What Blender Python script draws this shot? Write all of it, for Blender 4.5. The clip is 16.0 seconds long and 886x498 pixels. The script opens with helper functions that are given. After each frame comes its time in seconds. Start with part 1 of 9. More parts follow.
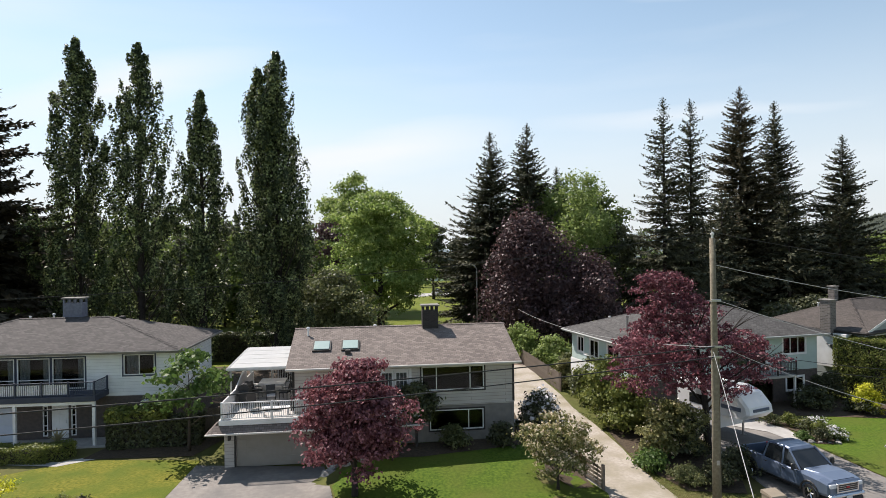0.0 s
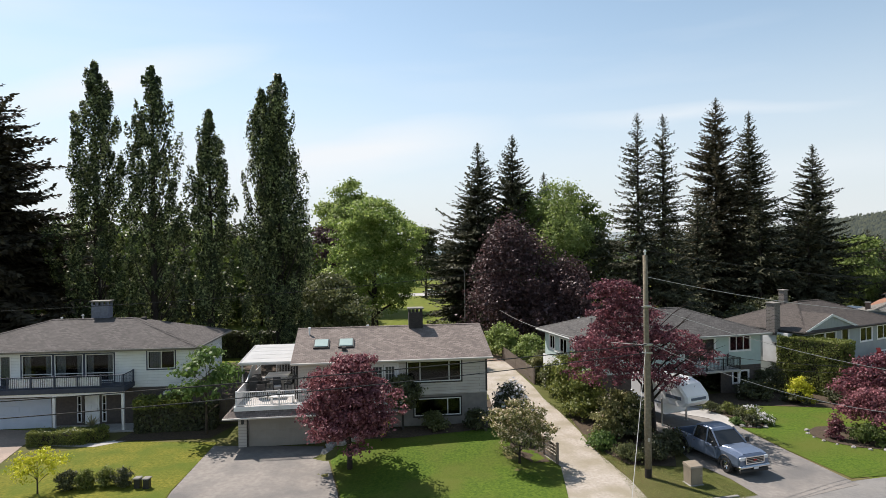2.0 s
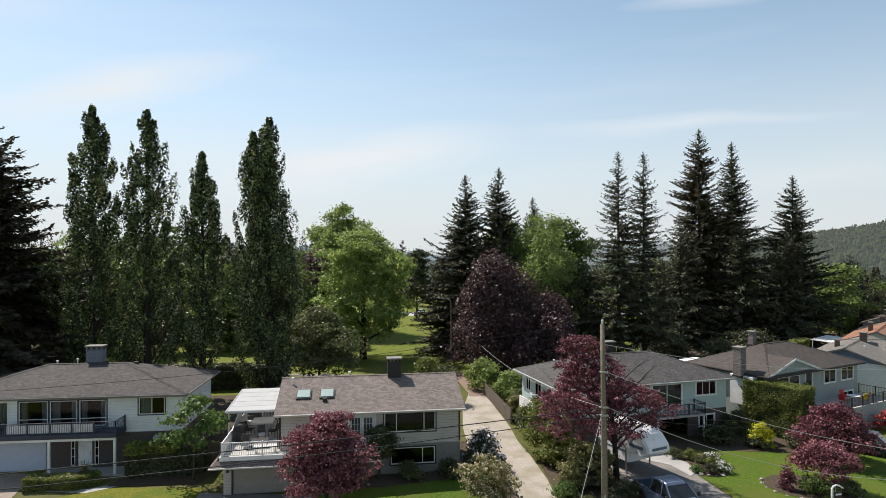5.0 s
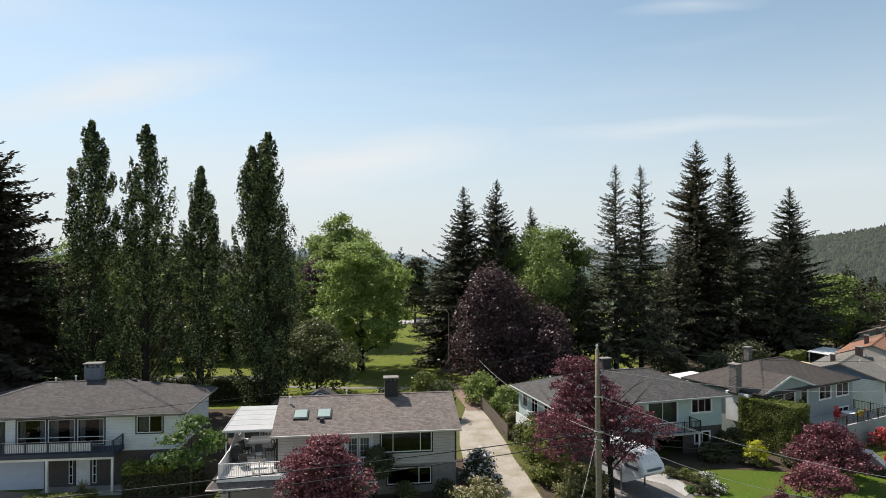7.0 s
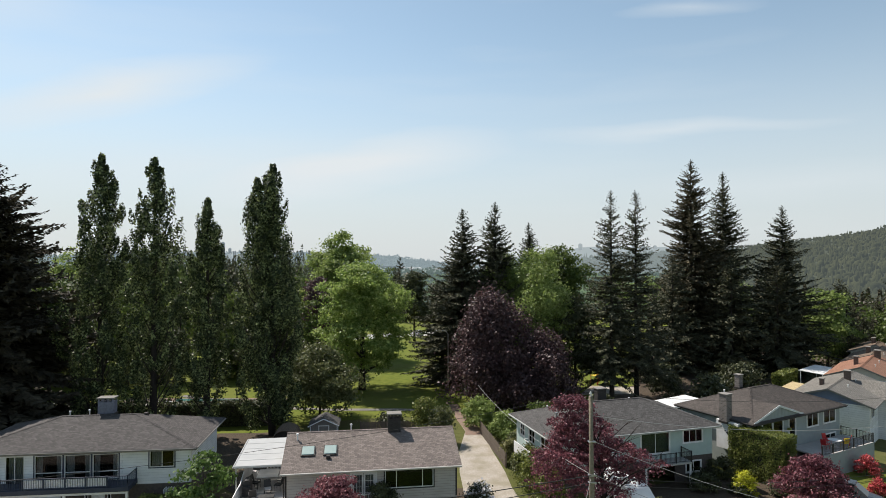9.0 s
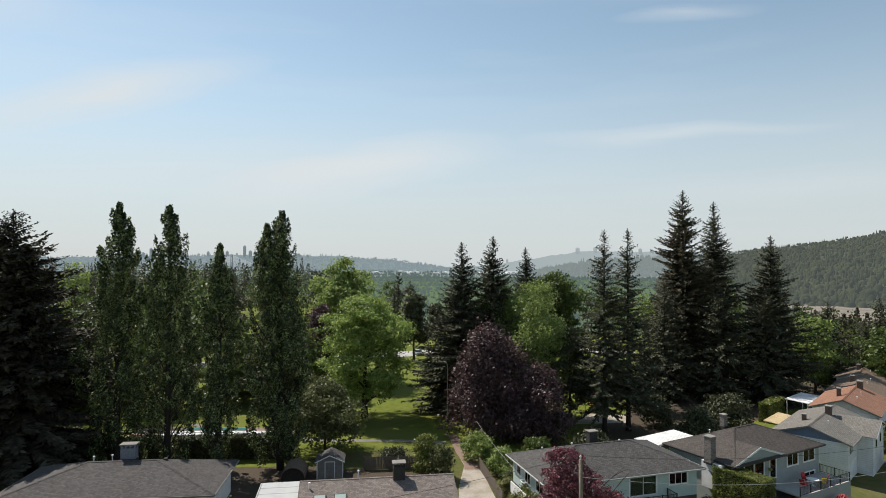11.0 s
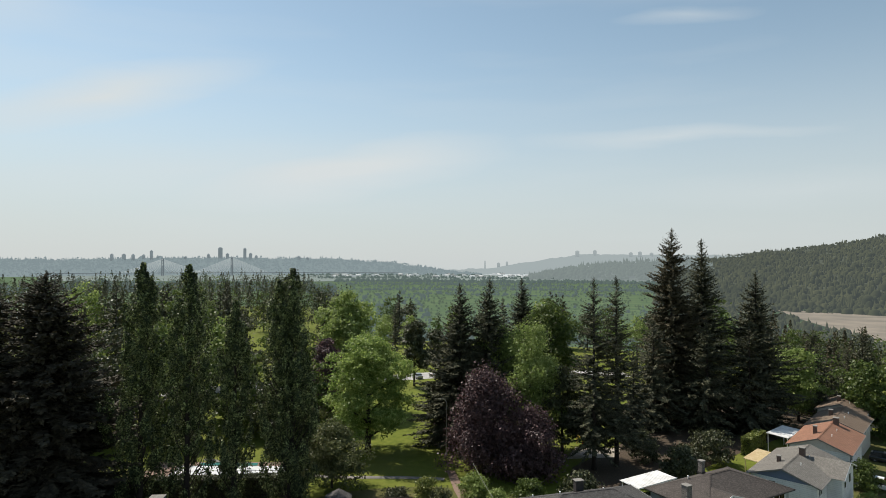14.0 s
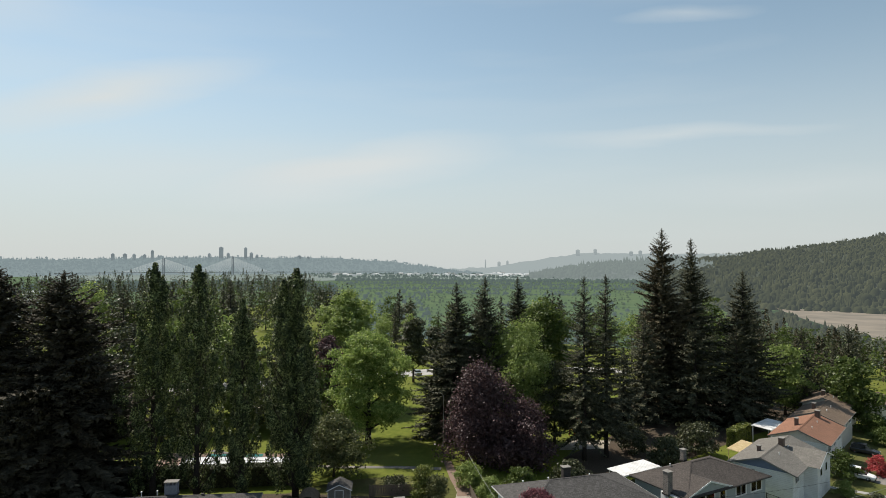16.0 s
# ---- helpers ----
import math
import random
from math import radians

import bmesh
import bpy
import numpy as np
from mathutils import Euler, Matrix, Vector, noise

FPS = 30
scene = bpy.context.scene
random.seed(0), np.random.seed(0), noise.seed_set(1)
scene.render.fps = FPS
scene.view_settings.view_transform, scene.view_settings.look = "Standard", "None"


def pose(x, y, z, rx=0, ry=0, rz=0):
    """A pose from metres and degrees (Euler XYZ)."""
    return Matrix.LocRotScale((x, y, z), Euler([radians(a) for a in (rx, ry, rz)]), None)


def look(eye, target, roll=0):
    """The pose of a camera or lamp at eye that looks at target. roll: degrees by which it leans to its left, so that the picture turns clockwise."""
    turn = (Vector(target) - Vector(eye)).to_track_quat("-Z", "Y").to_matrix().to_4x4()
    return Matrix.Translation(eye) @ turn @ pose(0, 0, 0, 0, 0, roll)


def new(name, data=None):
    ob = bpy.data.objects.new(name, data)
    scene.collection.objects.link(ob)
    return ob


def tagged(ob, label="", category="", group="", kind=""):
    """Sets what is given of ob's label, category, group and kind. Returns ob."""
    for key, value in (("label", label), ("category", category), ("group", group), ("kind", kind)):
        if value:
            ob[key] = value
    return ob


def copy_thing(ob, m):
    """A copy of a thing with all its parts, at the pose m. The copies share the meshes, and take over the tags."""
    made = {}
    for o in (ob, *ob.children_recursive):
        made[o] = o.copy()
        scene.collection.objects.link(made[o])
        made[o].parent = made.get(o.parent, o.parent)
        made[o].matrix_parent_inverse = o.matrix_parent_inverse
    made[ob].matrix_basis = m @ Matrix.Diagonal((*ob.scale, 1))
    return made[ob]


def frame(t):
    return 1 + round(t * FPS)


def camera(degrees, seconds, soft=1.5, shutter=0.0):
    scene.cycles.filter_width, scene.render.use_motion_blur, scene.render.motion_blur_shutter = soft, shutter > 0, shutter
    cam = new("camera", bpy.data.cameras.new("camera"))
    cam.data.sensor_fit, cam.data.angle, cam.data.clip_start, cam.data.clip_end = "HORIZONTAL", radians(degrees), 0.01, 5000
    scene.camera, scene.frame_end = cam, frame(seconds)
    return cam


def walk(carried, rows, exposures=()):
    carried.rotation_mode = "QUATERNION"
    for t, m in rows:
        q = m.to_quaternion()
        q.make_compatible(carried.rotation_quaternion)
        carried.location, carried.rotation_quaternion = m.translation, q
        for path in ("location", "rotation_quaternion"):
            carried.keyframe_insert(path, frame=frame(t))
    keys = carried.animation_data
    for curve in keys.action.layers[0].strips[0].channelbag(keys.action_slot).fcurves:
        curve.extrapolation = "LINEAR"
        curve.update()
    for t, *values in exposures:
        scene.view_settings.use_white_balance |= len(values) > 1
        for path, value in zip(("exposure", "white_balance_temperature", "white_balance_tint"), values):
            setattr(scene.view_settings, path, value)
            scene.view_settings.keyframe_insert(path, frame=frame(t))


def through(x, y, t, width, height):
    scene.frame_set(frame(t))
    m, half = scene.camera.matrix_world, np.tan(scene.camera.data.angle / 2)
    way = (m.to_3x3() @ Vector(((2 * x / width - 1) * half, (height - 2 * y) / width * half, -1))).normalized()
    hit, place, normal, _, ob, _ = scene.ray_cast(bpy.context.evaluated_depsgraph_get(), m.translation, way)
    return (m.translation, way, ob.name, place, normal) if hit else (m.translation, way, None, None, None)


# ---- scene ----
cam = camera(73.5, 16.0, soft=0.6)
PATH = [
    (0, (0.74, 0.299, 11.78), (0.705, 2.299, 11.777), -0.8),
    (0.5, (0.939, -1.189, 11.979), (0.908, 0.811, 11.977), -0.8),
    (1, (1.146, -2.606, 12.18), (1.118, -0.606, 12.175), -0.7),
    (1.5, (1.42, -3.995, 12.403), (1.395, -1.996, 12.395), -0.7),
    (2, (1.706, -5.225, 12.67), (1.685, -3.225, 12.66), -0.7),
    (2.5, (2.104, -6.358, 13.158), (2.085, -4.358, 13.151), -0.6),
    (3, (2.414, -7.169, 13.642), (2.398, -5.169, 13.633), -0.6),
    (3.5, (2.751, -7.461, 14.146), (2.737, -5.461, 14.143), -0.5),
    (4, (2.946, -7.573, 14.943), (2.934, -5.573, 14.947), -0.4),
    (6.5, (3.373, -7.81, 17.247), (3.364, -5.81, 17.27), -0.1),
    (7, (3.373, -7.972, 17.499), (3.366, -5.972, 17.524), -0.1),
    (7.5, (3.402, -8.229, 17.874), (3.396, -6.229, 17.899), -0.1),
    (8, (3.355, -8.653, 18.594), (3.35, -6.653, 18.622), -0.1),
    (8.5, (3.256, -9.244, 19.609), (3.253, -7.244, 19.638), -0.1),
    (9, (3.138, -9.983, 20.634), (3.138, -7.983, 20.665), -0.1),
    (11.5, (2.669, -14.695, 26.831), (2.679, -12.695, 26.873), 0.1),
    (12, (2.633, -15.764, 28.152), (2.644, -13.765, 28.194), 0.1),
    (12.5, (2.6, -16.771, 29.54), (2.611, -14.771, 29.584), 0.2),
    (13, (2.642, -17.783, 30.952), (2.653, -15.783, 30.999), 0.2),
    (13.5, (2.621, -18.597, 32.167), (2.631, -16.597, 32.214), 0.2),
    (14, (2.754, -19.513, 32.528), (2.763, -17.514, 32.575), 0.2),
    (14.5, (2.841, -20.533, 32.609), (2.85, -18.534, 32.654), 0.1),
    (15, (2.976, -21.574, 32.665), (2.985, -19.575, 32.708), 0.1),
    (15.5, (3.211, -22.699, 32.666), (3.218, -20.7, 32.708), 0.1),
    (16, (3.402, -23.834, 32.624), (3.409, -21.835, 32.668), 0.1),
]
EXPOSURES = [(0, 0.6, 6650, 15), (4, 0.46, 6650, 14), (9, 0.34, 6650, 12), (12, 0.2, 6650, 11), (16, 0.17, 6800, 10)]
walk(cam, [(t, look(eye, target, roll)) for t, eye, target, roll in PATH], EXPOSURES)

# ---- sky and sun ----
SUN_AZ = radians(-45)      # from +y towards +x
SUN_EL = radians(52)
world = bpy.data.worlds.new("sky")
scene.world = world
world.use_nodes = True
wn, wl = world.node_tree.nodes, world.node_tree.links
wn.clear()
w_out = wn.new("ShaderNodeOutputWorld")
w_bg = wn.new("ShaderNodeBackground")
w_sky = wn.new("ShaderNodeTexSky")
w_sky.sky_type = "NISHITA"
w_sky.sun_disc = False
w_sky.sun_elevation = SUN_EL
w_sky.sun_rotation = SUN_AZ
w_sky.altitude = 60
w_sky.air_density, w_sky.dust_density, w_sky.ozone_density = 1.0, 0.3, 1.2
w_bg.inputs["Strength"].default_value = 0.106
# thin high cloud, drawn out sideways
w_co = wn.new("ShaderNodeTexCoord")
w_map = wn.new("ShaderNodeMapping")
w_map.inputs["Scale"].default_value = (1.2, 1.2, 9.0)
w_map.inputs["Rotation"].default_value = (0.0, 0.12, 0.0)
w_no = wn.new("ShaderNodeTexNoise")
w_no.inputs["Scale"].default_value = 1.7
w_no.inputs["Detail"].default_value = 5
w_no.inputs["Roughness"].default_value = 0.5
w_ra = wn.new("ShaderNodeMapRange")
w_ra.inputs["From Min"].default_value, w_ra.inputs["From Max"].default_value = 0.5, 0.8
w_ra.inputs["To Min"].default_value, w_ra.inputs["To Max"].default_value = 0.05, 0.24
w_mx = wn.new("ShaderNodeMix")
w_mx.data_type = "RGBA"
w_mx.inputs["B"].default_value = (5.5, 6.0, 6.4, 1)
wl.new(w_co.outputs["Generated"], w_map.inputs["Vector"])
wl.new(w_map.outputs["Vector"], w_no.inputs["Vector"])
wl.new(w_no.outputs["Fac"], w_ra.inputs["Value"])
# a few drawn-out cirrus streaks: centre and half size on a plane ahead, tilt, strength
w_dir = wn.new("ShaderNodeSeparateXYZ")
w_u, w_v, w_uv = wn.new("ShaderNodeMath"), wn.new("ShaderNodeMath"), wn.new("ShaderNodeCombineXYZ")
w_u.operation = w_v.operation = "DIVIDE"
wl.new(w_co.outputs["Generated"], w_dir.inputs["Vector"])
wl.new(w_dir.outputs["X"], w_u.inputs[0])
wl.new(w_dir.outputs["Z"], w_v.inputs[0])
wl.new(w_dir.outputs["Y"], w_u.inputs[1])
wl.new(w_dir.outputs["Y"], w_v.inputs[1])
wl.new(w_u.outputs["Value"], w_uv.inputs["X"])
wl.new(w_v.outputs["Value"], w_uv.inputs["Y"])
w_fine = wn.new("ShaderNodeTexNoise")
w_fine.inputs["Scale"].default_value, w_fine.inputs["Detail"].default_value = 1.0, 6
w_fmap = wn.new("ShaderNodeMapping")
w_fmap.inputs["Scale"].default_value = (3.0, 16.0, 1.0)
w_fmap.inputs["Rotation"].default_value = (0, 0, radians(-7))
wl.new(w_uv.outputs["Vector"], w_fmap.inputs["Vector"])
wl.new(w_fmap.outputs["Vector"], w_fine.inputs["Vector"])
w_warp = wn.new("ShaderNodeVectorMath")
w_warp.operation = "MULTIPLY_ADD"
w_warp.inputs[1].default_value = (0.10, 0.05, 0.0)
wl.new(w_fine.outputs["Color"], w_warp.inputs[0])
wl.new(w_uv.outputs["Vector"], w_warp.inputs[2])
w_last = w_ra.outputs["Result"]
for su, sv, half_u, half_v, tilt, amount in ((-0.58, 0.285, 0.30, 0.05, 10, 0.6), (-0.17, 0.15, 0.30, 0.05, 10, 0.75), (0.40, 0.22, 0.30, 0.018, 3, 0.35), (0.42, 0.425, 0.14, 0.016, 5, 0.25), (-0.42, 0.16, 0.5, 0.05, 4, 0.25), (0.62, 0.13, 0.4, 0.04, 2, 0.2), (-0.75, 0.52, 0.3, 0.16, 20, 0.25)):
    s_map, s_gr, s_mul, s_add = wn.new("ShaderNodeMapping"), wn.new("ShaderNodeTexGradient"), wn.new("ShaderNodeMath"), wn.new("ShaderNodeMath")
    s_map.vector_type = "TEXTURE"
    s_map.inputs["Location"].default_value = (su + 0.05, sv + 0.025, 0)
    s_map.inputs["Rotation"].default_value = (0, 0, radians(tilt))
    s_map.inputs["Scale"].default_value = (half_u, half_v, 1)
    s_gr.gradient_type = "SPHERICAL"
    s_mul.operation, s_mul.inputs[1].default_value = "MULTIPLY", amount * 1.5
    wl.new(w_warp.outputs["Vector"], s_map.inputs["Vector"])
    wl.new(s_map.outputs["Vector"], s_gr.inputs["Vector"])
    wl.new(s_gr.outputs["Fac"], s_mul.inputs[0])
    wl.new(s_mul.outputs["Value"], s_add.inputs[0])
    wl.new(w_last, s_add.inputs[1])
    w_last = s_add.outputs["Value"]
wl.new(w_last, w_mx.inputs["Factor"])
# bright haze low over the valley
w_sep = wn.new("ShaderNodeSeparateXYZ")
w_low = wn.new("ShaderNodeMapRange")
w_low.interpolation_type = "SMOOTHERSTEP"
w_low.inputs["From Min"].default_value, w_low.inputs["From Max"].default_value = 0.42, -0.05
w_low.inputs["To Min"].default_value, w_low.inputs["To Max"].default_value = 0.0, 0.92
w_hz = wn.new("ShaderNodeMix")
w_hz.data_type = "RGBA"
w_hz.inputs["B"].default_value = (4.55, 5.08, 5.45, 1)
wl.new(w_co.outputs["Generated"], w_sep.inputs["Vector"])
wl.new(w_sep.outputs["Z"], w_low.inputs["Value"])
wl.new(w_low.outputs["Result"], w_hz.inputs["Factor"])
wl.new(w_sky.outputs["Color"], w_hz.inputs["A"])
wl.new(w_hz.outputs["Result"], w_mx.inputs["A"])
w_hs = wn.new("ShaderNodeHueSaturation")
w_hs.inputs["Saturation"].default_value = 0.9
w_hs.inputs["Hue"].default_value = 0.482
wl.new(w_mx.outputs["Result"], w_hs.inputs["Color"])
wl.new(w_hs.outputs["Color"], w_bg.inputs["Color"])
wl.new(w_bg.outputs["Background"], w_out.inputs["Surface"])

sun = new("sun", bpy.data.lights.new("sun", "SUN"))
sun.data.energy = 5.0
sun.data.angle = radians(0.5)
sun.data.color = (1.0, 0.95, 0.87)
SUN_DIR = Vector((math.sin(SUN_AZ) * math.cos(SUN_EL), math.cos(SUN_AZ) * math.cos(SUN_EL), math.sin(SUN_EL)))
sun.matrix_world = look(SUN_DIR * 200, (0, 0, 0))


# ---- materials ----
def material(name, colour, rough=0.8, metal=0.0, second=None, scale=3.0, detail=4.0, bump=0.0, bump_scale=40.0, spec=0.3, wide=None, wide_scale=0.25):
    """A principled surface whose colour wanders between two tones at one scale and is stained at a wider one."""
    m = bpy.data.materials.new(name)
    m.use_nodes = True
    n, l = m.node_tree.nodes, m.node_tree.links
    b = n["Principled BSDF"]
    b.inputs["Roughness"].default_value, b.inputs["Metallic"].default_value = rough, metal
    b.inputs["Specular IOR Level"].default_value = spec
    b.inputs["Base Color"].default_value = (*colour, 1)
    co = n.new("ShaderNodeTexCoord")
    last = None
    if second:
        t = n.new("ShaderNodeTexNoise")
        t.inputs["Scale"].default_value, t.inputs["Detail"].default_value = scale, detail
        r = n.new("ShaderNodeMapRange")
        r.inputs["From Min"].default_value, r.inputs["From Max"].default_value = 0.32, 0.68
        x = n.new("ShaderNodeMix")
        x.data_type = "RGBA"
        x.inputs["A"].default_value, x.inputs["B"].default_value = (*colour, 1), (*second, 1)
        l.new(co.outputs["Object"], t.inputs["Vector"])
        l.new(t.outputs["Fac"], r.inputs["Value"])
        l.new(r.outputs["Result"], x.inputs["Factor"])
        last = x.outputs["Result"]
    if wide:
        t = n.new("ShaderNodeTexNoise")
        t.inputs["Scale"].default_value, t.inputs["Detail"].default_value = wide_scale, 5
        r = n.new("ShaderNodeMapRange")
        r.inputs["From Min"].default_value, r.inputs["From Max"].default_value = 0.42, 0.66
        x = n.new("ShaderNodeMix")
        x.data_type = "RGBA"
        x.inputs["A"].default_value, x.inputs["B"].default_value = (*colour, 1), (*wide, 1)
        if last:
            l.new(last, x.inputs["A"])
        l.new(co.outputs["Object"], t.inputs["Vector"])
        l.new(t.outputs["Fac"], r.inputs["Value"])
        l.new(r.outputs["Result"], x.inputs["Factor"])
        last = x.outputs["Result"]
    if last:
        l.new(last, b.inputs["Base Color"])
    if bump:
        t = n.new("ShaderNodeTexNoise")
        t.inputs["Scale"].default_value, t.inputs["Detail"].default_value = bump_scale, 4
        u = n.new("ShaderNodeBump")
        u.inputs["Strength"].default_value, u.inputs["Distance"].default_value = bump, 0.03
        l.new(co.outputs["Object"], t.inputs["Vector"])
        l.new(t.outputs["Fac"], u.inputs["Height"])
        l.new(u.outputs["Normal"], b.inputs["Normal"])
    return m


def leaf_material(name, colour, second, through=0.35, rough=0.5, spec=0.3, few_bright=1.6, clump=1.1):
    """Leaves: each piece has its own tone, and light comes through them."""
    m = bpy.data.materials.new(name)
    m.use_nodes = True
    n, l = m.node_tree.nodes, m.node_tree.links
    b, out = n["Principled BSDF"], n["Material Output"]
    b.inputs["Roughness"].default_value = rough
    b.inputs["Specular IOR Level"].default_value = spec
    g = n.new("ShaderNodeNewGeometry")
    few = n.new("ShaderNodeMath")
    few.operation = "POWER"
    few.inputs[1].default_value = few_bright
    x = n.new("ShaderNodeMix")
    x.data_type = "RGBA"
    x.inputs["A"].default_value, x.inputs["B"].default_value = (*colour, 1), (*second, 1)
    t = n.new("ShaderNodeBsdfTranslucent")
    mix = n.new("ShaderNodeMixShader")
    mix.inputs["Fac"].default_value = through
    l.new(g.outputs["Random Per Island"], few.inputs[0])
    # wider patches of tone that imitate sunlit and shaded clumps
    co, cl, cr, mul = n.new("ShaderNodeTexCoord"), n.new("ShaderNodeTexNoise"), n.new("ShaderNodeMapRange"), n.new("ShaderNodeMath")
    cl.inputs["Scale"].default_value, cl.inputs["Detail"].default_value = clump, 3
    cr.inputs["From Min"].default_value, cr.inputs["From Max"].default_value = 0.36, 0.66
    cr.inputs["To Min"].default_value, cr.inputs["To Max"].default_value = 0.12, 1.7
    mul.operation, mul.use_clamp = "MULTIPLY", True
    l.new(co.outputs["Object"], cl.inputs["Vector"])
    l.new(cl.outputs["Fac"], cr.inputs["Value"])
    l.new(few.outputs["Value"], mul.inputs[0])
    l.new(cr.outputs["Result"], mul.inputs[1])
    l.new(mul.outputs["Value"], x.inputs["Factor"])
    l.new(x.outputs["Result"], b.inputs["Base Color"])
    l.new(x.outputs["Result"], t.inputs["Color"])
    l.new(b.outputs["BSDF"], mix.inputs[1])
    l.new(t.outputs["BSDF"], mix.inputs[2])
    l.new(mix.outputs["Shader"], out.inputs["Surface"])
    return m


def course_material(name, colour, second, mortar, wide, high, swap=False, rough=0.85, seam=0.012, bump=0.5, flat="xy"):
    """Shingles or boards in courses: width and height in metres, with staggered joints and a tone of its own for each."""
    m = bpy.data.materials.new(name)
    m.use_nodes = True
    n, l = m.node_tree.nodes, m.node_tree.links
    b = n["Principled BSDF"]
    b.inputs["Roughness"].default_value = rough
    b.inputs["Specular IOR Level"].default_value = 0.25
    co = n.new("ShaderNodeTexCoord")
    sep = n.new("ShaderNodeSeparateXYZ")
    com = n.new("ShaderNodeCombineXYZ")
    l.new(co.outputs["Object"], sep.inputs["Vector"])
    a, c = ("X", "Y") if flat == "xy" else ("X", "Z")
    if flat == "wall":
        add = n.new("ShaderNodeMath")
        l.new(sep.outputs["X"], add.inputs[0])
        l.new(sep.outputs["Y"], add.inputs[1])
        l.new(add.outputs["Value"], com.inputs["X"])
        l.new(sep.outputs["Z"], com.inputs["Y"])
    else:
        if swap:
            a, c = c, a
        l.new(sep.outputs[a], com.inputs["X"])
        l.new(sep.outputs[c], com.inputs["Y"])
    k = n.new("ShaderNodeTexBrick")
    k.inputs["Scale"].default_value = 1.0
    k.inputs["Color1"].default_value, k.inputs["Color2"].default_value = (*colour, 1), (*second, 1)
    k.inputs["Mortar"].default_value = (*mortar, 1)
    k.inputs["Mortar Size"].default_value = seam
    k.inputs["Mortar Smooth"].default_value = 0.3
    k.inputs["Brick Width"].default_value, k.inputs["Row Height"].default_value = wide, high
    l.new(com.outputs["Vector"], k.inputs["Vector"])
    t = n.new("ShaderNodeTexNoise")
    t.inputs["Scale"].default_value, t.inputs["Detail"].default_value = 0.7, 6
    r = n.new("ShaderNodeMapRange")
    r.inputs["To Min"].default_value, r.inputs["To Max"].default_value = 0.72, 1.22
    x = n.new("ShaderNodeMix")
    x.data_type, x.blend_type = "RGBA", "MULTIPLY"
    x.inputs["Factor"].default_value = 1.0
    l.new(co.outputs["Object"], t.inputs["Vector"])
    l.new(t.outputs["Fac"], r.inputs["Value"])
    l.new(k.outputs["Color"], x.inputs["A"])
    l.new(r.outputs["Result"], x.inputs["B"])
    l.new(x.outputs["Result"], b.inputs["Base Color"])
    u = n.new("ShaderNodeBump")
    u.inputs["Strength"].default_value, u.inputs["Distance"].default_value = bump, 0.02
    u.invert = True
    l.new(k.outputs["Fac"], u.inputs["Height"])
    l.new(u.outputs["Normal"], b.inputs["Normal"])
    return m


def glass_material(name, tint=(0.9, 0.95, 0.95), clear=0.6):
    m = bpy.data.materials.new(name)
    m.use_nodes = True
    n, l = m.node_tree.nodes, m.node_tree.links
    out = n["Material Output"]
    n.remove(n["Principled BSDF"])
    g, t, mix, f = n.new("ShaderNodeBsdfGlossy"), n.new("ShaderNodeBsdfTransparent"), n.new("ShaderNodeMixShader"), n.new("ShaderNodeFresnel")
    g.inputs["Roughness"].default_value = 0.03
    t.inputs["Color"].default_value = (tint[0] * clear, tint[1] * clear, tint[2] * clear, 1)
    f.inputs["IOR"].default_value = 1.4
    l.new(f.outputs["Fac"], mix.inputs["Fac"])
    l.new(t.outputs["BSDF"], mix.inputs[1])
    l.new(g.outputs["BSDF"], mix.inputs[2])
    l.new(mix.outputs["Shader"], out.inputs["Surface"])
    return m


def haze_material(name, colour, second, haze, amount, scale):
    """The far distance, woods and fields: bright-air haze is painted in as mixed emission."""
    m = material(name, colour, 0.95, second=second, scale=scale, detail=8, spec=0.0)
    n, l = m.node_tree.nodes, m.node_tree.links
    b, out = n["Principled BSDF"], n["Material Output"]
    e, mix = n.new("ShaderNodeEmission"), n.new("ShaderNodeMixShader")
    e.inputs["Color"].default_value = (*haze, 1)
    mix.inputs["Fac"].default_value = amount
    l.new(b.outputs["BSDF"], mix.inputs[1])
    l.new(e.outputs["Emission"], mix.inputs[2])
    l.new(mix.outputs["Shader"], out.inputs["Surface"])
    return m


M_GROUND = material("yard_grass", (0.068, 0.078, 0.022), 0.95, second=(0.10, 0.105, 0.034), scale=1.3, bump=0.6, bump_scale=25, wide=(0.13, 0.11, 0.05), wide_scale=0.15, spec=0.1)
M_LAWN = material("lush_lawn", (0.040, 0.080, 0.007), 0.9, second=(0.095, 0.144, 0.015), scale=7, detail=12, bump=0.9, bump_scale=45, wide=(0.09, 0.11, 0.018), wide_scale=0.3, spec=0.15)
M_LAWN_DRY = material("dry_lawn", (0.085, 0.10, 0.010), 0.9, second=(0.185, 0.175, 0.026), scale=6, detail=12, bump=0.9, bump_scale=45, wide=(0.085, 0.115, 0.014), wide_scale=0.5, spec=0.12)
M_PARK = material("park_grass", (0.088, 0.116, 0.017), 0.95, second=(0.14, 0.162, 0.028), scale=0.8, detail=10, bump=0.5, bump_scale=20, wide=(0.125, 0.135, 0.03), wide_scale=0.09, spec=0.1)
# valley floor with its haze painted in as emission
M_VALLEY = haze_material("hazed_valley_field", (0.035, 0.072, 0.02), (0.09, 0.13, 0.042), (0.18, 0.245, 0.205), 0.42, 0.03)
M_DRIVE = material("worn_driveway", (0.185, 0.168, 0.153), 0.9, second=(0.24, 0.222, 0.20), scale=4, detail=8, bump=0.3, bump_scale=90, wide=(0.13, 0.125, 0.12), wide_scale=0.35)
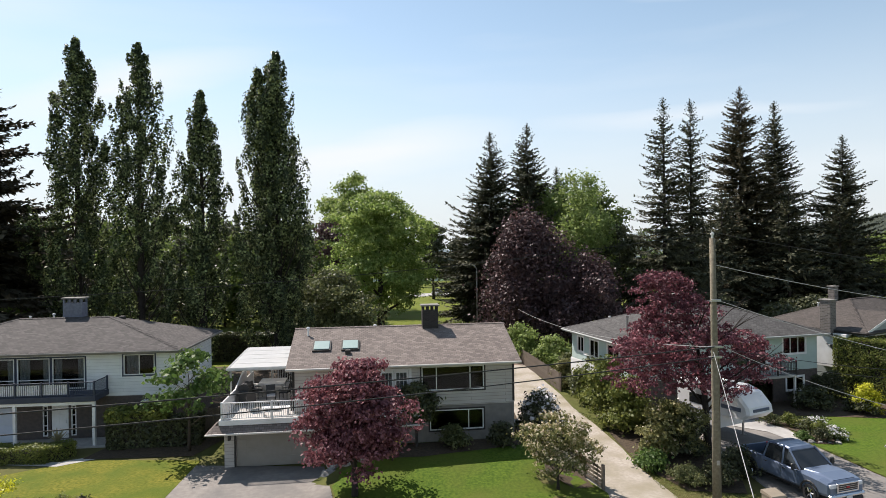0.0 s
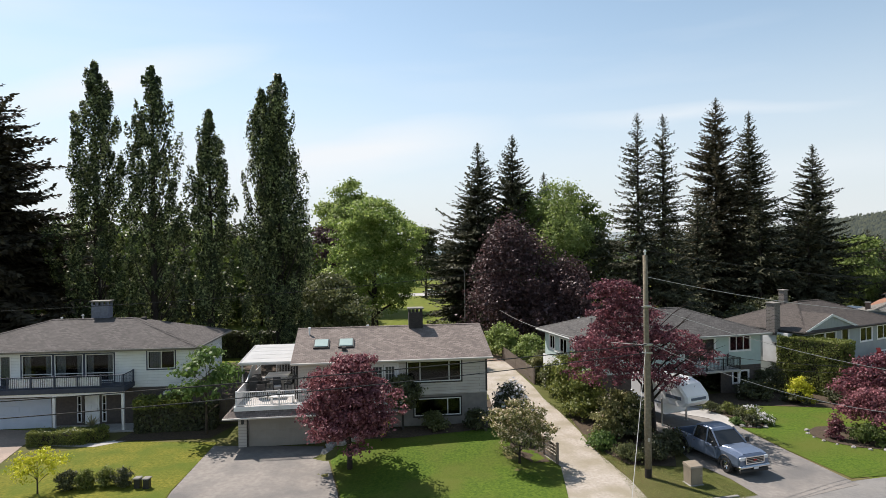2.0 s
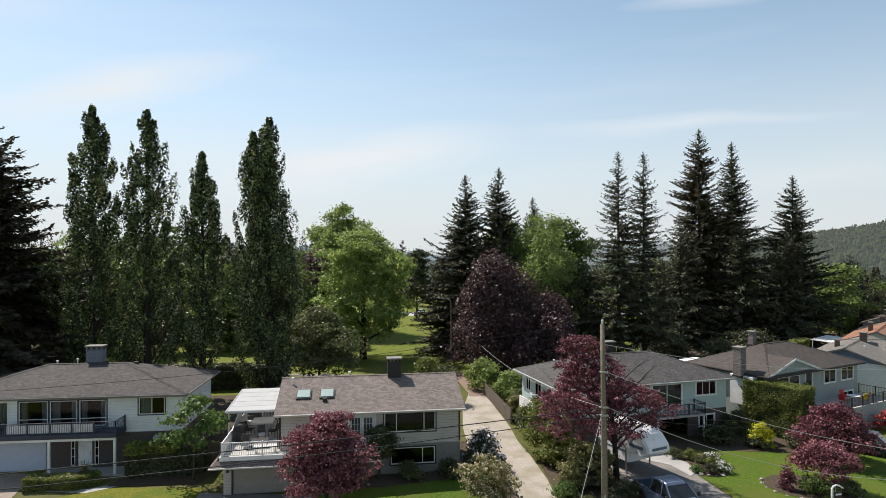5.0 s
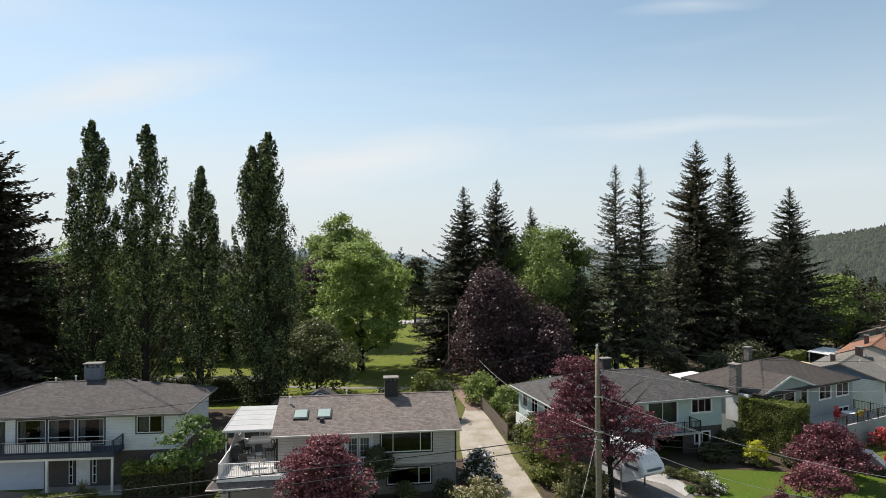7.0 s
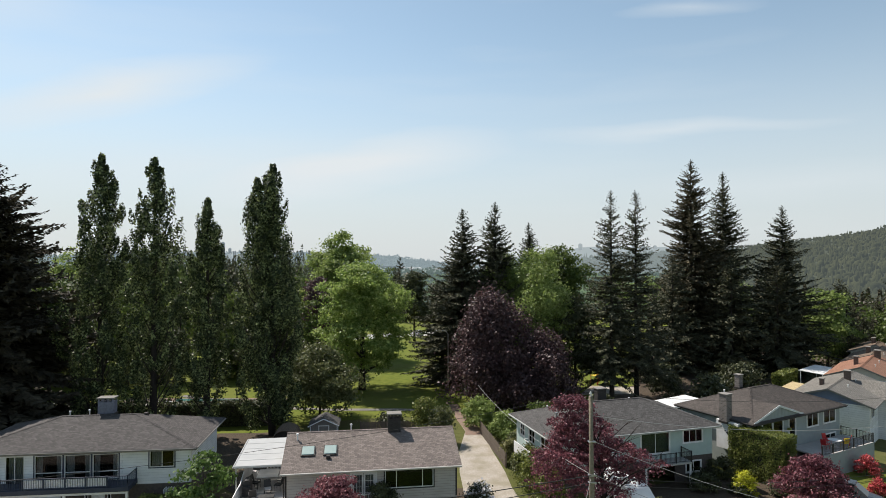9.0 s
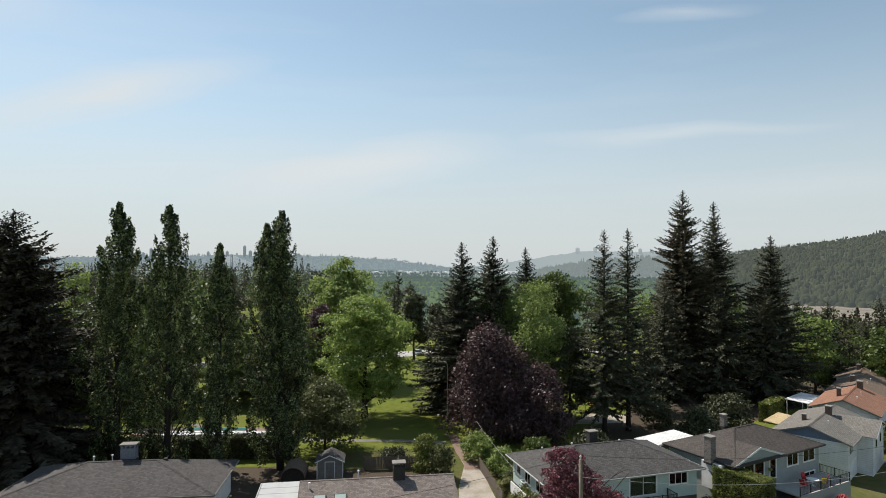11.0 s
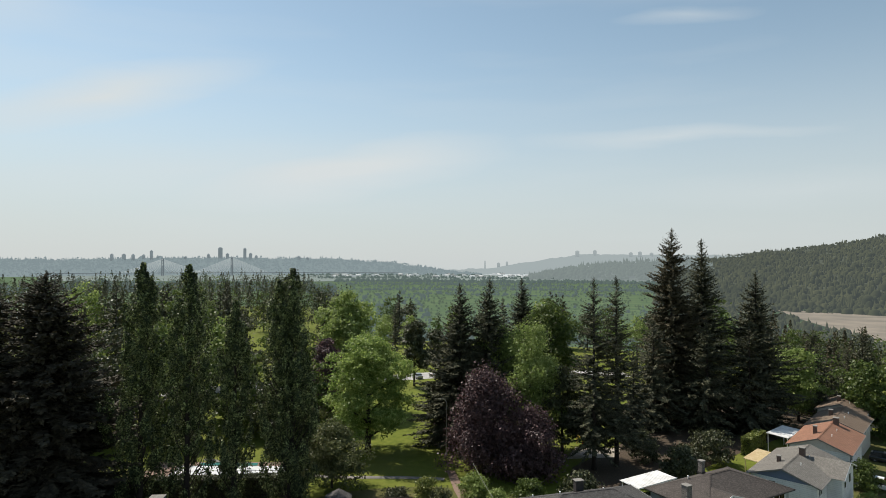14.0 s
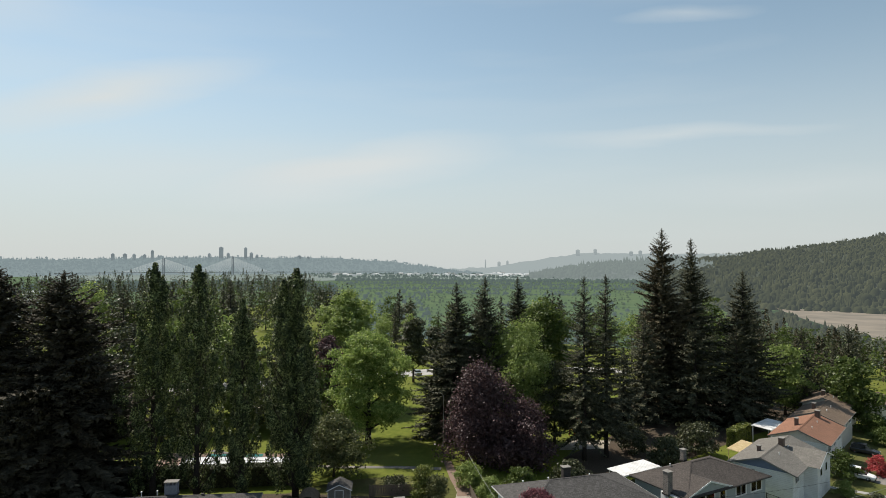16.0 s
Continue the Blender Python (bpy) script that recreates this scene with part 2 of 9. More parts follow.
M_CONCRETE = material("pale_concrete", (0.34, 0.33, 0.31), 0.85, second=(0.42, 0.41, 0.39), scale=3, bump=0.2, bump_scale=60, wide=(0.27, 0.26, 0.25), wide_scale=0.4)
M_PAVERS = material("pink_pavers", (0.27, 0.21, 0.17), 0.85, second=(0.34, 0.27, 0.22), scale=8, bump=0.3, bump_scale=30, wide=(0.22, 0.18, 0.15), wide_scale=0.4)
M_GRAVEL = material("gravel_lane", (0.31, 0.275, 0.235), 0.95, second=(0.41, 0.37, 0.32), scale=6, detail=10, bump=0.8, bump_scale=50, wide=(0.26, 0.23, 0.17), wide_scale=0.5)
M_ROAD = material("asphalt_road", (0.15, 0.145, 0.14), 0.9, second=(0.19, 0.185, 0.175), scale=5, detail=8, bump=0.3, bump_scale=120, wide=(0.22, 0.21, 0.195), wide_scale=0.3)
M_KERB = material("kerb_concrete", (0.24, 0.235, 0.22), 0.85, second=(0.17, 0.165, 0.155), scale=4, bump=0.3, bump_scale=40)
# soil, taken darker so that it also passes for deep shade
M_SOIL = material("planting_soil", (0.046, 0.034, 0.024), 0.95, second=(0.085, 0.062, 0.04), scale=6, bump=0.9, bump_scale=30)
M_ROCK = material("garden_rock", (0.34, 0.325, 0.30), 0.85, second=(0.2, 0.19, 0.175), scale=6, bump=0.6, bump_scale=20)
M_SAND = material("river_gravel", (0.24, 0.205, 0.165), 0.95, second=(0.15, 0.135, 0.11), scale=0.03, detail=8)

M_SHINGLE = course_material("brown_grey_shingles", (0.231, 0.192, 0.17), (0.134, 0.111, 0.1), (0.103, 0.087, 0.078), 0.25, 0.145)
M_SHINGLE_S = course_material("brown_grey_shingles_end", (0.231, 0.192, 0.17), (0.134, 0.111, 0.1), (0.103, 0.087, 0.078), 0.25, 0.145, swap=True)
M_SHAKE = course_material("dark_grey_shingles", (0.103, 0.093, 0.09), (0.057, 0.053, 0.051), (0.052, 0.047, 0.046), 0.25, 0.145)
M_SHAKE_S = course_material("dark_grey_shingles_end", (0.103, 0.093, 0.09), (0.057, 0.053, 0.051), (0.052, 0.047, 0.046), 0.25, 0.145, swap=True)
M_SLATE = course_material("charcoal_shingles", (0.103, 0.099, 0.095), (0.06, 0.056, 0.054), (0.045, 0.043, 0.041), 0.25, 0.145)
M_SLATE_S = course_material("charcoal_shingles_end", (0.103, 0.099, 0.095), (0.06, 0.056, 0.054), (0.045, 0.043, 0.041), 0.25, 0.145, swap=True)
M_UMBER = course_material("umber_shingles", (0.094, 0.08, 0.071), (0.061, 0.052, 0.047), (0.044, 0.038, 0.034), 0.25, 0.145)
M_UMBER_S = course_material("umber_shingles_end", (0.094, 0.08, 0.071), (0.061, 0.052, 0.047), (0.044, 0.038, 0.034), 0.25, 0.145, swap=True)
M_PALE_ROOF = course_material("pale_grey_shingles", (0.207, 0.193, 0.171), (0.138, 0.128, 0.113), (0.1, 0.093, 0.083), 0.25, 0.145)
M_RUST_ROOF = course_material("rust_shingles", (0.297, 0.153, 0.1), (0.228, 0.117, 0.076), (0.153, 0.081, 0.055), 0.25, 0.16)
M_TAN_ROOF = course_material("tan_shingles", (0.198, 0.144, 0.104), (0.152, 0.111, 0.081), (0.101, 0.075, 0.055), 0.25, 0.16)
M_TAN_ROOF_S = course_material("tan_shingles_end", (0.198, 0.144, 0.104), (0.152, 0.111, 0.081), (0.101, 0.075, 0.055), 0.25, 0.16, swap=True)

M_GREY_SIDING = course_material("grey_lap_siding", (0.50, 0.465, 0.425), (0.475, 0.44, 0.405), (0.30, 0.275, 0.25), 4.0, 0.19, rough=0.6, seam=0.014, flat="wall")
M_WHITE_SIDING = course_material("white_lap_siding", (0.74, 0.76, 0.76), (0.71, 0.73, 0.73), (0.50, 0.52, 0.53), 4.0, 0.21, rough=0.6, seam=0.010, flat="wall")
M_SAGE = material("sage_stucco", (0.45, 0.545, 0.515), 0.85, second=(0.40, 0.49, 0.465), scale=1.5, bump=0.3, bump_scale=90)
M_GREYGREEN = material("grey_green_siding", (0.30, 0.335, 0.33), 0.75, second=(0.27, 0.30, 0.30), scale=1.5, bump=0.2, bump_scale=60)
M_STUCCO_GREY = material("grey_stucco_base", (0.24, 0.225, 0.205), 0.9, second=(0.18, 0.17, 0.155), scale=2.2, bump=0.5, bump_scale=60)
M_BLUE_GREY = material("slate_blue_siding", (0.16, 0.20, 0.29), 0.7, second=(0.14, 0.175, 0.26), scale=2)
M_PALE_WALL = course_material("pale_siding", (0.70, 0.71, 0.71), (0.67, 0.68, 0.68), (0.45, 0.46, 0.47), 4.0, 0.25, rough=0.65, flat="wall")
# lower walls: shade under balconies is put into this dark colour
M_DARK_WALL = material("shade_dark_wall", (0.075, 0.065, 0.06), 0.9, second=(0.11, 0.09, 0.08), scale=5, bump=0.4, bump_scale=30)
M_NAVY = material("dark_blue_fascia", (0.035, 0.042, 0.065), 0.6, second=(0.05, 0.06, 0.085), scale=2)
M_FASCIA = material("greyed_fascia_paint", (0.42, 0.43, 0.41), 0.7, second=(0.36, 0.37, 0.355), scale=3)
M_TRIM_DARK = material("black_brown_trim", (0.028, 0.025, 0.023), 0.6, second=(0.04, 0.036, 0.033), scale=3)
M_WHITE = material("white_paint", (0.78, 0.78, 0.77), 0.5, second=(0.72, 0.72, 0.71), scale=2, wide=(0.62, 0.61, 0.59), wide_scale=0.7)
M_CREAM = material("cream_gutter", (0.62, 0.58, 0.52), 0.5, second=(0.55, 0.51, 0.46), scale=2)
M_GARAGE = material("taupe_garage_door", (0.30, 0.275, 0.24), 0.6, second=(0.27, 0.247, 0.215), scale=2)
M_GARAGE_BLUE = material("pale_blue_garage_door", (0.50, 0.56, 0.66), 0.5, second=(0.46, 0.52, 0.62), scale=2)
M_FLUE = material("blue_grey_flue_paint", (0.17, 0.185, 0.235), 0.7, second=(0.12, 0.125, 0.16), scale=5)
M_GLASS = glass_material("window_glass")
M_SKYLIGHT = material("milky_green_dome", (0.29, 0.37, 0.345), 0.2, second=(0.33, 0.41, 0.385), scale=2, spec=0.5)
M_CURTAIN = material("white_curtain", (0.82, 0.82, 0.84), 0.95, second=(0.7, 0.7, 0.73), scale=6)
M_BLIND = material("grey_blind", (0.34, 0.36, 0.36), 0.9, second=(0.28, 0.30, 0.30), scale=4)
# room linings: the dimness indoors is put into this dark base colour
M_ROOM = material("room_shade", (0.05, 0.045, 0.04), 0.95, second=(0.07, 0.06, 0.05), scale=1.2)
M_FLOOR_DECK = material("grey_deck_membrane", (0.42, 0.40, 0.38), 0.8, second=(0.36, 0.345, 0.33), scale=2, bump=0.2, bump_scale=40)
M_BLACK = material("black_metal", (0.02, 0.02, 0.021), 0.45, second=(0.03, 0.03, 0.03), scale=6, spec=0.4)
M_STEEL = material("galvanised_steel", (0.5, 0.5, 0.5), 0.4, 0.9, second=(0.4, 0.4, 0.4), scale=5)
M_CANOPY = material("yellowed_plastic_roof", (0.50, 0.38, 0.20), 0.5, second=(0.58, 0.46, 0.27), scale=1.5)
M_STONE_DARK = course_material("dark_stone_blocks", (0.20, 0.175, 0.155), (0.10, 0.088, 0.08), (0.22, 0.20, 0.185), 0.28, 0.13, rough=0.9, seam=0.02, flat="wall")
M_BRICK_BROWN = course_material("brown_brick", (0.15, 0.095, 0.075), (0.10, 0.07, 0.06), (0.16, 0.14, 0.125), 0.2, 0.075, rough=0.9, seam=0.008, flat="wall")
# dark brick, blackened further to paint in the chimneys' shaded fronts
M_BRICK_DARK = course_material("shade_dark_brick", (0.05, 0.044, 0.042), (0.036, 0.033, 0.031), (0.06, 0.056, 0.053), 0.2, 0.075, rough=0.9, seam=0.008, flat="wall")
M_WOOD_FENCE = material("weathered_fence_wood", (0.135, 0.108, 0.086), 0.9, second=(0.085, 0.068, 0.055), scale=9, bump=0.4, bump_scale=40, wide=(0.19, 0.155, 0.125), wide_scale=1.0)
M_POLE = material("weathered_pole_wood", (0.235, 0.205, 0.15), 0.95, second=(0.15, 0.128, 0.096), scale=7, bump=0.6, bump_scale=30)
M_BARK = material("bark", (0.085, 0.066, 0.05), 0.95, second=(0.05, 0.04, 0.032), scale=6, bump=0.9, bump_scale=18)
M_BARK_DARK = material("dark_bark", (0.045, 0.036, 0.03), 0.95, second=(0.028, 0.023, 0.02), scale=6, bump=0.9, bump_scale=18)
M_RUBBER = material("tyre_rubber", (0.018, 0.018, 0.018), 0.85, second=(0.026, 0.026, 0.026), scale=20)
M_CHROME = material("chrome", (0.75, 0.75, 0.76), 0.12, 1.0)
M_TRUCK = material("silver_blue_truck_paint", (0.15, 0.19, 0.27), 0.28, metal=0.4, second=(0.135, 0.175, 0.25), scale=2, spec=0.5)
M_CAR_WHITE = material("white_car_paint", (0.82, 0.82, 0.82), 0.3, spec=0.5, second=(0.78, 0.78, 0.78))
M_CAR_DARK = material("dark_car_paint", (0.05, 0.055, 0.065), 0.25, 0.4, spec=0.6, second=(0.04, 0.045, 0.05))
M_CAR_SILVER = material("silver_car_paint", (0.42, 0.43, 0.44), 0.3, 0.6, spec=0.6, second=(0.38, 0.39, 0.40))
M_DARK_GLASS = material("dark_vehicle_glass", (0.012, 0.014, 0.016), 0.05, spec=0.7, second=(0.018, 0.02, 0.022))
M_LAMP = material("headlight_lens", (0.6, 0.62, 0.64), 0.1, spec=0.8)
M_RED = material("red_plastic", (0.52, 0.03, 0.03), 0.5, second=(0.44, 0.03, 0.03))
M_YELLOW = material("yellow_plastic", (0.70, 0.50, 0.03), 0.5, second=(0.62, 0.44, 0.03))
M_BEIGE_BOX = material("beige_cabinet_paint", (0.27, 0.225, 0.17), 0.6, second=(0.22, 0.185, 0.14), scale=2)
M_POOL_WHITE = material("white_pool_deck", (0.52, 0.54, 0.54), 0.7, second=(0.60, 0.61, 0.61), scale=1.2, wide=(0.42, 0.45, 0.47), wide_scale=0.5)
M_WATER = material("pool_water", (0.05, 0.16, 0.15), 0.06, spec=0.6, second=(0.06, 0.20, 0.19), scale=0.5)
# the river's sheen and haze are put in as emission
M_RIVER = haze_material("hazed_far_river", (0.45, 0.50, 0.52), (0.5, 0.55, 0.57), (0.62, 0.67, 0.69), 0.6, 0.01)
M_WIRE = material("wire", (0.02, 0.02, 0.02), 0.7, second=(0.03, 0.03, 0.03))
M_WIRE_PALE = material("pale_wire", (0.30, 0.30, 0.29), 0.5, second=(0.36, 0.36, 0.35))
M_TERRA = material("brick_paving", (0.20, 0.15, 0.122), 0.9, second=(0.21, 0.135, 0.10), scale=4)
M_CUSHION = material("pale_cushion", (0.5, 0.48, 0.46), 0.9, second=(0.42, 0.40, 0.385), scale=6)

M_PATIO_ROOF = leaf_material("ribbed_white_roofing", (0.62, 0.63, 0.63), (0.70, 0.71, 0.71), 0.4, 0.45, 0.3)
# near-black to pale: lit and shaded tufts are put into the colour
L_POPLAR = leaf_material("poplar_leaves", (0.022, 0.034, 0.012), (0.31, 0.36, 0.15), 0.28, 0.5, 0.25, 2.2, 0.9)
L_MAPLE = leaf_material("bright_maple_leaves", (0.14, 0.215, 0.044), (0.42, 0.50, 0.16), 0.5, 0.5, 0.3, 1.2, 0.9)
L_GREEN = leaf_material("green_leaves", (0.066, 0.10, 0.022), (0.135, 0.175, 0.046), 0.42)
L_BIRCH = leaf_material("birch_leaves", (0.16, 0.22, 0.055), (0.35, 0.42, 0.145), 0.5)
L_OLIVE = leaf_material("grey_green_leaves", (0.085, 0.10, 0.038), (0.185, 0.195, 0.085), 0.36)
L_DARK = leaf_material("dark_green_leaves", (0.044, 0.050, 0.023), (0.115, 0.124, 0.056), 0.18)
L_FIR = leaf_material("fir_needles", (0.050, 0.053, 0.033), (0.140, 0.140, 0.084), 0.10, 0.7, 0.15)
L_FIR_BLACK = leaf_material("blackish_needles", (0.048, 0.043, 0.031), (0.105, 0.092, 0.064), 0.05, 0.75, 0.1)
L_FIR_BROWN = leaf_material("bronzed_fir_needles", (0.060, 0.054, 0.033), (0.155, 0.130, 0.078), 0.08, 0.7, 0.15)
L_PURPLE = leaf_material("dark_purple_leaves", (0.056, 0.034, 0.036), (0.195, 0.115, 0.112), 0.26, 0.5, 0.3, 1.8, 1.6)
L_REDMAPLE = leaf_material("wine_red_leaves", (0.125, 0.042, 0.052), (0.43, 0.185, 0.20), 0.3, 0.5, 0.25, 1.4, 2.2)
L_GRASS_WILD = leaf_material("verge_grass_blades", (0.09, 0.12, 0.018), (0.20, 0.20, 0.06), 0.3)
L_BRONZE = leaf_material("bronzed_evergreen_leaves", (0.135, 0.14, 0.05), (0.31, 0.29, 0.12), 0.34)
L_REDMAPLE_DARK = leaf_material("maroon_leaves", (0.090, 0.030, 0.041), (0.33, 0.115, 0.135), 0.3, 0.5, 0.3, 1.6, 1.8)
L_SCARLET = leaf_material("coral_red_leaves", (0.34, 0.05, 0.05), (0.46, 0.11, 0.10), 0.35)
L_HEDGE = leaf_material("hedge_leaves", (0.10, 0.128, 0.028), (0.25, 0.265, 0.066), 0.34)
L_LIME = leaf_material("golden_leaves", (0.46, 0.47, 0.03), (0.66, 0.63, 0.07), 0.4)
L_FIG = leaf_material("broad_light_leaves", (0.07, 0.125, 0.028), (0.17, 0.25, 0.075), 0.4)
L_CREAM = leaf_material("cream_blossom", (0.58, 0.47, 0.33), (0.72, 0.62, 0.46), 0.3)
L_WHITE = leaf_material("white_blossom", (0.75, 0.73, 0.74), (0.82, 0.80, 0.80), 0.3)
L_PINK = leaf_material("coral_pink_blossom", (0.72, 0.10, 0.12), (0.80, 0.20, 0.20), 0.3)
L_SPIKE = leaf_material("pale_spike_leaves", (0.30, 0.27, 0.15), (0.40, 0.36, 0.21), 0.3)


# ---- mesh tools ----
class Mesh:
    """Gathers corners and faces of one mesh."""

    def __init__(self):
        self.v, self.f, self.s = [], [], []

    def add(self, verts, faces, slot=0, m=None):
        k = len(self.v)
        self.v += [tuple(m @ Vector(p)) for p in verts] if m else [tuple(p) for p in verts]
        self.f += [tuple(k + i for i in f) for f in faces]
        self.s += [slot] * len(faces)
        return self

    def box(self, x0, y0, z0, x1, y1, z1, bev=0.0, slot=0, m=None):
        """A box, its edges chamfered by bev."""
        if bev <= 0:
            v = [(x, y, z) for z in (z0, z1) for y in (y0, y1) for x in (x0, x1)]
            f = [(0, 2, 3, 1), (4, 5, 7, 6), (0, 1, 5, 4), (2, 6, 7, 3), (0, 4, 6, 2), (1, 3, 7, 5)]
            return self.add(v, f, slot, m)
        b = min(bev, 0.45 * min(x1 - x0, y1 - y0, z1 - z0))
        bm = bmesh.new()
        bmesh.ops.create_cube(bm, size=1)
        for p in bm.verts:
            p.co = ((x0 + x1) / 2 + p.co.x * (x1 - x0), (y0 + y1) / 2 + p.co.y * (y1 - y0), (z0 + z1) / 2 + p.co.z * (z1 - z0))
        bmesh.ops.bevel(bm, geom=bm.edges[:], offset=b, segments=1, affect="EDGES")
        bm.verts.ensure_lookup_table()
        self.add([p.co[:] for p in bm.verts], [[q.index for q in f.verts] for f in bm.faces], slot, m)
        bm.free()
        return self

    def tube(self, pts, radii, n=8, slot=0, m=None, caps=True):
        """A round limb along points, with a radius at each."""
        pts = [Vector(p) for p in pts]
        v, f = [], []
        for i, p in enumerate(pts):
            d = (pts[min(i + 1, len(pts) - 1)] - pts[max(i - 1, 0)])
            d = d.normalized() if d.length > 1e-6 else Vector((0, 0, 1))
            a = d.cross(Vector((0, 1, 0)) if abs(d.y) < 0.9 else Vector((1, 0, 0))).normalized()
            b = d.cross(a)
            r = radii[i] if hasattr(radii, "__len__") else radii
            v += [tuple(p + (a * math.cos(2 * math.pi * k / n) + b * math.sin(2 * math.pi * k / n)) * r) for k in range(n)]
        for i in range(len(pts) - 1):
            for k in range(n):
                k2 = (k + 1) % n
                f.append((i * n + k, i * n + k2, (i + 1) * n + k2, (i + 1) * n + k))
        if caps:
            f.append(tuple(reversed(range(n))))
            f.append(tuple((len(pts) - 1) * n + k for k in range(n)))
        return self.add(v, f, slot, m)

    def prism(self, outline, y0, y1, slot=0, m=None):
        """An outline in x and z, drawn out from y0 to y1."""
        n = len(outline)
        v = [(x, y0, z) for x, z in outline] + [(x, y1, z) for x, z in outline]
        f = [tuple(range(n)), tuple(reversed(range(n, 2 * n)))] + [(i, i + n, (i + 1) % n + n, (i + 1) % n) for i in range(n)]
        return self.add(v, f, slot, m)

    def ball(self, c, r, squash=1.0, rough=0.0, n=8, slot=0, seed=0):
        bm = bmesh.new()
        bmesh.ops.create_icosphere(bm, subdivisions=2 if n > 6 else 1, radius=1)
        for p in bm.verts:
            k = 1 + rough * noise.noise(p.co * 1.7 + Vector((seed * 3.1, seed * 1.7, 0)))
            p.co = Vector(c) + Vector((p.co.x * r * k, p.co.y * r * k, p.co.z * r * squash * k))
        self.add([p.co[:] for p in bm.verts], [[q.index for q in f.verts] for f in bm.faces], slot)
        bm.free()
        return self

    def data(self, name, mats, smooth=False):
        me = bpy.data.meshes.new(name)
        me.from_pydata(self.v, [], self.f)
        for m in mats if hasattr(mats, "__len__") else [mats]:
            me.materials.append(m)
        me.polygons.foreach_set("material_index", self.s)
        if smooth:
            me.polygons.foreach_set("use_smooth", [True] * len(self.f))
        me.update()
        bm = bmesh.new()
        bm.from_mesh(me)
        bmesh.ops.recalc_face_normals(bm, faces=bm.faces)
        bm.to_mesh(me)
        bm.free()
        return me


def part(name, mesh, mats, parent=None, label="", m=None, smooth=False, shadow=True):
    """Links a mesh as one object, under its thing or part."""
    ob = new(name, mesh.data(name, mats, smooth) if isinstance(mesh, Mesh) else mesh)
    if parent:
        ob.parent = parent
    if m:
        ob.matrix_basis = m
    if label:
        ob["label"] = label
    if not shadow:
        ob.visible_shadow = False
    return ob


def thing(name, label, category, m, group="", kind=""):
    ob = new(name)
    ob.empty_display_size = 0.3
    ob.matrix_basis = m
    return tagged(ob, label, category, group, kind)


def smooth_step(a, b, x):
    t = min(1.0, max(0.0, (x - a) / (b - a)))
    return t * t * (3 - 2 * t)


def ground_z(x, y):
    """The height of the land: a level street, falling away to the east, and a valley beyond the park."""
    z = -0.035 * max(0.0, min(x, 95) - 22)
    z += 0.75 * smooth_step(26.5, 32.5, y) * (1 - smooth_step(36, 40, y)) * smooth_step(-6.0, -4.6, x) * (1 - smooth_step(4.6, 6.6, x))
    r = math.hypot(x, y + 10)
    west = 1 - smooth_step(-13, -6, math.degrees(math.atan2(x - 3, max(y + 24, 1.0))))
    z -= 48 * ((1 - west) * smooth_step(215, 520, r) + west * smooth_step(620, 1500, r))
    return z


def polygon_patch(name, outline, mat, lift, label, category="", kind="structure", step=2.0):
    """A surface of its own on the land, draped over it."""
    bm = bmesh.new()
    bm.faces.new([bm.verts.new((x, y, 0)) for x, y in outline])
    bmesh.ops.triangulate(bm, faces=bm.faces[:])
    for _ in range(6):
        long = [e for e in bm.edges if e.calc_length() > step]
        if not long:
            break
        bmesh.ops.subdivide_edges(bm, edges=long, cuts=1)
        bmesh.ops.triangulate(bm, faces=bm.faces[:])
    for p in bm.verts:
        p.co.z = ground_z(p.co.x, p.co.y) + lift
    bmesh.ops.recalc_face_normals(bm, faces=bm.faces)
    if sum(f.normal.z for f in bm.faces) < 0:
        bmesh.ops.reverse_faces(bm, faces=bm.faces)
    me = bpy.data.meshes.new(name)
    bm.to_mesh(me)
    bm.free()
    me.materials.append(mat)
    return tagged(new(name, me), label, category or name.replace("_", " "), kind=kind)


def band(points, width):
    """The outline of a strip of a given width (or widths) along points."""
    a, b = [], []
    for i, p in enumerate(points):
        q0, q1 = Vector(points[max(i - 1, 0)]), Vector(points[min(i + 1, len(points) - 1)])
        d = (q1 - q0).normalized()
        w = (width[i] if hasattr(width, "__len__") else width) / 2
        a.append((p[0] - d.y * w, p[1] + d.x * w))
        b.append((p[0] + d.y * w, p[1] - d.x * w))
    return a + b[::-1]


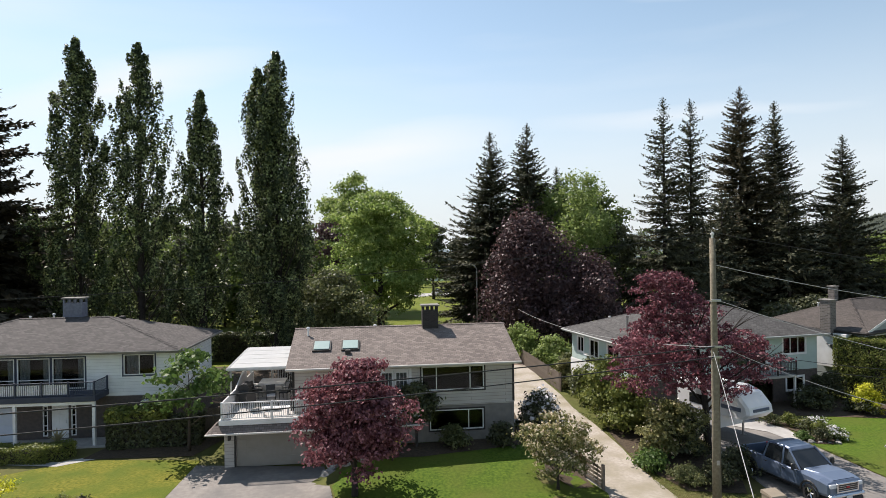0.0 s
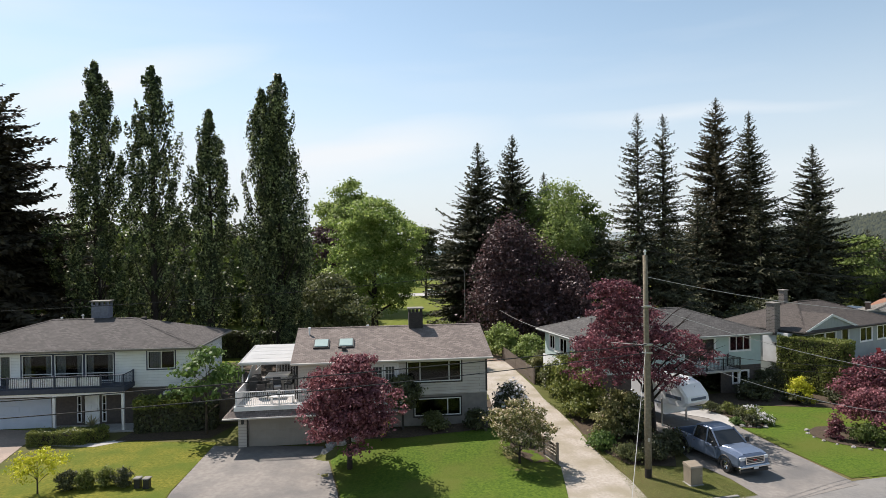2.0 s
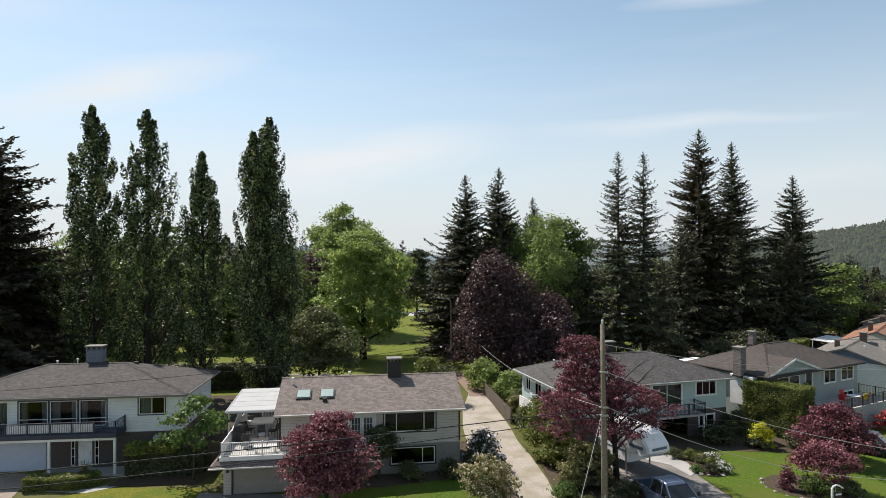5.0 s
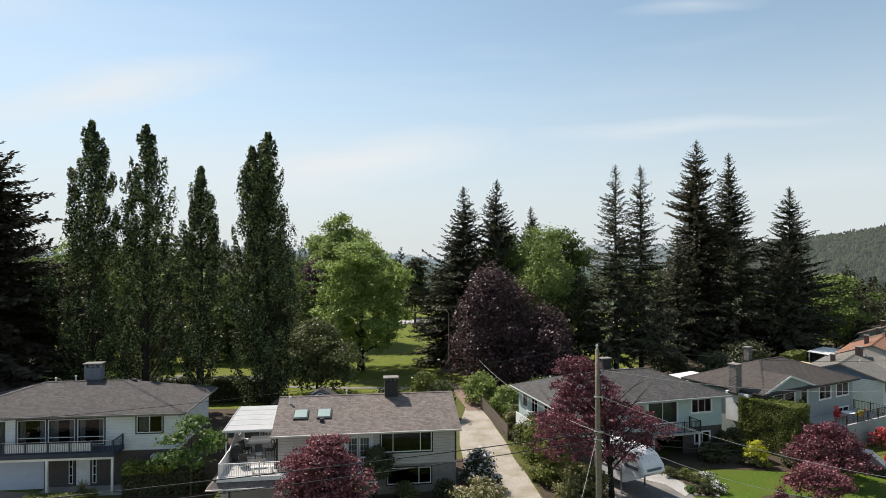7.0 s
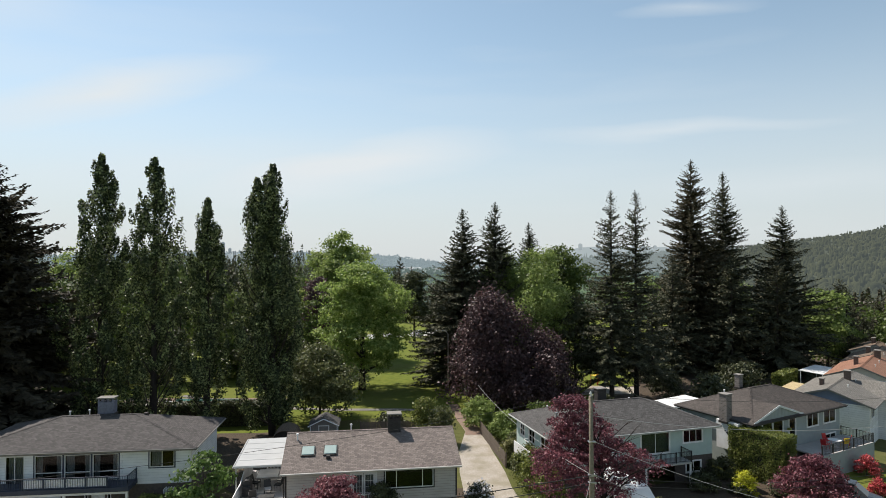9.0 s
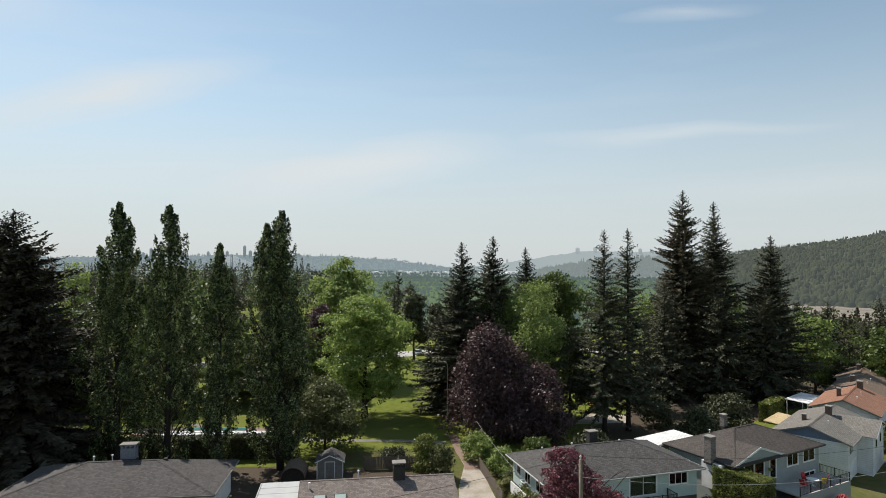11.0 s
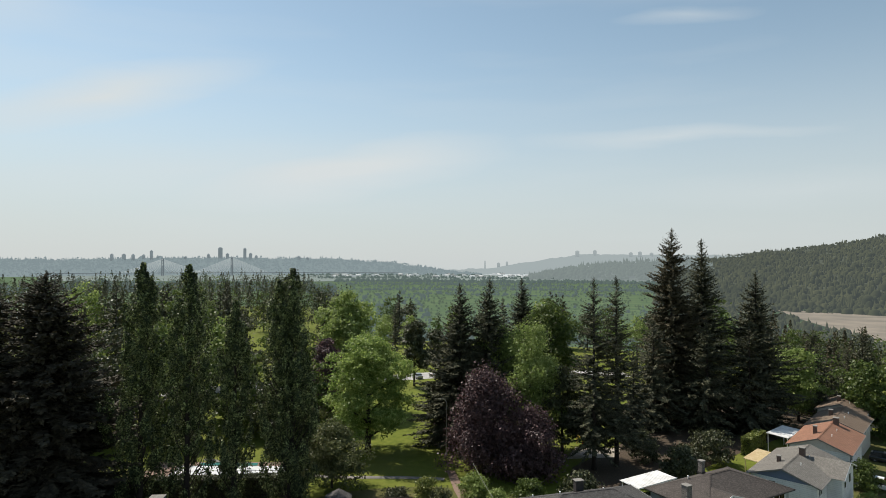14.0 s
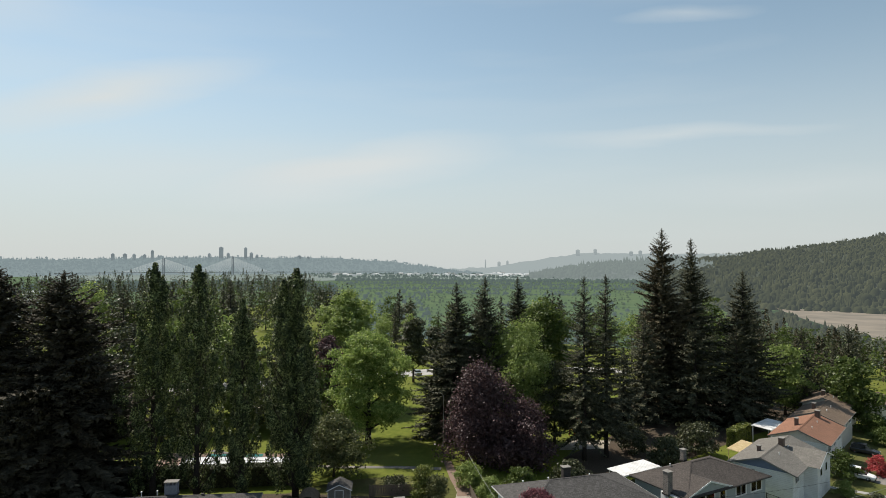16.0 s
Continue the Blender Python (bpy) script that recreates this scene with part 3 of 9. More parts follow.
# ---- leaves ----
def leaf_data(name, mat, centres, normals, sizes, rng, long=1.5, jitter=0.9):
    """Many small leaf-shaped pieces at the given places."""
    c = np.asarray(centres, dtype=np.float64)
    k = len(c)
    nrm = np.asarray(normals, dtype=np.float64) + rng.normal(0, jitter, (k, 3))
    nrm /= np.linalg.norm(nrm, axis=1, keepdims=True) + 1e-9
    a = np.cross(nrm, rng.normal(0, 1, (k, 3)))
    a /= np.linalg.norm(a, axis=1, keepdims=True) + 1e-9
    b = np.cross(nrm, a)
    s = np.asarray(sizes, dtype=np.float64).reshape(-1, 1) * np.ones((k, 1)) * rng.uniform(0.65, 1.3, (k, 1))
    v = np.stack([c - a * s * long * 0.5, c + b * s * 0.5 + nrm * s * 0.12, c + a * s * long * 0.5, c - b * s * 0.5 + nrm * s * 0.12], axis=1).reshape(-1, 3)
    me = bpy.data.meshes.new(name)
    me.vertices.add(4 * k)
    me.vertices.foreach_set("co", v.ravel())
    me.loops.add(4 * k)
    me.loops.foreach_set("vertex_index", np.arange(4 * k, dtype=np.int32))
    me.polygons.add(k)
    me.polygons.foreach_set("loop_start", np.arange(0, 4 * k, 4, dtype=np.int32))
    me.polygons.foreach_set("loop_total", np.full(k, 4, dtype=np.int32))
    me.materials.append(mat)
    me.update(calc_edges=True)
    return me


def shell_points(lobes, count, rng, fill=0.55, pads=0.0):
    """Places and outward directions on and in a heap of lobes (x, y, z, rx, ry, rz), none of them deep inside another; pads: the share of undersides left bare."""
    lobes = np.asarray(lobes, dtype=np.float64)
    area = lobes[:, 3] * lobes[:, 5]
    pick = rng.choice(len(lobes), count, p=area / area.sum())
    d = rng.normal(0, 1, (count, 3))
    d /= np.linalg.norm(d, axis=1, keepdims=True)
    under = (d[:, 2] < -0.15) & (rng.uniform(0, 1, count) < pads)
    d[under, 2] *= -1
    r = rng.uniform(fill, 1.06, (count, 1)) ** 0.5
    L = lobes[pick]
    p = L[:, :3] + d * L[:, 3:] * r
    keep = np.ones(count, bool)
    for q in lobes:
        e = (((p - q[:3]) / q[3:]) ** 2).sum(axis=1)
        keep &= ~((e < 0.35) & (rng.uniform(0, 1, count) < 0.85))
    n = d / L[:, 3:]
    n /= np.linalg.norm(n, axis=1, keepdims=True)
    return p[keep], n[keep]


def clumped(p, n, each, spread, rng, flat=0.5):
    """A flattened spray of leaves round each place."""
    k = len(p)
    wide = rng.uniform(0.6, 1.4, (k, 1)).repeat(each, axis=0)
    off = rng.normal(0, spread, (k * each, 3)) * wide * np.array([1, 1, flat])
    q = np.repeat(p, each, axis=0) + off
    return q, np.repeat(n, each, axis=0) * 0.6 + off / (np.linalg.norm(off, axis=1, keepdims=True) + 1e-6)


def limbs_mesh(height, spread, trunk_r, first, count, rng, lean=0.0, up=0.55):
    """A tapered trunk with limbs that rise out of it."""
    m = Mesh()
    top = [(lean * t * t + rng.normal(0, 0.015) * height * t * 0.3, rng.normal(0, 0.015) * height * t * 0.3, height * t * 0.86) for t in (0, 0.12, 0.3, 0.5, 0.7, 0.88, 1.0)]
    m.tube(top, [trunk_r * k for k in (1.25, 1.0, 0.86, 0.66, 0.45, 0.25, 0.08)], 9)
    for i in range(count):
        t = first + (0.86 - first) * (i + rng.uniform(0, 0.8)) / count
        z0 = height * 0.86 * t
        x0 = lean * t * t
        a = i * 2.4 + rng.uniform(-0.5, 0.5)
        ln = spread * rng.uniform(0.55, 0.95) * (1.1 - 0.55 * t)
        r = trunk_r * (0.5 - 0.34 * t)
        pts = [(x0 + math.cos(a) * ln * s, math.sin(a) * ln * s, z0 + ln * up * (s ** 0.8) + rng.normal(0, 0.05) * s) for s in (0, 0.3, 0.65, 1.0)]
        m.tube(pts, [r, r * 0.75, r * 0.45, r * 0.12], 6)
        for j in range(2):
            b = a + rng.uniform(-0.9, 0.9)
            p = Vector(pts[1 + j])
            l2 = ln * 0.45
            m.tube([p, p + Vector((math.cos(b) * l2 * 0.5, math.sin(b) * l2 * 0.5, l2 * 0.35)), p + Vector((math.cos(b) * l2, math.sin(b) * l2, l2 * 0.6))], [r * 0.5, r * 0.3, r * 0.06], 5)
    return m


def crown_lobes(height, base, width, count, rng, shape="round"):
    """Lobes of foliage, uneven in size and reach, that make up a crown between the heights base and height."""
    out = []
    for i in range(count):
        t = (i + rng.uniform(0, 1)) / count
        if shape == "round":
            w = math.sqrt(max(0.02, 1 - (2 * t - 0.85) ** 2 / 1.35))
        elif shape == "dome":
            w = math.sqrt(max(0.03, 1 - t * t * 0.92))
        elif shape == "weeping":
            w = math.sqrt(max(0.02, 1 - t ** 2.4)) * (0.8 + 0.2 * math.sin(i * 1.7))
        elif shape == "tiers":
            w = math.sqrt(max(0.03, 1 - (t * 1.12 - 0.18) ** 2 * 1.1))
        elif shape == "peaked":
            w = float(np.interp(t, (0, 0.25, 0.5, 0.66, 1.0), (0.85, 1.0, 0.86, 0.42, 0.12)))
        else:
            w = 1 - 0.75 * t
        a = i * 2.399 + rng.uniform(-0.6, 0.6)
        s = width * rng.uniform(0.085, 0.18) * (0.7 + 0.3 * w)
        uneven = 1 + 0.55 * noise.noise(Vector((math.cos(a) * 1.3 + width, math.sin(a) * 1.3, t * 3.2)))
        rad = max(0.0, width / 2 * w * uneven - s * 0.75) * (rng.uniform(0.25, 1.0) ** 0.55) * rng.uniform(0.85, 1.1)
        z = base + s * 0.5 + (height - base - s * 1.3) * min(1.0, max(0.0, t + rng.normal(0, 0.04)))
        out.append((math.cos(a) * rad, math.sin(a) * rad, z, s * rng.uniform(0.85, 1.3), s * rng.uniform(0.85, 1.3), s * (rng.uniform(0.3, 0.5) if shape in ("tiers", "peaked") else rng.uniform(0.5, 0.8))))
    return out


def broadleaf(name, label, x, y, height, base, width, mat, seed, clumps=900, each=12, size=0.3, shape="round", lobes=26, bark=None, category="tree", trunk_r=None, spread=None, lean=0.0, group="", up=0.55, limbs=9, turn=0.0, droop=0.0, flowers=None, z=None, flat=0.5, pads=0.65, skew=0.0):
    """A broad tree or bush: trunk with limbs, and a crown of leaves in clumps."""
    rng = np.random.default_rng(seed)
    ob = thing(name, label, category, pose(x, y, ground_z(x, y) if z is None else z, 0, 0, turn), group)
    tr = trunk_r or max(0.04, height * 0.017)
    part("trunk", limbs_mesh(height * 0.92, width * 0.48, tr, base / height * 0.8, limbs, rng, lean, up), bark or M_BARK, ob, smooth=True)
    p, n = shell_points(crown_lobes(height, base, width, int(lobes * 1.7), rng, shape), int(clumps / 2.0), rng, 0.3, pads)
    p[:, 0] += lean + skew * np.clip((p[:, 2] - base) / (height - base), 0, 1) ** 2
    n = n + np.array([0, 0, 0.5])
    q, m = clumped(p, n, int(each * 1.9), spread or size * 1.55, rng, flat)
    if droop:
        q[:, 2] -= np.abs(rng.normal(0, droop, len(q)))
    part("crown", leaf_data(name + "_crown", mat, q, m, size, rng), mat, ob)
    if flowers:
        fm, fn, fs = flowers
        pick = rng.choice(len(p), min(fn, len(p)), replace=False)
        pf = p[pick] + n[pick] / np.linalg.norm(n[pick], axis=1, keepdims=True) * size * 1.2
        q, m = clumped(pf, n[pick], 7, fs * 0.6, rng, 0.8)
        part("blossom", leaf_data(name + "_blossom", fm, q, m, fs, rng, long=1.1), fm, ob, "pale flower heads over the leaves")
    return ob


def frond_data(name, mat, c, d, up, length, width):
    """Narrow pointed pieces that lie along given directions: sprays of needles."""
    k = len(c)
    a = d / (np.linalg.norm(d, axis=1, keepdims=True) + 1e-9)
    b = np.cross(a, up)
    b /= np.linalg.norm(b, axis=1, keepdims=True) + 1e-9
    h, w = (a * length[:, None] / 2), (b * width[:, None] / 2)
    v = np.stack([c - h, c - h * 0.2 + w, c + h, c - h * 0.2 - w], axis=1).reshape(-1, 3)
    me = bpy.data.meshes.new(name)
    me.vertices.add(4 * k)
    me.vertices.foreach_set("co", v.ravel())
    me.loops.add(4 * k)
    me.loops.foreach_set("vertex_index", np.arange(4 * k, dtype=np.int32))
    me.polygons.add(k)
    me.polygons.foreach_set("loop_start", np.arange(0, 4 * k, 4, dtype=np.int32))
    me.polygons.foreach_set("loop_total", np.full(k, 4, dtype=np.int32))
    me.materials.append(mat)
    me.update(calc_edges=True)
    return me


def poplar(x, y, height, width, seed, label, tops=((0, 0, 1.0),), leaves=185):
    """A columnar poplar: steep branches close to the trunk, each ending in an upright flame-shaped plume of leaves."""
    rng = np.random.default_rng(seed)
    ob = thing("poplar_tree", label, "tree", pose(x, y, ground_z(x, y)), "row of poplars")
    wood, P, N = Mesh(), [], []
    for tx, ty, tk in tops:
        h = height * tk
        wood.tube([(tx * t, ty * t, h * t) for t in (0, 0.1, 0.3, 0.6, 0.85, 0.99)], [0.5, 0.4, 0.32, 0.2, 0.1, 0.02], 8)
        count = int(h * 5.6)
        for i in range(count + 3):
            t = min(1.0, 0.06 + 0.94 * (i + rng.uniform(0, 1)) / count)
            a = rng.uniform(0, 2 * math.pi)
            full = width / 2 * float(np.interp(t, (0, 0.1, 0.2, 0.3, 0.42, 0.52, 0.62, 0.72, 0.82, 0.92, 1.0), (0.6, 0.85, 1.02, 1.1, 1.1, 1.06, 0.97, 0.84, 0.65, 0.42, 0.06)))
            full *= 1 + 0.6 * noise.noise(Vector((math.cos(a) * 1.2, math.sin(a) * 1.2, h * t * 0.3 + seed)))
            if t < 0.2 and noise.noise(Vector((math.cos(a) * 1.5, math.sin(a) * 1.5, h * t * 0.45 + seed * 2))) < -0.04:
                continue
            size = rng.uniform(0.55, 1.5) * (0.35 + 0.65 * min(1.0, full / 2.2))
            r, tall = 0.52 * size, 1.25 * size * rng.uniform(0.8, 1.4)
            reach = max(0.0, full - r * 0.8) * rng.uniform(0.12, 1.0) ** 0.55
            c = np.array([tx * t + math.cos(a) * reach, ty * t + math.sin(a) * reach, min(h * t, h - tall * 0.92)])
            k = int(leaves * size * rng.uniform(0.7, 1.2))
            d = rng.normal(0, 1, (k, 3))
            d /= np.linalg.norm(d, axis=1, keepdims=True)
            thin = 1 - 0.5 * np.clip(d[:, 2:], -0.3, 1)
            rad = rng.uniform(0.45, 1.08, (k, 1)) ** 0.6
            q = d * np.array([r, r, tall]) * rad
            q[:, :2] *= thin
            q[:, :2] += np.array([math.cos(a), math.sin(a)]) * (q[:, 2:] * 0.16)
            P.append(c + q + rng.normal(0, 0.045, (k, 3)))
            N.append(d * np.array([1, 1, 0.5]) + np.array([math.cos(a) * 0.3, math.sin(a) * 0.3, 0.15]))
            if i % 3 == 0 and reach > 0.6:
                o, e = Vector((tx * t, ty * t, max(1.0, c[2] - reach * 2.0))), Vector(c)
                wood.tube([o, o.lerp(e, 0.5) + Vector((math.cos(a), math.sin(a), 0)) * reach * 0.12, e], [0.08, 0.05, 0.012], 4, caps=False)
    part("trunk", wood, M_BARK_DARK, ob, smooth=True)
    part("crown", leaf_data("poplar_crown", L_POPLAR, np.concatenate(P), np.concatenate(N), 0.2, rng, long=1.25, jitter=0.4), L_POPLAR, ob)
    return ob


def fir_meshes(height, width, seed, mat, bare=0.08, dense=1.0, size=1.0, droop=0.25, bark=None, fine=4.0, power=0.72):
    """Trunk and boughs of a conifer: whorls of uneven drooping boughs, each a feathered frond of narrow sprays."""
    rng = np.random.default_rng(seed)
    wood = Mesh()
    wood.tube([(0, 0, height * t) for t in (0, 0.05, 0.3, 0.7, 1.0)], [height * k for k in (0.0155, 0.012, 0.0095, 0.005, 0.0006)], 8)
    C, D, U, LN, WD = [], [], [], [], []
    count = int(height * 13.0 * dense)
    gap = 1.05
    for i in range(count):
        t = bare + (0.985 - bare) * ((i + rng.uniform(0, 1)) / count) ** 1.05
        a = rng.uniform(0, 2 * math.pi)
        z0 = height * t
        z0 = z0 * 0.85 + 0.15 * (round(z0 / gap) * gap) if t < 0.9 else z0
        uneven = 1.02 + 0.45 * noise.noise(Vector((math.cos(a) * 1.1, math.sin(a) * 1.1, z0 * 0.22 + seed))) + 0.3 * noise.noise(Vector((math.cos(a) * 2.5, math.sin(a) * 2.5, z0 * 0.7 + seed)))
        ln = width / 2 * ((1 - t) ** power) * (0.72 + 0.28 * min(1, t / 0.25)) * uneven * rng.uniform(0.62, 1.04) + 0.3 * (1 - t) + 0.12
        up = 0.8 * t - droop - 0.25 * max(0, 0.3 - t) + rng.normal(0, 0.16)
        k = max(4, int(ln * fine))
        s = np.linspace(0.10, 1.0, k)
        out, side = np.array([math.cos(a), math.sin(a), 0.0]), np.array([-math.sin(a), math.cos(a), 0.0])
        sway = side * rng.normal(0, 0.06) * ln
        node = out * (ln * s)[:, None] + sway * (s * s)[:, None]
        node[:, 2] = z0 + ln * (up * s - 0.34 * s * s + 0.30 * s ** 3)
        slope = up - 0.68 * s + 0.9 * s * s
        if ln > 1.0 and i % 3 == 0:
            wood.tube([(0, 0, z0), node[k // 2], node[-1]], [0.04 + 0.007 * ln, 0.03, 0.008], 4, caps=False)
        for sg in (-1, 1, 0, 2):
            hang = sg == 2
            sg = 0 if hang else sg
            reach = size * (0.24 + (0.17 if sg else 0.11) * ln * np.clip(1.05 - s, 0.12, 0.8)) * rng.uniform(0.6, 1.35, k)
            reach = np.minimum(reach, 0.95 * size) * min(1.0, 0.4 + (1 - t) * 4.5)
            dr = out * (0.75 if sg else 1.0) + side * (sg * rng.uniform(0.45, 1.0, k))[:, None] + np.array([0, 0, 1.0]) * (slope * 0.8 + rng.uniform(-0.5, 0.3, k) - (rng.uniform(0.3, 1.5, k) if hang else 0))[:, None]
            dr += rng.normal(0, 0.22, (k, 3))
            dr /= np.linalg.norm(dr, axis=1, keepdims=True)
            C.append(node + dr * (reach * 0.5)[:, None] + rng.normal(0, 0.05, (k, 3)))
            D.append(dr)
            U.append(np.array([out[0] * 0.4, out[1] * 0.4, 1.0]) + rng.normal(0, 0.45, (k, 3)))
            LN.append(reach * 1.15)
            WD.append((0.12 * size + 0.30 * reach) * min(1.0, 0.5 + (1 - t) * 4))
    k = 46
    zt = np.linspace(0.94, 0.995, k) * height
    a = rng.uniform(0, 6.28, k)
    dr = np.stack([np.cos(a), np.sin(a), 0.7 + 0 * a], axis=1)
    reach = 0.18 + (height - zt) * 0.16
    C.append(np.stack([0 * a, 0 * a, zt], axis=1) + dr * (reach * 0.45)[:, None])
    D.append(dr)
    U.append(rng.normal(0, 1, (k, 3)))
    LN.append(reach)
    WD.append(0.07 + 0.2 * reach)
    C.append(np.array([[0, 0, height * 0.985]]))
    D.append(np.array([[0, 0, 1.0]]))
    U.append(np.array([[1.0, 0, 0]]))
    LN.append(np.array([height * 0.035]))
    WD.append(np.array([0.2]))
    return wood.data("fir_trunk", bark or M_BARK_DARK, True), frond_data("fir_boughs", mat, np.concatenate(C), np.concatenate(D), np.concatenate(U), np.concatenate(LN), np.concatenate(WD))


def conifer(x, y, meshes, label, turn=0.0, scale=(1, 1, 1), name="fir_tree", group="tall firs"):
    ob = thing(name, label, "tree", pose(x, y, ground_z(x, y), 0, 0, turn) @ Matrix.Diagonal((*scale, 1)), group)
    part("trunk", meshes[0], None, ob)
    part("crown", meshes[1], None, ob)
    return ob


def hedge_box(name, label, x, y, rz, ln, deep, high, mat, seed, size=0.12, count=9000, category="hedge", z=None, wave=0.08):
    """A clipped hedge: a woody core under a skin of small leaves."""
    rng = np.random.default_rng(seed)
    ob = thing(name, label, category, pose(x, y, ground_z(x, y) if z is None else z, 0, 0, rz))
    part("woody_core", Mesh().box(0.15, 0.15, 0, ln - 0.15, deep - 0.15, high - 0.2, 0.1), M_BARK_DARK, ob)
    areas = np.array([ln * deep, ln * high, ln * high, deep * high, deep * high])
    face = rng.choice(5, count, p=areas / areas.sum())
    u, w = rng.uniform(0, 1, count), rng.uniform(0, 1, count)
    P, N = np.zeros((count, 3)), np.zeros((count, 3))
    for k, (fx, nn) in enumerate(((lambda a, b: (a * ln, b * deep, high + 0 * a), (0, 0, 1)), (lambda a, b: (a * ln, 0 * a, b * high), (0, -1, 0)), (lambda a, b: (a * ln, deep + 0 * a, b * high), (0, 1, 0)),
                                   (lambda a, b: (0 * a, a * deep, b * high), (-1, 0, 0)), (lambda a, b: (ln + 0 * a, a * deep, b * high), (1, 0, 0)))):
        i = face == k
        P[i] = np.stack(fx(u[i], w[i]), axis=1)
        N[i] = nn
    bulge = np.array([noise.noise(Vector(p) * 0.8) for p in P])[:, None]
    P += N * (bulge * wave * 2 + rng.normal(0, wave * 0.55, (count, 1)) - 0.04)
    part("leaves", leaf_data(name + "_leaves", mat, P, N, size, rng, jitter=0.6), mat, ob)
    return ob


def grass(label, outline, count, mat, seed, size=0.036, lift=0.03):
    """Standing blades over a lawn, too many to count."""
    rng = np.random.default_rng(seed)
    o = np.array(outline)
    lo, hi = o.min(axis=0), o.max(axis=0)
    p = rng.uniform(lo, hi, (count * 3, 2))
    inside = np.zeros(len(p), bool)
    for (x0, y0), (x1, y1) in zip(outline, outline[1:] + outline[:1]):
        cross = ((y0 > p[:, 1]) != (y1 > p[:, 1])) & (p[:, 0] < (x1 - x0) * (p[:, 1] - y0) / (y1 - y0 + 1e-9) + x0)
        inside ^= cross
    p = p[inside][:count]
    z = np.array([ground_z(x, y) for x, y in p]) + lift + rng.uniform(0, 0.006, len(p))
    n = rng.normal(0, 0.18, (len(p), 3)) + np.array([-0.1, 0.1, 1.0])
    me = leaf_data("grass", mat, np.column_stack([p, z]), n, size, rng, long=1.7, jitter=0.2)
    return tagged(part("grass", me, mat), label, "grass", kind="stuff")



# ---- land ----
def build_ground():
    """One sheet from the street to the horizon, finer near the street."""
    rings = [2.5 * i for i in range(0, 45)] + [115, 120, 126, 132, 140, 150, 160, 170, 182, 195, 210, 225, 240, 260, 280, 300, 325, 350, 380, 410, 450, 490, 540, 600, 700, 850, 1050, 1300, 1700, 2200, 2900, 3700, 4900]
    m, k = Mesh(), 180
    cx, cy = 0.0, 40.0
    m.v.append((cx, cy, ground_z(cx, cy)))
    for r in rings[1:]:
        for j in range(k):
            x, y = cx + r * math.sin(2 * math.pi * j / k), cy + r * math.cos(2 * math.pi * j / k)
            m.v.append((x, y, ground_z(x, y) + (0.6 * noise.noise(Vector((x * 0.01, y * 0.01, 0))) if r > 230 else 0)))
    for j in range(k):
        m.f.append((0, 1 + (j + 1) % k, 1 + j))
        m.s.append(0)
    for i in range(len(rings) - 2):
        for j in range(k):
            a, b = 1 + i * k + j, 1 + i * k + (j + 1) % k
            m.f.append((a, b, b + k, a + k))
            m.s.append(0 if rings[i + 1] < 27 else 1 if rings[i + 1] < 400 else 2)
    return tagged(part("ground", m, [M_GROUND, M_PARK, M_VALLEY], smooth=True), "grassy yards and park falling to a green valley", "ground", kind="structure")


build_ground()
LANE = [(9.4, 20), (9.45, 26.5), (8.7, 31.5), (8.0, 34.5), (7.4, 40), (7.1, 43.5), (6.9, 47.5), (6.6, 54), (6.75, 61), (5.6, 66), (4.5, 74)]
polygon_patch("gravel_lane", band(LANE, [4.6, 3.6, 3.5, 4.8, 4.9, 4.4, 4.4, 3.5, 2.0, 1.4, 1.2]), M_GRAVEL, 0.030, "sunlit gravel lane between fence and house", "lane")
polygon_patch("garden_path", band([(6.75, 59.5), (6.7, 61.5), (5.6, 66), (4.5, 74)], [2.1, 1.9, 1.5, 1.3]), M_TERRA, 0.045, "worn brick-red path between shrubs", "path")
polygon_patch("driveway", [(-13.5, 32.5), (-6.4, 32.2), (-4.2, 25.2), (-2.6, 18.5), (-11.2, 17), (-12.9, 25.4)], M_DRIVE, 0.075, "worn grey concrete driveway before the garage")
LUSH = [(-6.2, 31.9), (-4.1, 25.2), (-2.5, 18.6), (7.0, 20.6), (7.5, 24.4), (7.9, 28.5), (7.0, 31), (6.3, 33), (5.2, 36), (4.1, 34.6), (-5.6, 33.1)]
polygon_patch("lawn", LUSH, M_LAWN, 0.065, "lush mown green lawn before the grey house")
DRY = [(-13.6, 33.4), (-13.0, 25.4), (-11.4, 17.2), (-26, 14), (-24.6, 28.4), (-23.6, 31.2), (-21.3, 33.0), (-19.5, 33.6)]
polygon_patch("lawn", DRY, M_LAWN_DRY, 0.026, "sunburnt yellow-green lawn with worn patches")
polygon_patch("driveway", [(-35, 37), (-35, 13), (-26.2, 14), (-24.8, 28.4), (-26.2, 33.1), (-26.2, 36)], M_PAVERS, 0.03, "pinkish paved driveway before the blue garage")
polygon_patch("garden_walk", [(-26.0, 33.0), (-21.3, 32.6), (-19.2, 34.2), (-19.6, 34.6), (-21.6, 33.3), (-26.0, 33.7)], M_CONCRETE, 0.034, "curved pale concrete garden walk", "path")
polygon_patch("driveway", [(17.2, 23.4), (22.9, 25.8), (22.0, 31), (21.4, 35.4), (22.0, 40), (20.0, 41.5), (15.5, 40), (15.6, 34), (15.6, 29), (16.6, 26.6)], M_DRIVE, 0.030, "grey concrete driveway beneath the pickup")
CORNER = [(23.1, 26.7), (22.1, 31), (21.6, 35.4), (23.6, 39.2), (24.6, 41.4), (31.7, 41.2), (36.5, 42.5), (50, 46), (60, 48), (52, 39), (40, 31.9), (30.2, 28.3)]
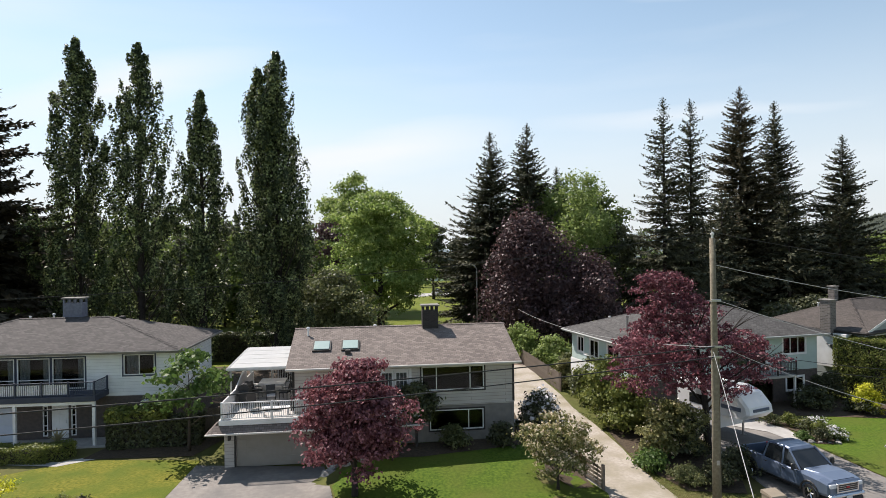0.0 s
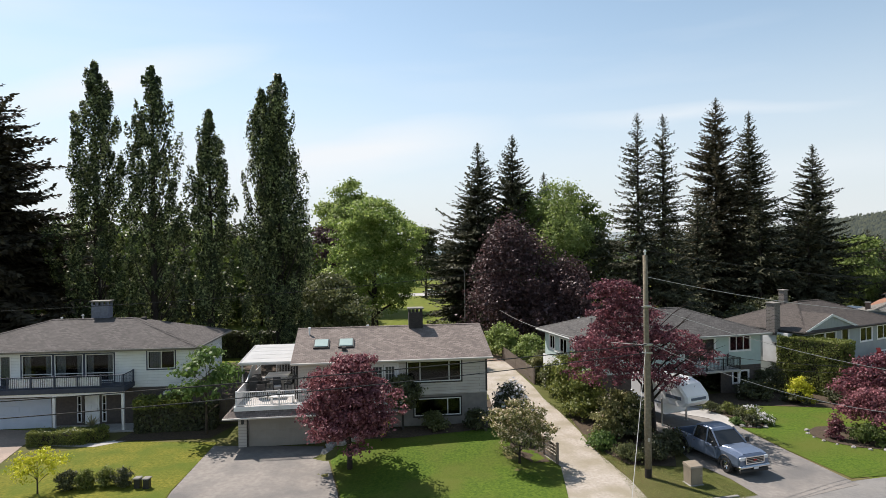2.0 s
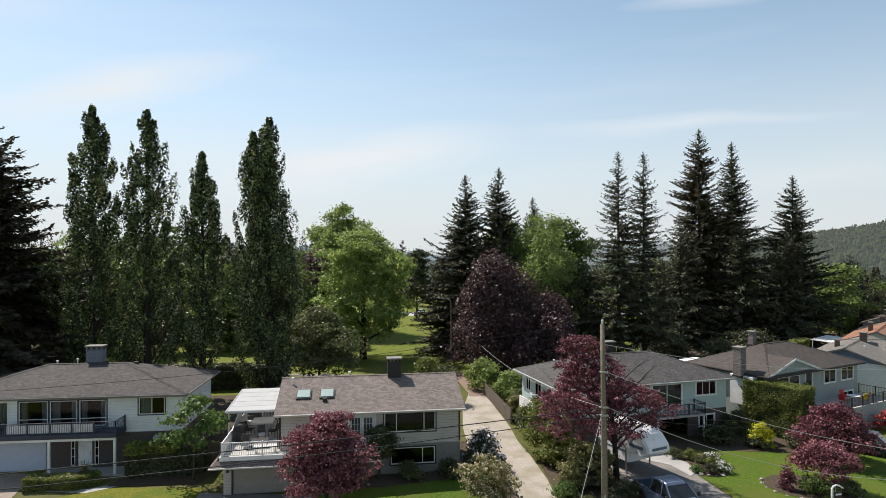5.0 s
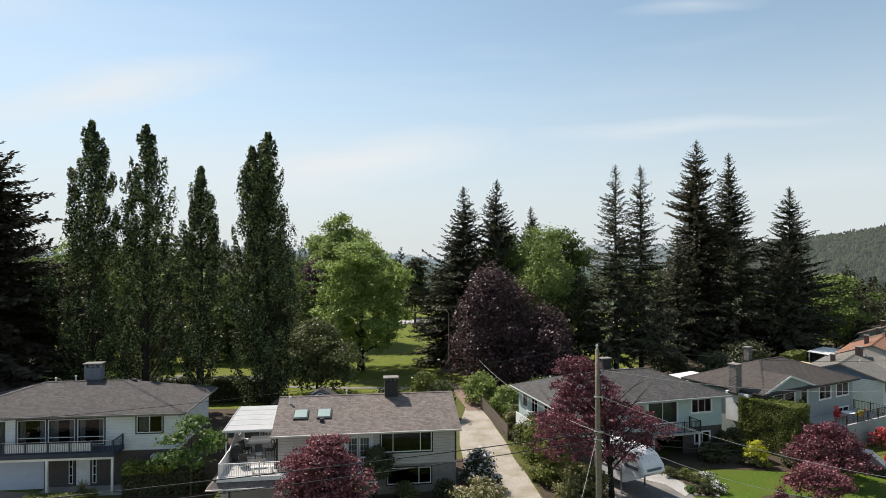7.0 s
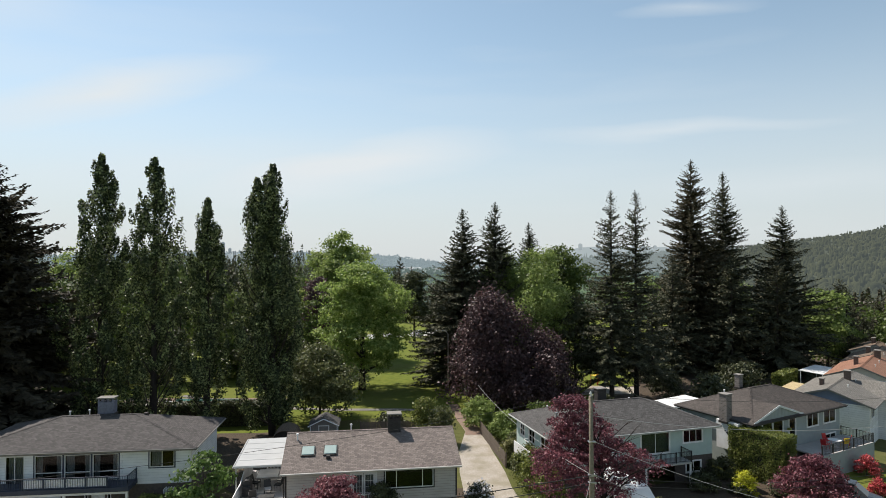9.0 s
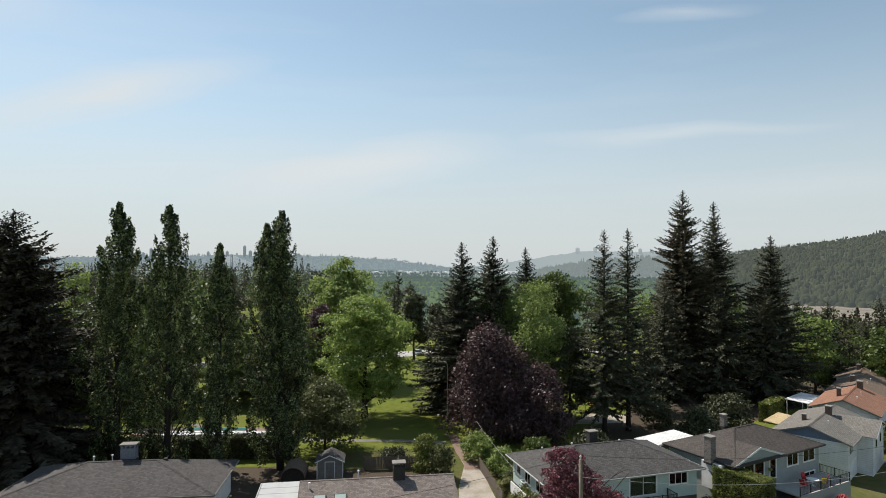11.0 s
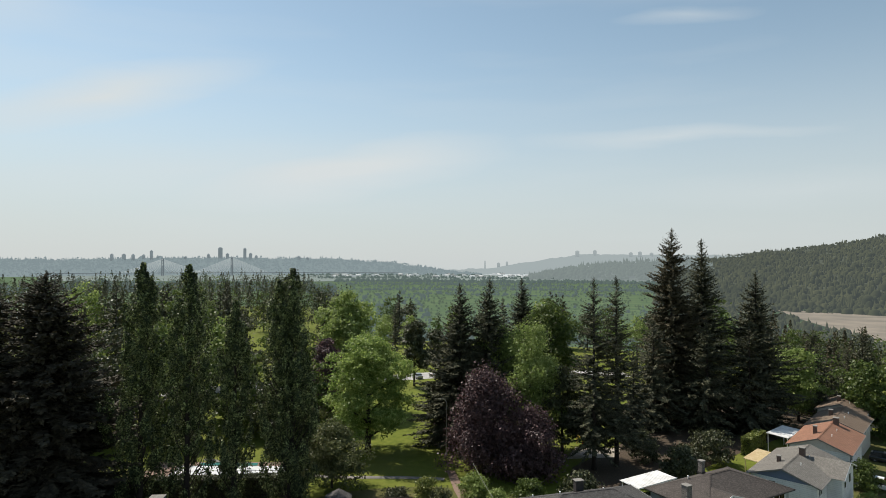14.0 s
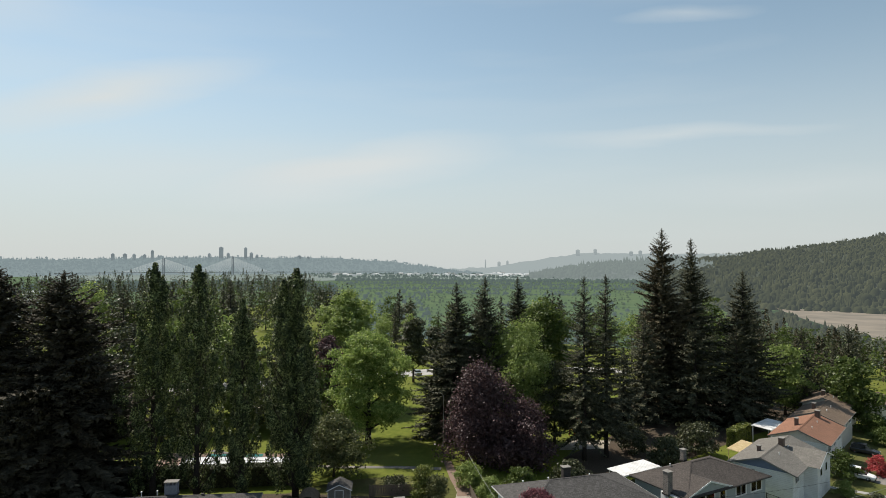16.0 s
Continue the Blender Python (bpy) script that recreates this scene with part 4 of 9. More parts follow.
polygon_patch("lawn", CORNER, M_LAWN, 0.024, "bright mown lawn beside the concrete driveway")
# dark sheet over the grass that puts the firs' shade into the ground colour
polygon_patch("forest_floor", [(20, 64), (36, 70), (46, 78), (60, 90), (78, 104), (110, 128), (104, 150), (62, 138), (40, 112), (36, 90), (24, 76)], M_SOIL, 0.02, "dark soil under tall firs, standing in for their shade", "forest floor")
polygon_patch("yard", [(46, 50), (60, 47), (72, 52), (84, 62), (100, 84), (112, 112), (84, 112), (62, 84)], M_GROUND, 0.014, "dry yellowish yards round the further houses", "yard", step=4.0)
# dark sheet that stands for the shadows behind the houses
polygon_patch("back_garden", [(-34, 47), (-17, 44), (-14, 41), (-12.5, 38), (-12.5, 44), (-2, 46), (3.5, 50), (3.5, 57), (-2, 59), (-17, 60.5), (-34, 60)], M_SOIL, 0.02, "dark soil sheet carrying the shade of a back garden", "garden")
grass("tufted verge grass between lane and street", [(11.0, 21.5), (10.9, 25), (10.9, 29), (11.6, 29.4), (14.6, 28.2), (16.4, 26.6), (17.0, 24.6)], 9000, L_GRASS_WILD, 304)
grass("tufted grass strip along the lane", [(10.6, 29), (10.6, 34), (10.1, 38.5), (9.3, 42.8), (9.75, 42.6), (10.6, 38.5), (11.4, 34), (11.4, 29)], 4500, L_GRASS_WILD, 305)
STREET = [(-45, 6.2), (-25, 10.3), (-8, 14.4), (8, 18.6), (20, 21.7), (30, 24.9), (42, 30.2), (55, 39.5), (68, 49), (80, 61), (92, 77)]
polygon_patch("road", band(STREET, 7.0), M_ROAD, 0.02, "sunlit grey asphalt street with pale dust", "road", step=2.5)


def kerb_side(side):
    m = Mesh()
    pts = band(STREET, 7.3)
    pts = pts[:len(STREET)] if side > 0 else pts[len(STREET):][::-1]
    for p, q in zip(pts, pts[1:]):
        d = Vector((q[0] - p[0], q[1] - p[1], 0))
        ln = d.length
        z0, z1 = ground_z(*p), ground_z(*q)
        steps = max(1, int(ln / 3))
        for i in range(steps):
            a, b = i / steps, (i + 0.992) / steps
            c, e = Vector((*p, z0 + 0.0)).lerp(Vector((*q, z1)), a), Vector((*p, z0)).lerp(Vector((*q, z1)), b)
            if side > 0 and (14.6 < c.x < 22.6 or -12.5 < c.x < -3 or 5.5 < c.x < 12):
                continue
            t = math.atan2(d.y, d.x)
            m.box(0, -0.09, -0.1, (e - c).length, 0.09, 0.085, 0.025, m=Matrix.Translation(c) @ Matrix.Rotation(t, 4, "Z"))
    return tagged(part("kerb", m, M_KERB), "low concrete kerb along the street", "kerb", kind="structure")


kerb_side(1)
kerb_side(-1)
polygon_patch("park_path", band([(-36, 79.5), (-22, 72.5), (-12, 71.2), (-3, 71.2), (3.5, 70.5)], 1.1), M_DRIVE, 0.03, "narrow pale park path in the grass", "path")
polygon_patch("car_park", band([(-90, 122), (-60, 131), (-30, 141), (0, 153), (30, 160), (60, 163)], 9.0), M_CONCRETE, 0.03, "pale paved car park beyond the park lawn", "car park", step=6)
polygon_patch("plaza", [(24, 80), (33, 82), (35, 87), (27, 87)], M_GRAVEL, 0.03, "pale gravel play area under firs", "plaza")
polygon_patch("pool_terrace", [(-42.5, 67.4), (-18.2, 67.4), (-19.2, 77.9), (-43.0, 77.9)], M_TERRA, 0.03, "brick-red paving round the pool", "terrace")
polygon_patch("pool_deck", [(-38.3, 68.9), (-20.4, 68.9), (-21.6, 76.0), (-38.8, 76.0)], M_POOL_WHITE, 0.05, "bright white deck beside the pool", "pool deck")
polygon_patch("pool_water", [(-35.6, 76.2), (-26.4, 76.2), (-26.6, 77.5), (-35.8, 77.5)], M_WATER, 0.06, "dark teal water of a narrow pool", "pool water")


# ---- distance ----
FAR_EYE = Vector((3.4, -23.8, 32.6))


def far_tree(w, p, h, rng, pointed):
    """A crown far off: a spire, or a rounded head."""
    c = rng.uniform(0, 6.28)
    if pointed:
        r, h = h * rng.uniform(0.16, 0.26), h * 1.25
        b = [(p[0] + r * math.cos(c + q * 1.257), p[1] + r * math.sin(c + q * 1.257), p[2] + h * 0.1) for q in range(5)]
        w.add([*b, (p[0], p[1], p[2] + h)], [(0, 1, 5), (1, 2, 5), (2, 3, 5), (3, 4, 5), (4, 0, 5)])
        return
    r = h * rng.uniform(0.35, 0.62)
    e = [rng.uniform(0.75, 1.2) for _ in range(5)]
    b = [(p[0] + r * e[q] * math.cos(c + q * 1.257), p[1] + r * e[q] * math.sin(c + q * 1.257), p[2] + h * 0.3) for q in range(5)]
    d = [(p[0] + r * e[q] * 0.68 * math.cos(c + q * 1.257), p[1] + r * e[q] * 0.68 * math.sin(c + q * 1.257), p[2] + h * (0.68 + 0.12 * e[q])) for q in range(5)]
    w.add([*b, *d, (p[0], p[1], p[2] + h)], [(q, (q + 1) % 5, 5 + (q + 1) % 5, 5 + q) for q in range(5)] + [(5 + q, 5 + (q + 1) % 5, 10) for q in range(5)])


def ridge(name, label, crest, dist, mat, foot=-50.0, rough=0.0, deep=500.0, steps=6, trees=None, bend=0.85):
    """A far wooded slope. crest: (degrees right of north, degrees above the level) pairs along its top."""
    rng = np.random.default_rng(len(name) + int(dist))
    m, cols = Mesh(), []
    az = np.linspace(crest[0][0], crest[-1][0], 220)
    el = np.interp(az, [c[0] for c in crest], [c[1] for c in crest])
    for a, e in zip(az, el):
        col = []
        for s in range(steps + 1):
            t = s / steps
            d = dist - deep * (1 - t)
            top = FAR_EYE.z + dist * math.tan(radians(e))
            z = foot + (top - foot) * t ** bend
            z += rough * (noise.noise(Vector((a * 1.3, s * 1.1, dist))) + 0.6 * noise.noise(Vector((a * 5, s * 3.0, dist)))) * (0.4 + 0.6 * t)
            col.append((FAR_EYE.x + d * math.sin(radians(a)), FAR_EYE.y + d * math.cos(radians(a)), z))
        cols.append(col)
    k = steps + 1
    for col in cols:
        m.v += col
    for i in range(len(cols) - 1):
        for s in range(steps):
            m.f.append((i * k + s, (i + 1) * k + s, (i + 1) * k + s + 1, i * k + s + 1))
            m.s.append(0)
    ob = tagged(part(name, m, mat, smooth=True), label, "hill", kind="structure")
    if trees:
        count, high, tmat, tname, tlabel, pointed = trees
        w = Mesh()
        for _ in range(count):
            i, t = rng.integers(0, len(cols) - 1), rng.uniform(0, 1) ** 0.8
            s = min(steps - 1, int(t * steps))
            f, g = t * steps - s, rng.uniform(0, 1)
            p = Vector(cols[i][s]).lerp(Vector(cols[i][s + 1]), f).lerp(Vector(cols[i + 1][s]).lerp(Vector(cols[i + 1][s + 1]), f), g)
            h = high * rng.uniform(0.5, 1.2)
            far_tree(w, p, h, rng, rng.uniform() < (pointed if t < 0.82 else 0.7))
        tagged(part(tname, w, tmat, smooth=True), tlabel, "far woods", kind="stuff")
    return ob


# far slopes and crowns: blue-grey haze is glow mixed into each colour
M_HILL_WEST = haze_material("blue_hazed_ridge", (0.05, 0.075, 0.06), (0.075, 0.10, 0.08), (0.265, 0.335, 0.365), 0.78, 0.006)
M_HILL_FAINT = haze_material("faint_hazed_ridge", (0.06, 0.08, 0.075), (0.08, 0.10, 0.09), (0.36, 0.42, 0.44), 0.85, 0.004)
M_HILL_EAST = haze_material("hazed_wooded_hillside", (0.045, 0.052, 0.026), (0.085, 0.09, 0.045), (0.130, 0.155, 0.158), 0.54, 0.03)
M_HILL_MID = haze_material("hazed_built_hillside", (0.05, 0.07, 0.05), (0.10, 0.115, 0.10), (0.26, 0.31, 0.32), 0.74, 0.02)
L_FARWOOD = haze_material("hazed_far_crowns", (0.027, 0.033, 0.017), (0.085, 0.088, 0.042), (0.110, 0.133, 0.138), 0.42, 0.012)
L_SCRUB = haze_material("hazed_scrub_leaves", (0.03, 0.062, 0.02), (0.075, 0.115, 0.038), (0.165, 0.22, 0.185), 0.44, 0.03)
L_MIDWOOD = haze_material("hazed_valley_crowns", (0.03, 0.055, 0.03), (0.06, 0.09, 0.05), (0.15, 0.20, 0.205), 0.55, 0.03)
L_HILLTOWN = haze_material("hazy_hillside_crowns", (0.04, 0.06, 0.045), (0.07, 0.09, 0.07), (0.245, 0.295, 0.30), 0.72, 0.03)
L_WESTWOOD = haze_material("hazed_ridge_crowns", (0.04, 0.06, 0.05), (0.06, 0.08, 0.065), (0.25, 0.32, 0.35), 0.76, 0.03)
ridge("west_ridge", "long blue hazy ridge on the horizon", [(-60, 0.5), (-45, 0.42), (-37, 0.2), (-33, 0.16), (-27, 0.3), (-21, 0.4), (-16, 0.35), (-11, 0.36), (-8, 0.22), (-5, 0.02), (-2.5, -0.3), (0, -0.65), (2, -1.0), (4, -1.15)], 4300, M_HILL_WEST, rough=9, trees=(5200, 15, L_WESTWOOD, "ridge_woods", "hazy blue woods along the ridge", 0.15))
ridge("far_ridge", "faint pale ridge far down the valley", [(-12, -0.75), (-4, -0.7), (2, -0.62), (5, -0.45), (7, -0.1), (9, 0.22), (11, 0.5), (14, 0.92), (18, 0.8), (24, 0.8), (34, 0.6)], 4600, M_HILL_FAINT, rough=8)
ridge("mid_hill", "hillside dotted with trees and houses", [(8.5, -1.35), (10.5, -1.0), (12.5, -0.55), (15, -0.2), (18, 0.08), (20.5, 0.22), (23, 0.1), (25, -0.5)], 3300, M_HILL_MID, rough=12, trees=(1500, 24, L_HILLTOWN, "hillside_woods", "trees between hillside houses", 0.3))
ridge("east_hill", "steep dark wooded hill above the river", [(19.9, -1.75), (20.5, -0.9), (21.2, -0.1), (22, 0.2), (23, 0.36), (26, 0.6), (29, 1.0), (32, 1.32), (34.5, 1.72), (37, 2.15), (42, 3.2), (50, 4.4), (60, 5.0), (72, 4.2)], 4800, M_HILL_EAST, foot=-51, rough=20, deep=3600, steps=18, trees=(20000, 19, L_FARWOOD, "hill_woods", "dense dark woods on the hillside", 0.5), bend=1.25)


def valley_woods():
    """Belts of trees across the valley floor."""
    rng = np.random.default_rng(77)
    w, low = Mesh(), Mesh()
    for d0, d1, a0, a1, count, high in ((1480, 1530, -4, 16, 170, 9), (1690, 1790, -8, 6, 190, 9), (1800, 1860, 6, 21, 230, 10), (2120, 2170, -9, 12, 240, 11), (2350, 2620, -10, 25, 900, 15), (2900, 3150, -12, 24, 600, 14), (3300, 3450, -14, 20, 280, 13), (3650, 3800, -14, 4, 260, 14), (4150, 4500, -12, 12, 500, 16), (2000, 2100, 4, 22, 150, 9), (1150, 2700, -9, 24, 1500, 6), (520, 1150, -9, 26, 1100, 4.5), (500, 620, -9, 20, 200, 12), (600, 1500, -16, -1, 420, 9), (1600, 2300, -12, 22, 420, 8), (700, 1200, 2, 24, 160, 8), (900, 1700, -50, -10, 900, 22), (430, 470, 20, 60, 120, 14)):
        for _ in range(count):
            d, a = rng.uniform(d0, d1), radians(rng.uniform(a0, a1))
            x, y = FAR_EYE.x + d * math.sin(a), FAR_EYE.y + d * math.cos(a)
            if 24 < math.degrees(a) and 500 < d < 1180:
                continue
            z, h = ground_z(x, y), high * rng.uniform(0.4, 1.2)
            far_tree(low if high < 7 else w, (x, y, z), h, rng, rng.uniform() < 0.25 and high > 7)
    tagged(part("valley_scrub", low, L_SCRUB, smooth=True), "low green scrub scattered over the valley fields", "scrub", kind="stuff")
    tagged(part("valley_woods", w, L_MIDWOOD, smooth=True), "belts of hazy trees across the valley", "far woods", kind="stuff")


valley_woods()


def riverside_woods():
    """Dark woods between the gravel bar and the hill."""
    rng = np.random.default_rng(78)
    w = Mesh()
    for _ in range(3600):
        d, a = rng.uniform(1130, 1620), radians(rng.uniform(20.4, 62))
        x, y = FAR_EYE.x + d * math.sin(a), FAR_EYE.y + d * math.cos(a)
        h = 13 * rng.uniform(0.5, 1.2)
        z = ground_z(x, y) + (0 if d < 1250 else (d - 1250) * 0.03)
        far_tree(w, (x, y, z), h, rng, rng.uniform() < 0.2)
    for _ in range(1500):
        a = rng.uniform(21, 42)
        edge = float(np.interp(a, (29.3, 31, 33, 36.75, 46), (1190, 1000, 880, 690, 560)))
        d = rng.uniform(430, edge - 12)
        x, y = FAR_EYE.x + d * math.sin(radians(a)), FAR_EYE.y + d * math.cos(radians(a))
        far_tree(w, (x, y, ground_z(x, y)), 11 * rng.uniform(0.5, 1.2), rng, rng.uniform() < 0.4)
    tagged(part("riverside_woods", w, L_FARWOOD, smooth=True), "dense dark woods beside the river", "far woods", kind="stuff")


riverside_woods()


def at_far(az, el, dist):
    return Vector((FAR_EYE.x + dist * math.sin(radians(az)), FAR_EYE.y + dist * math.cos(radians(az)), FAR_EYE.z + dist * math.tan(radians(el))))


def far_flat(name, label, pts, mat, z, category):
    """A level surface on the valley floor, given by bearings and distances."""
    m = Mesh()
    v = []
    for a, d in pts:
        p = at_far(a, 0, d)
        v.append((p.x, p.y, z))
    m.add(v, [tuple(range(len(v)))])
    return tagged(part(name, m, mat), label, category, kind="structure")


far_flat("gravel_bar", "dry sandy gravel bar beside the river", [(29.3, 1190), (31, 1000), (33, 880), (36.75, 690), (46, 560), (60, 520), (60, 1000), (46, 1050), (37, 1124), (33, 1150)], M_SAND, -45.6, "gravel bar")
# plain and river glow with haze painted into their materials
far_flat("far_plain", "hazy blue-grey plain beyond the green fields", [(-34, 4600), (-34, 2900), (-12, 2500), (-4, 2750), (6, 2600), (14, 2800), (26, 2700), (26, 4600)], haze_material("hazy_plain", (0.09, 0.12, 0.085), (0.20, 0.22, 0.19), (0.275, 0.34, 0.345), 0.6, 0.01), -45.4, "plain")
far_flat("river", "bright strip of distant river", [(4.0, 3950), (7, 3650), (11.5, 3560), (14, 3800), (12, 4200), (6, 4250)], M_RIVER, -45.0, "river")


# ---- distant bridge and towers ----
# haze over towers, pylons and cables is emission in their materials
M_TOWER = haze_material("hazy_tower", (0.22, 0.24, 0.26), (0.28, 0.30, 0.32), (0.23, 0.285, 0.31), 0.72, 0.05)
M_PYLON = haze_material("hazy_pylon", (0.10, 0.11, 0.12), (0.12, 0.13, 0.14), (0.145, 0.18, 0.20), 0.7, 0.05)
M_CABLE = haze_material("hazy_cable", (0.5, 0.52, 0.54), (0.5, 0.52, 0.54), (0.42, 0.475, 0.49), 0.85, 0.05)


# the same tower with more haze painted in, for greater distance
M_TOWER_HAZIER = haze_material("hazier_tower", (0.3, 0.32, 0.33), (0.34, 0.36, 0.37), (0.40, 0.455, 0.47), 0.82, 0.05)


def tower_block(az, el_top, wide, dist=4250):
    p = at_far(az, 0, dist)
    z1 = at_far(az, el_top, dist).z
    ob = thing("tower_block", "hazy high-rise tower on the far ridge", "tower block", pose(p.x, p.y, -20, 0, 0, -az), "towers on the ridge")
    h = z1 + 20
    part("wall", Mesh().box(-wide / 2, -9, 0, wide / 2, 9, h, 1.0), M_TOWER if dist < 4400 else M_TOWER_HAZIER, ob)
    part("roof", Mesh().box(-wide / 4, -5, h, wide / 4, 5, h + 5, 0.6), M_TOWER if dist < 4400 else M_TOWER_HAZIER, ob)
    b = Mesh()
    for i in range(int(h / 7)):
        b.box(-wide / 2 + 1, -9.5, 4 + 7 * i, wide / 2 - 1, -9.0, 6.5 + 7 * i)
    part("window_band", b, M_PYLON if dist < 4400 else M_TOWER, ob)["kind"] = "stuff"


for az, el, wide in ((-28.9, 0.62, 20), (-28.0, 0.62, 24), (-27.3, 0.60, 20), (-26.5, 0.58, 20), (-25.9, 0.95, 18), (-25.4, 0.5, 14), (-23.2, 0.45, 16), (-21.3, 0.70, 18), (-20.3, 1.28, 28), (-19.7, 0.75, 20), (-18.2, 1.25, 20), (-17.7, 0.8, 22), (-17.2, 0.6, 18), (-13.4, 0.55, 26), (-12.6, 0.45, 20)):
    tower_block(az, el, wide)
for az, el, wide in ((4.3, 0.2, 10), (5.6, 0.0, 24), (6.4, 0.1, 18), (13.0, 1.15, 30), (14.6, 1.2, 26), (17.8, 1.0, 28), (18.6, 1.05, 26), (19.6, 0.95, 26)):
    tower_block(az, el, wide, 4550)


def cable_bridge():
    d = 3700
    deck = [at_far(a, -0.98, d) for a in (-33, -28.5, -23.8, -19, -16, -12, -7, -4)]
    ob = thing("cable_stayed_bridge", "hazy cable-stayed bridge across the far river", "bridge", pose(0, 0, 0))
    m = Mesh()
    for p, q in zip(deck, deck[1:]):
        e = (q - p).normalized().cross(Vector((0, 0, 1))) * 12
        m.add([p - e, q - e, q + e, p + e, p - e + Vector((0, 0, 3)), q - e + Vector((0, 0, 3)), q + e + Vector((0, 0, 3)), p + e + Vector((0, 0, 3))], [(0, 1, 2, 3), (4, 5, 6, 7), (0, 1, 5, 4), (3, 2, 6, 7)])
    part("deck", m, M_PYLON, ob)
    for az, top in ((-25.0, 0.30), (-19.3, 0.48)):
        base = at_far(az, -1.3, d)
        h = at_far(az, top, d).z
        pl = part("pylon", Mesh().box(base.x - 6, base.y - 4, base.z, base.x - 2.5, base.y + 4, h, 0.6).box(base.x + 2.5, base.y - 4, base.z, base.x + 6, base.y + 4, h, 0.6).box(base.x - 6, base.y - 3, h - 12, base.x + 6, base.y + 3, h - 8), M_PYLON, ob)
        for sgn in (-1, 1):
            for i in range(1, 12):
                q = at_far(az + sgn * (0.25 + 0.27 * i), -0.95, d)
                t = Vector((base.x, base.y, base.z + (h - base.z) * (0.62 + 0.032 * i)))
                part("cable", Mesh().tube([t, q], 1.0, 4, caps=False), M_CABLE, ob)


cable_bridge()


def far_sheds():
    """Pale roofs of the business park and houses on the far valley side, too small to tell apart."""
    rng = np.random.default_rng(5)
    m = Mesh()
    for a0, a1, d0, d1, count, w in ((-10, 22, 3200, 4100, 130, 34), (11, 26, 2850, 3280, 420, 15), (-50, -30, 420, 800, 40, 11)):
        for _ in range(count):
            a, d = rng.uniform(a0, a1), rng.uniform(d0, d1)
            p = at_far(a, 0, d)
            z = ground_z(p.x, p.y)
            if a0 == 12:
                z = -50 + (d - 2800) / 500 * 90 + 4
            s = w * rng.uniform(0.5, 1.6)
            h = w * 0.28 * rng.uniform(0.7, 1.3)
            mt = pose(p.x, p.y, z, 0, 0, rng.uniform(0, 180))
            m.prism([(-s / 2, 0), (s / 2, 0), (s / 2, h), (0, h * 1.35), (-s / 2, h)], -w * 0.4, w * 0.4, slot=int(rng.integers(0, 2)), m=mt)
    # both roof tones have haze mixed in as glow
    tagged(part("far_roofs", m, [haze_material("hazed_pale_roof", (0.6, 0.6, 0.6), (0.7, 0.7, 0.7), (0.42, 0.47, 0.48), 0.45, 0.1), haze_material("hazed_dull_roof", (0.25, 0.24, 0.23), (0.32, 0.30, 0.28), (0.30, 0.35, 0.36), 0.5, 0.1)]), "pale far roofs scattered along the valley", "far buildings", kind="stuff")


far_sheds()


# ---- trees of the park ----
poplar(-35.3, 56.7, 32.4, 6.9, 11, "tall dark green columnar poplar behind the hip-roofed house")
poplar(-29.8, 57.7, 32.2, 7.0, 12, "tall dark green columnar poplar with a ragged outline")
poplar(-23.9, 58.2, 27.6, 5.4, 13, "slender shorter columnar poplar with a pointed top")
poplar(-16.8, 59.6, 31.7, 7.1, 14, "tall forked columnar poplar with two pointed tops", tops=((0, 0, 1.0), (-2.0, 0.3, 0.95)))

FIR_TALL = fir_meshes(41.4, 21, 21, L_FIR_BROWN, 0.03, 1.25, power=0.8)
FIR_FULL = fir_meshes(39.6, 19, 22, L_FIR, 0.03, 1.2, power=0.84)
FIR_WIDE = fir_meshes(32.6, 21.5, 23, L_FIR, 0.03, 1.2, power=0.92)
FIR_THIN = fir_meshes(30.6, 13, 24, L_FIR, 0.12, 0.85, 0.85, power=0.82)
FIR_THIN_B = fir_meshes(31.0, 13, 25, L_FIR, 0.14, 0.85, 0.85, power=0.82)
FIR_MID = fir_meshes(29.6, 20.5, 26, L_FIR, 0.04, 1.2, power=0.92)
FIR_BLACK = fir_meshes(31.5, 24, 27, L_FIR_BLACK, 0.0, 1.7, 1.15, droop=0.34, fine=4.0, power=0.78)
FIR_SMALL = fir_meshes(22, 9, 28, L_FIR, 0.05, 0.3, 1.7, fine=1.4)
FIR_LOW = fir_meshes(22, 17, 29, L_FIR, 0.0, 0.7, 1.3, fine=2.2)
conifer(52.5, 108, FIR_TALL, "very tall bronzed fir with dense dark boughs")
conifer(60.2, 110.8, FIR_FULL, "very tall dark fir beside a bronzed one")
conifer(69.7, 106.4, FIR_WIDE, "broad dark fir with spreading boughs")
conifer(27.3, 75.3, FIR_THIN, "thin open fir with a bare lower trunk")
conifer(31.5, 77.4, FIR_THIN_B, "thin open fir with gaps between boughs")
conifer(6.3, 88.0, FIR_MID, "dark fir behind purple foliage", 40, (1.0, 1.0, 0.975))
conifer(11.7, 87.1, FIR_MID, "dark pointed fir behind a pale birch", 190, (1.0, 1.0, 1.01))
conifer(5.4, 94.0, FIR_MID, "lower dark fir at the lawn's edge", 100, (0.8, 0.8, 0.72))
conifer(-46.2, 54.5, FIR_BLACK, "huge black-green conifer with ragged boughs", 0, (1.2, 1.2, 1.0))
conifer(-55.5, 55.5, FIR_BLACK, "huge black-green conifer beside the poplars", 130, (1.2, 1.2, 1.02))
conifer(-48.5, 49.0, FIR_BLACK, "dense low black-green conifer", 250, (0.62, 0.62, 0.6))
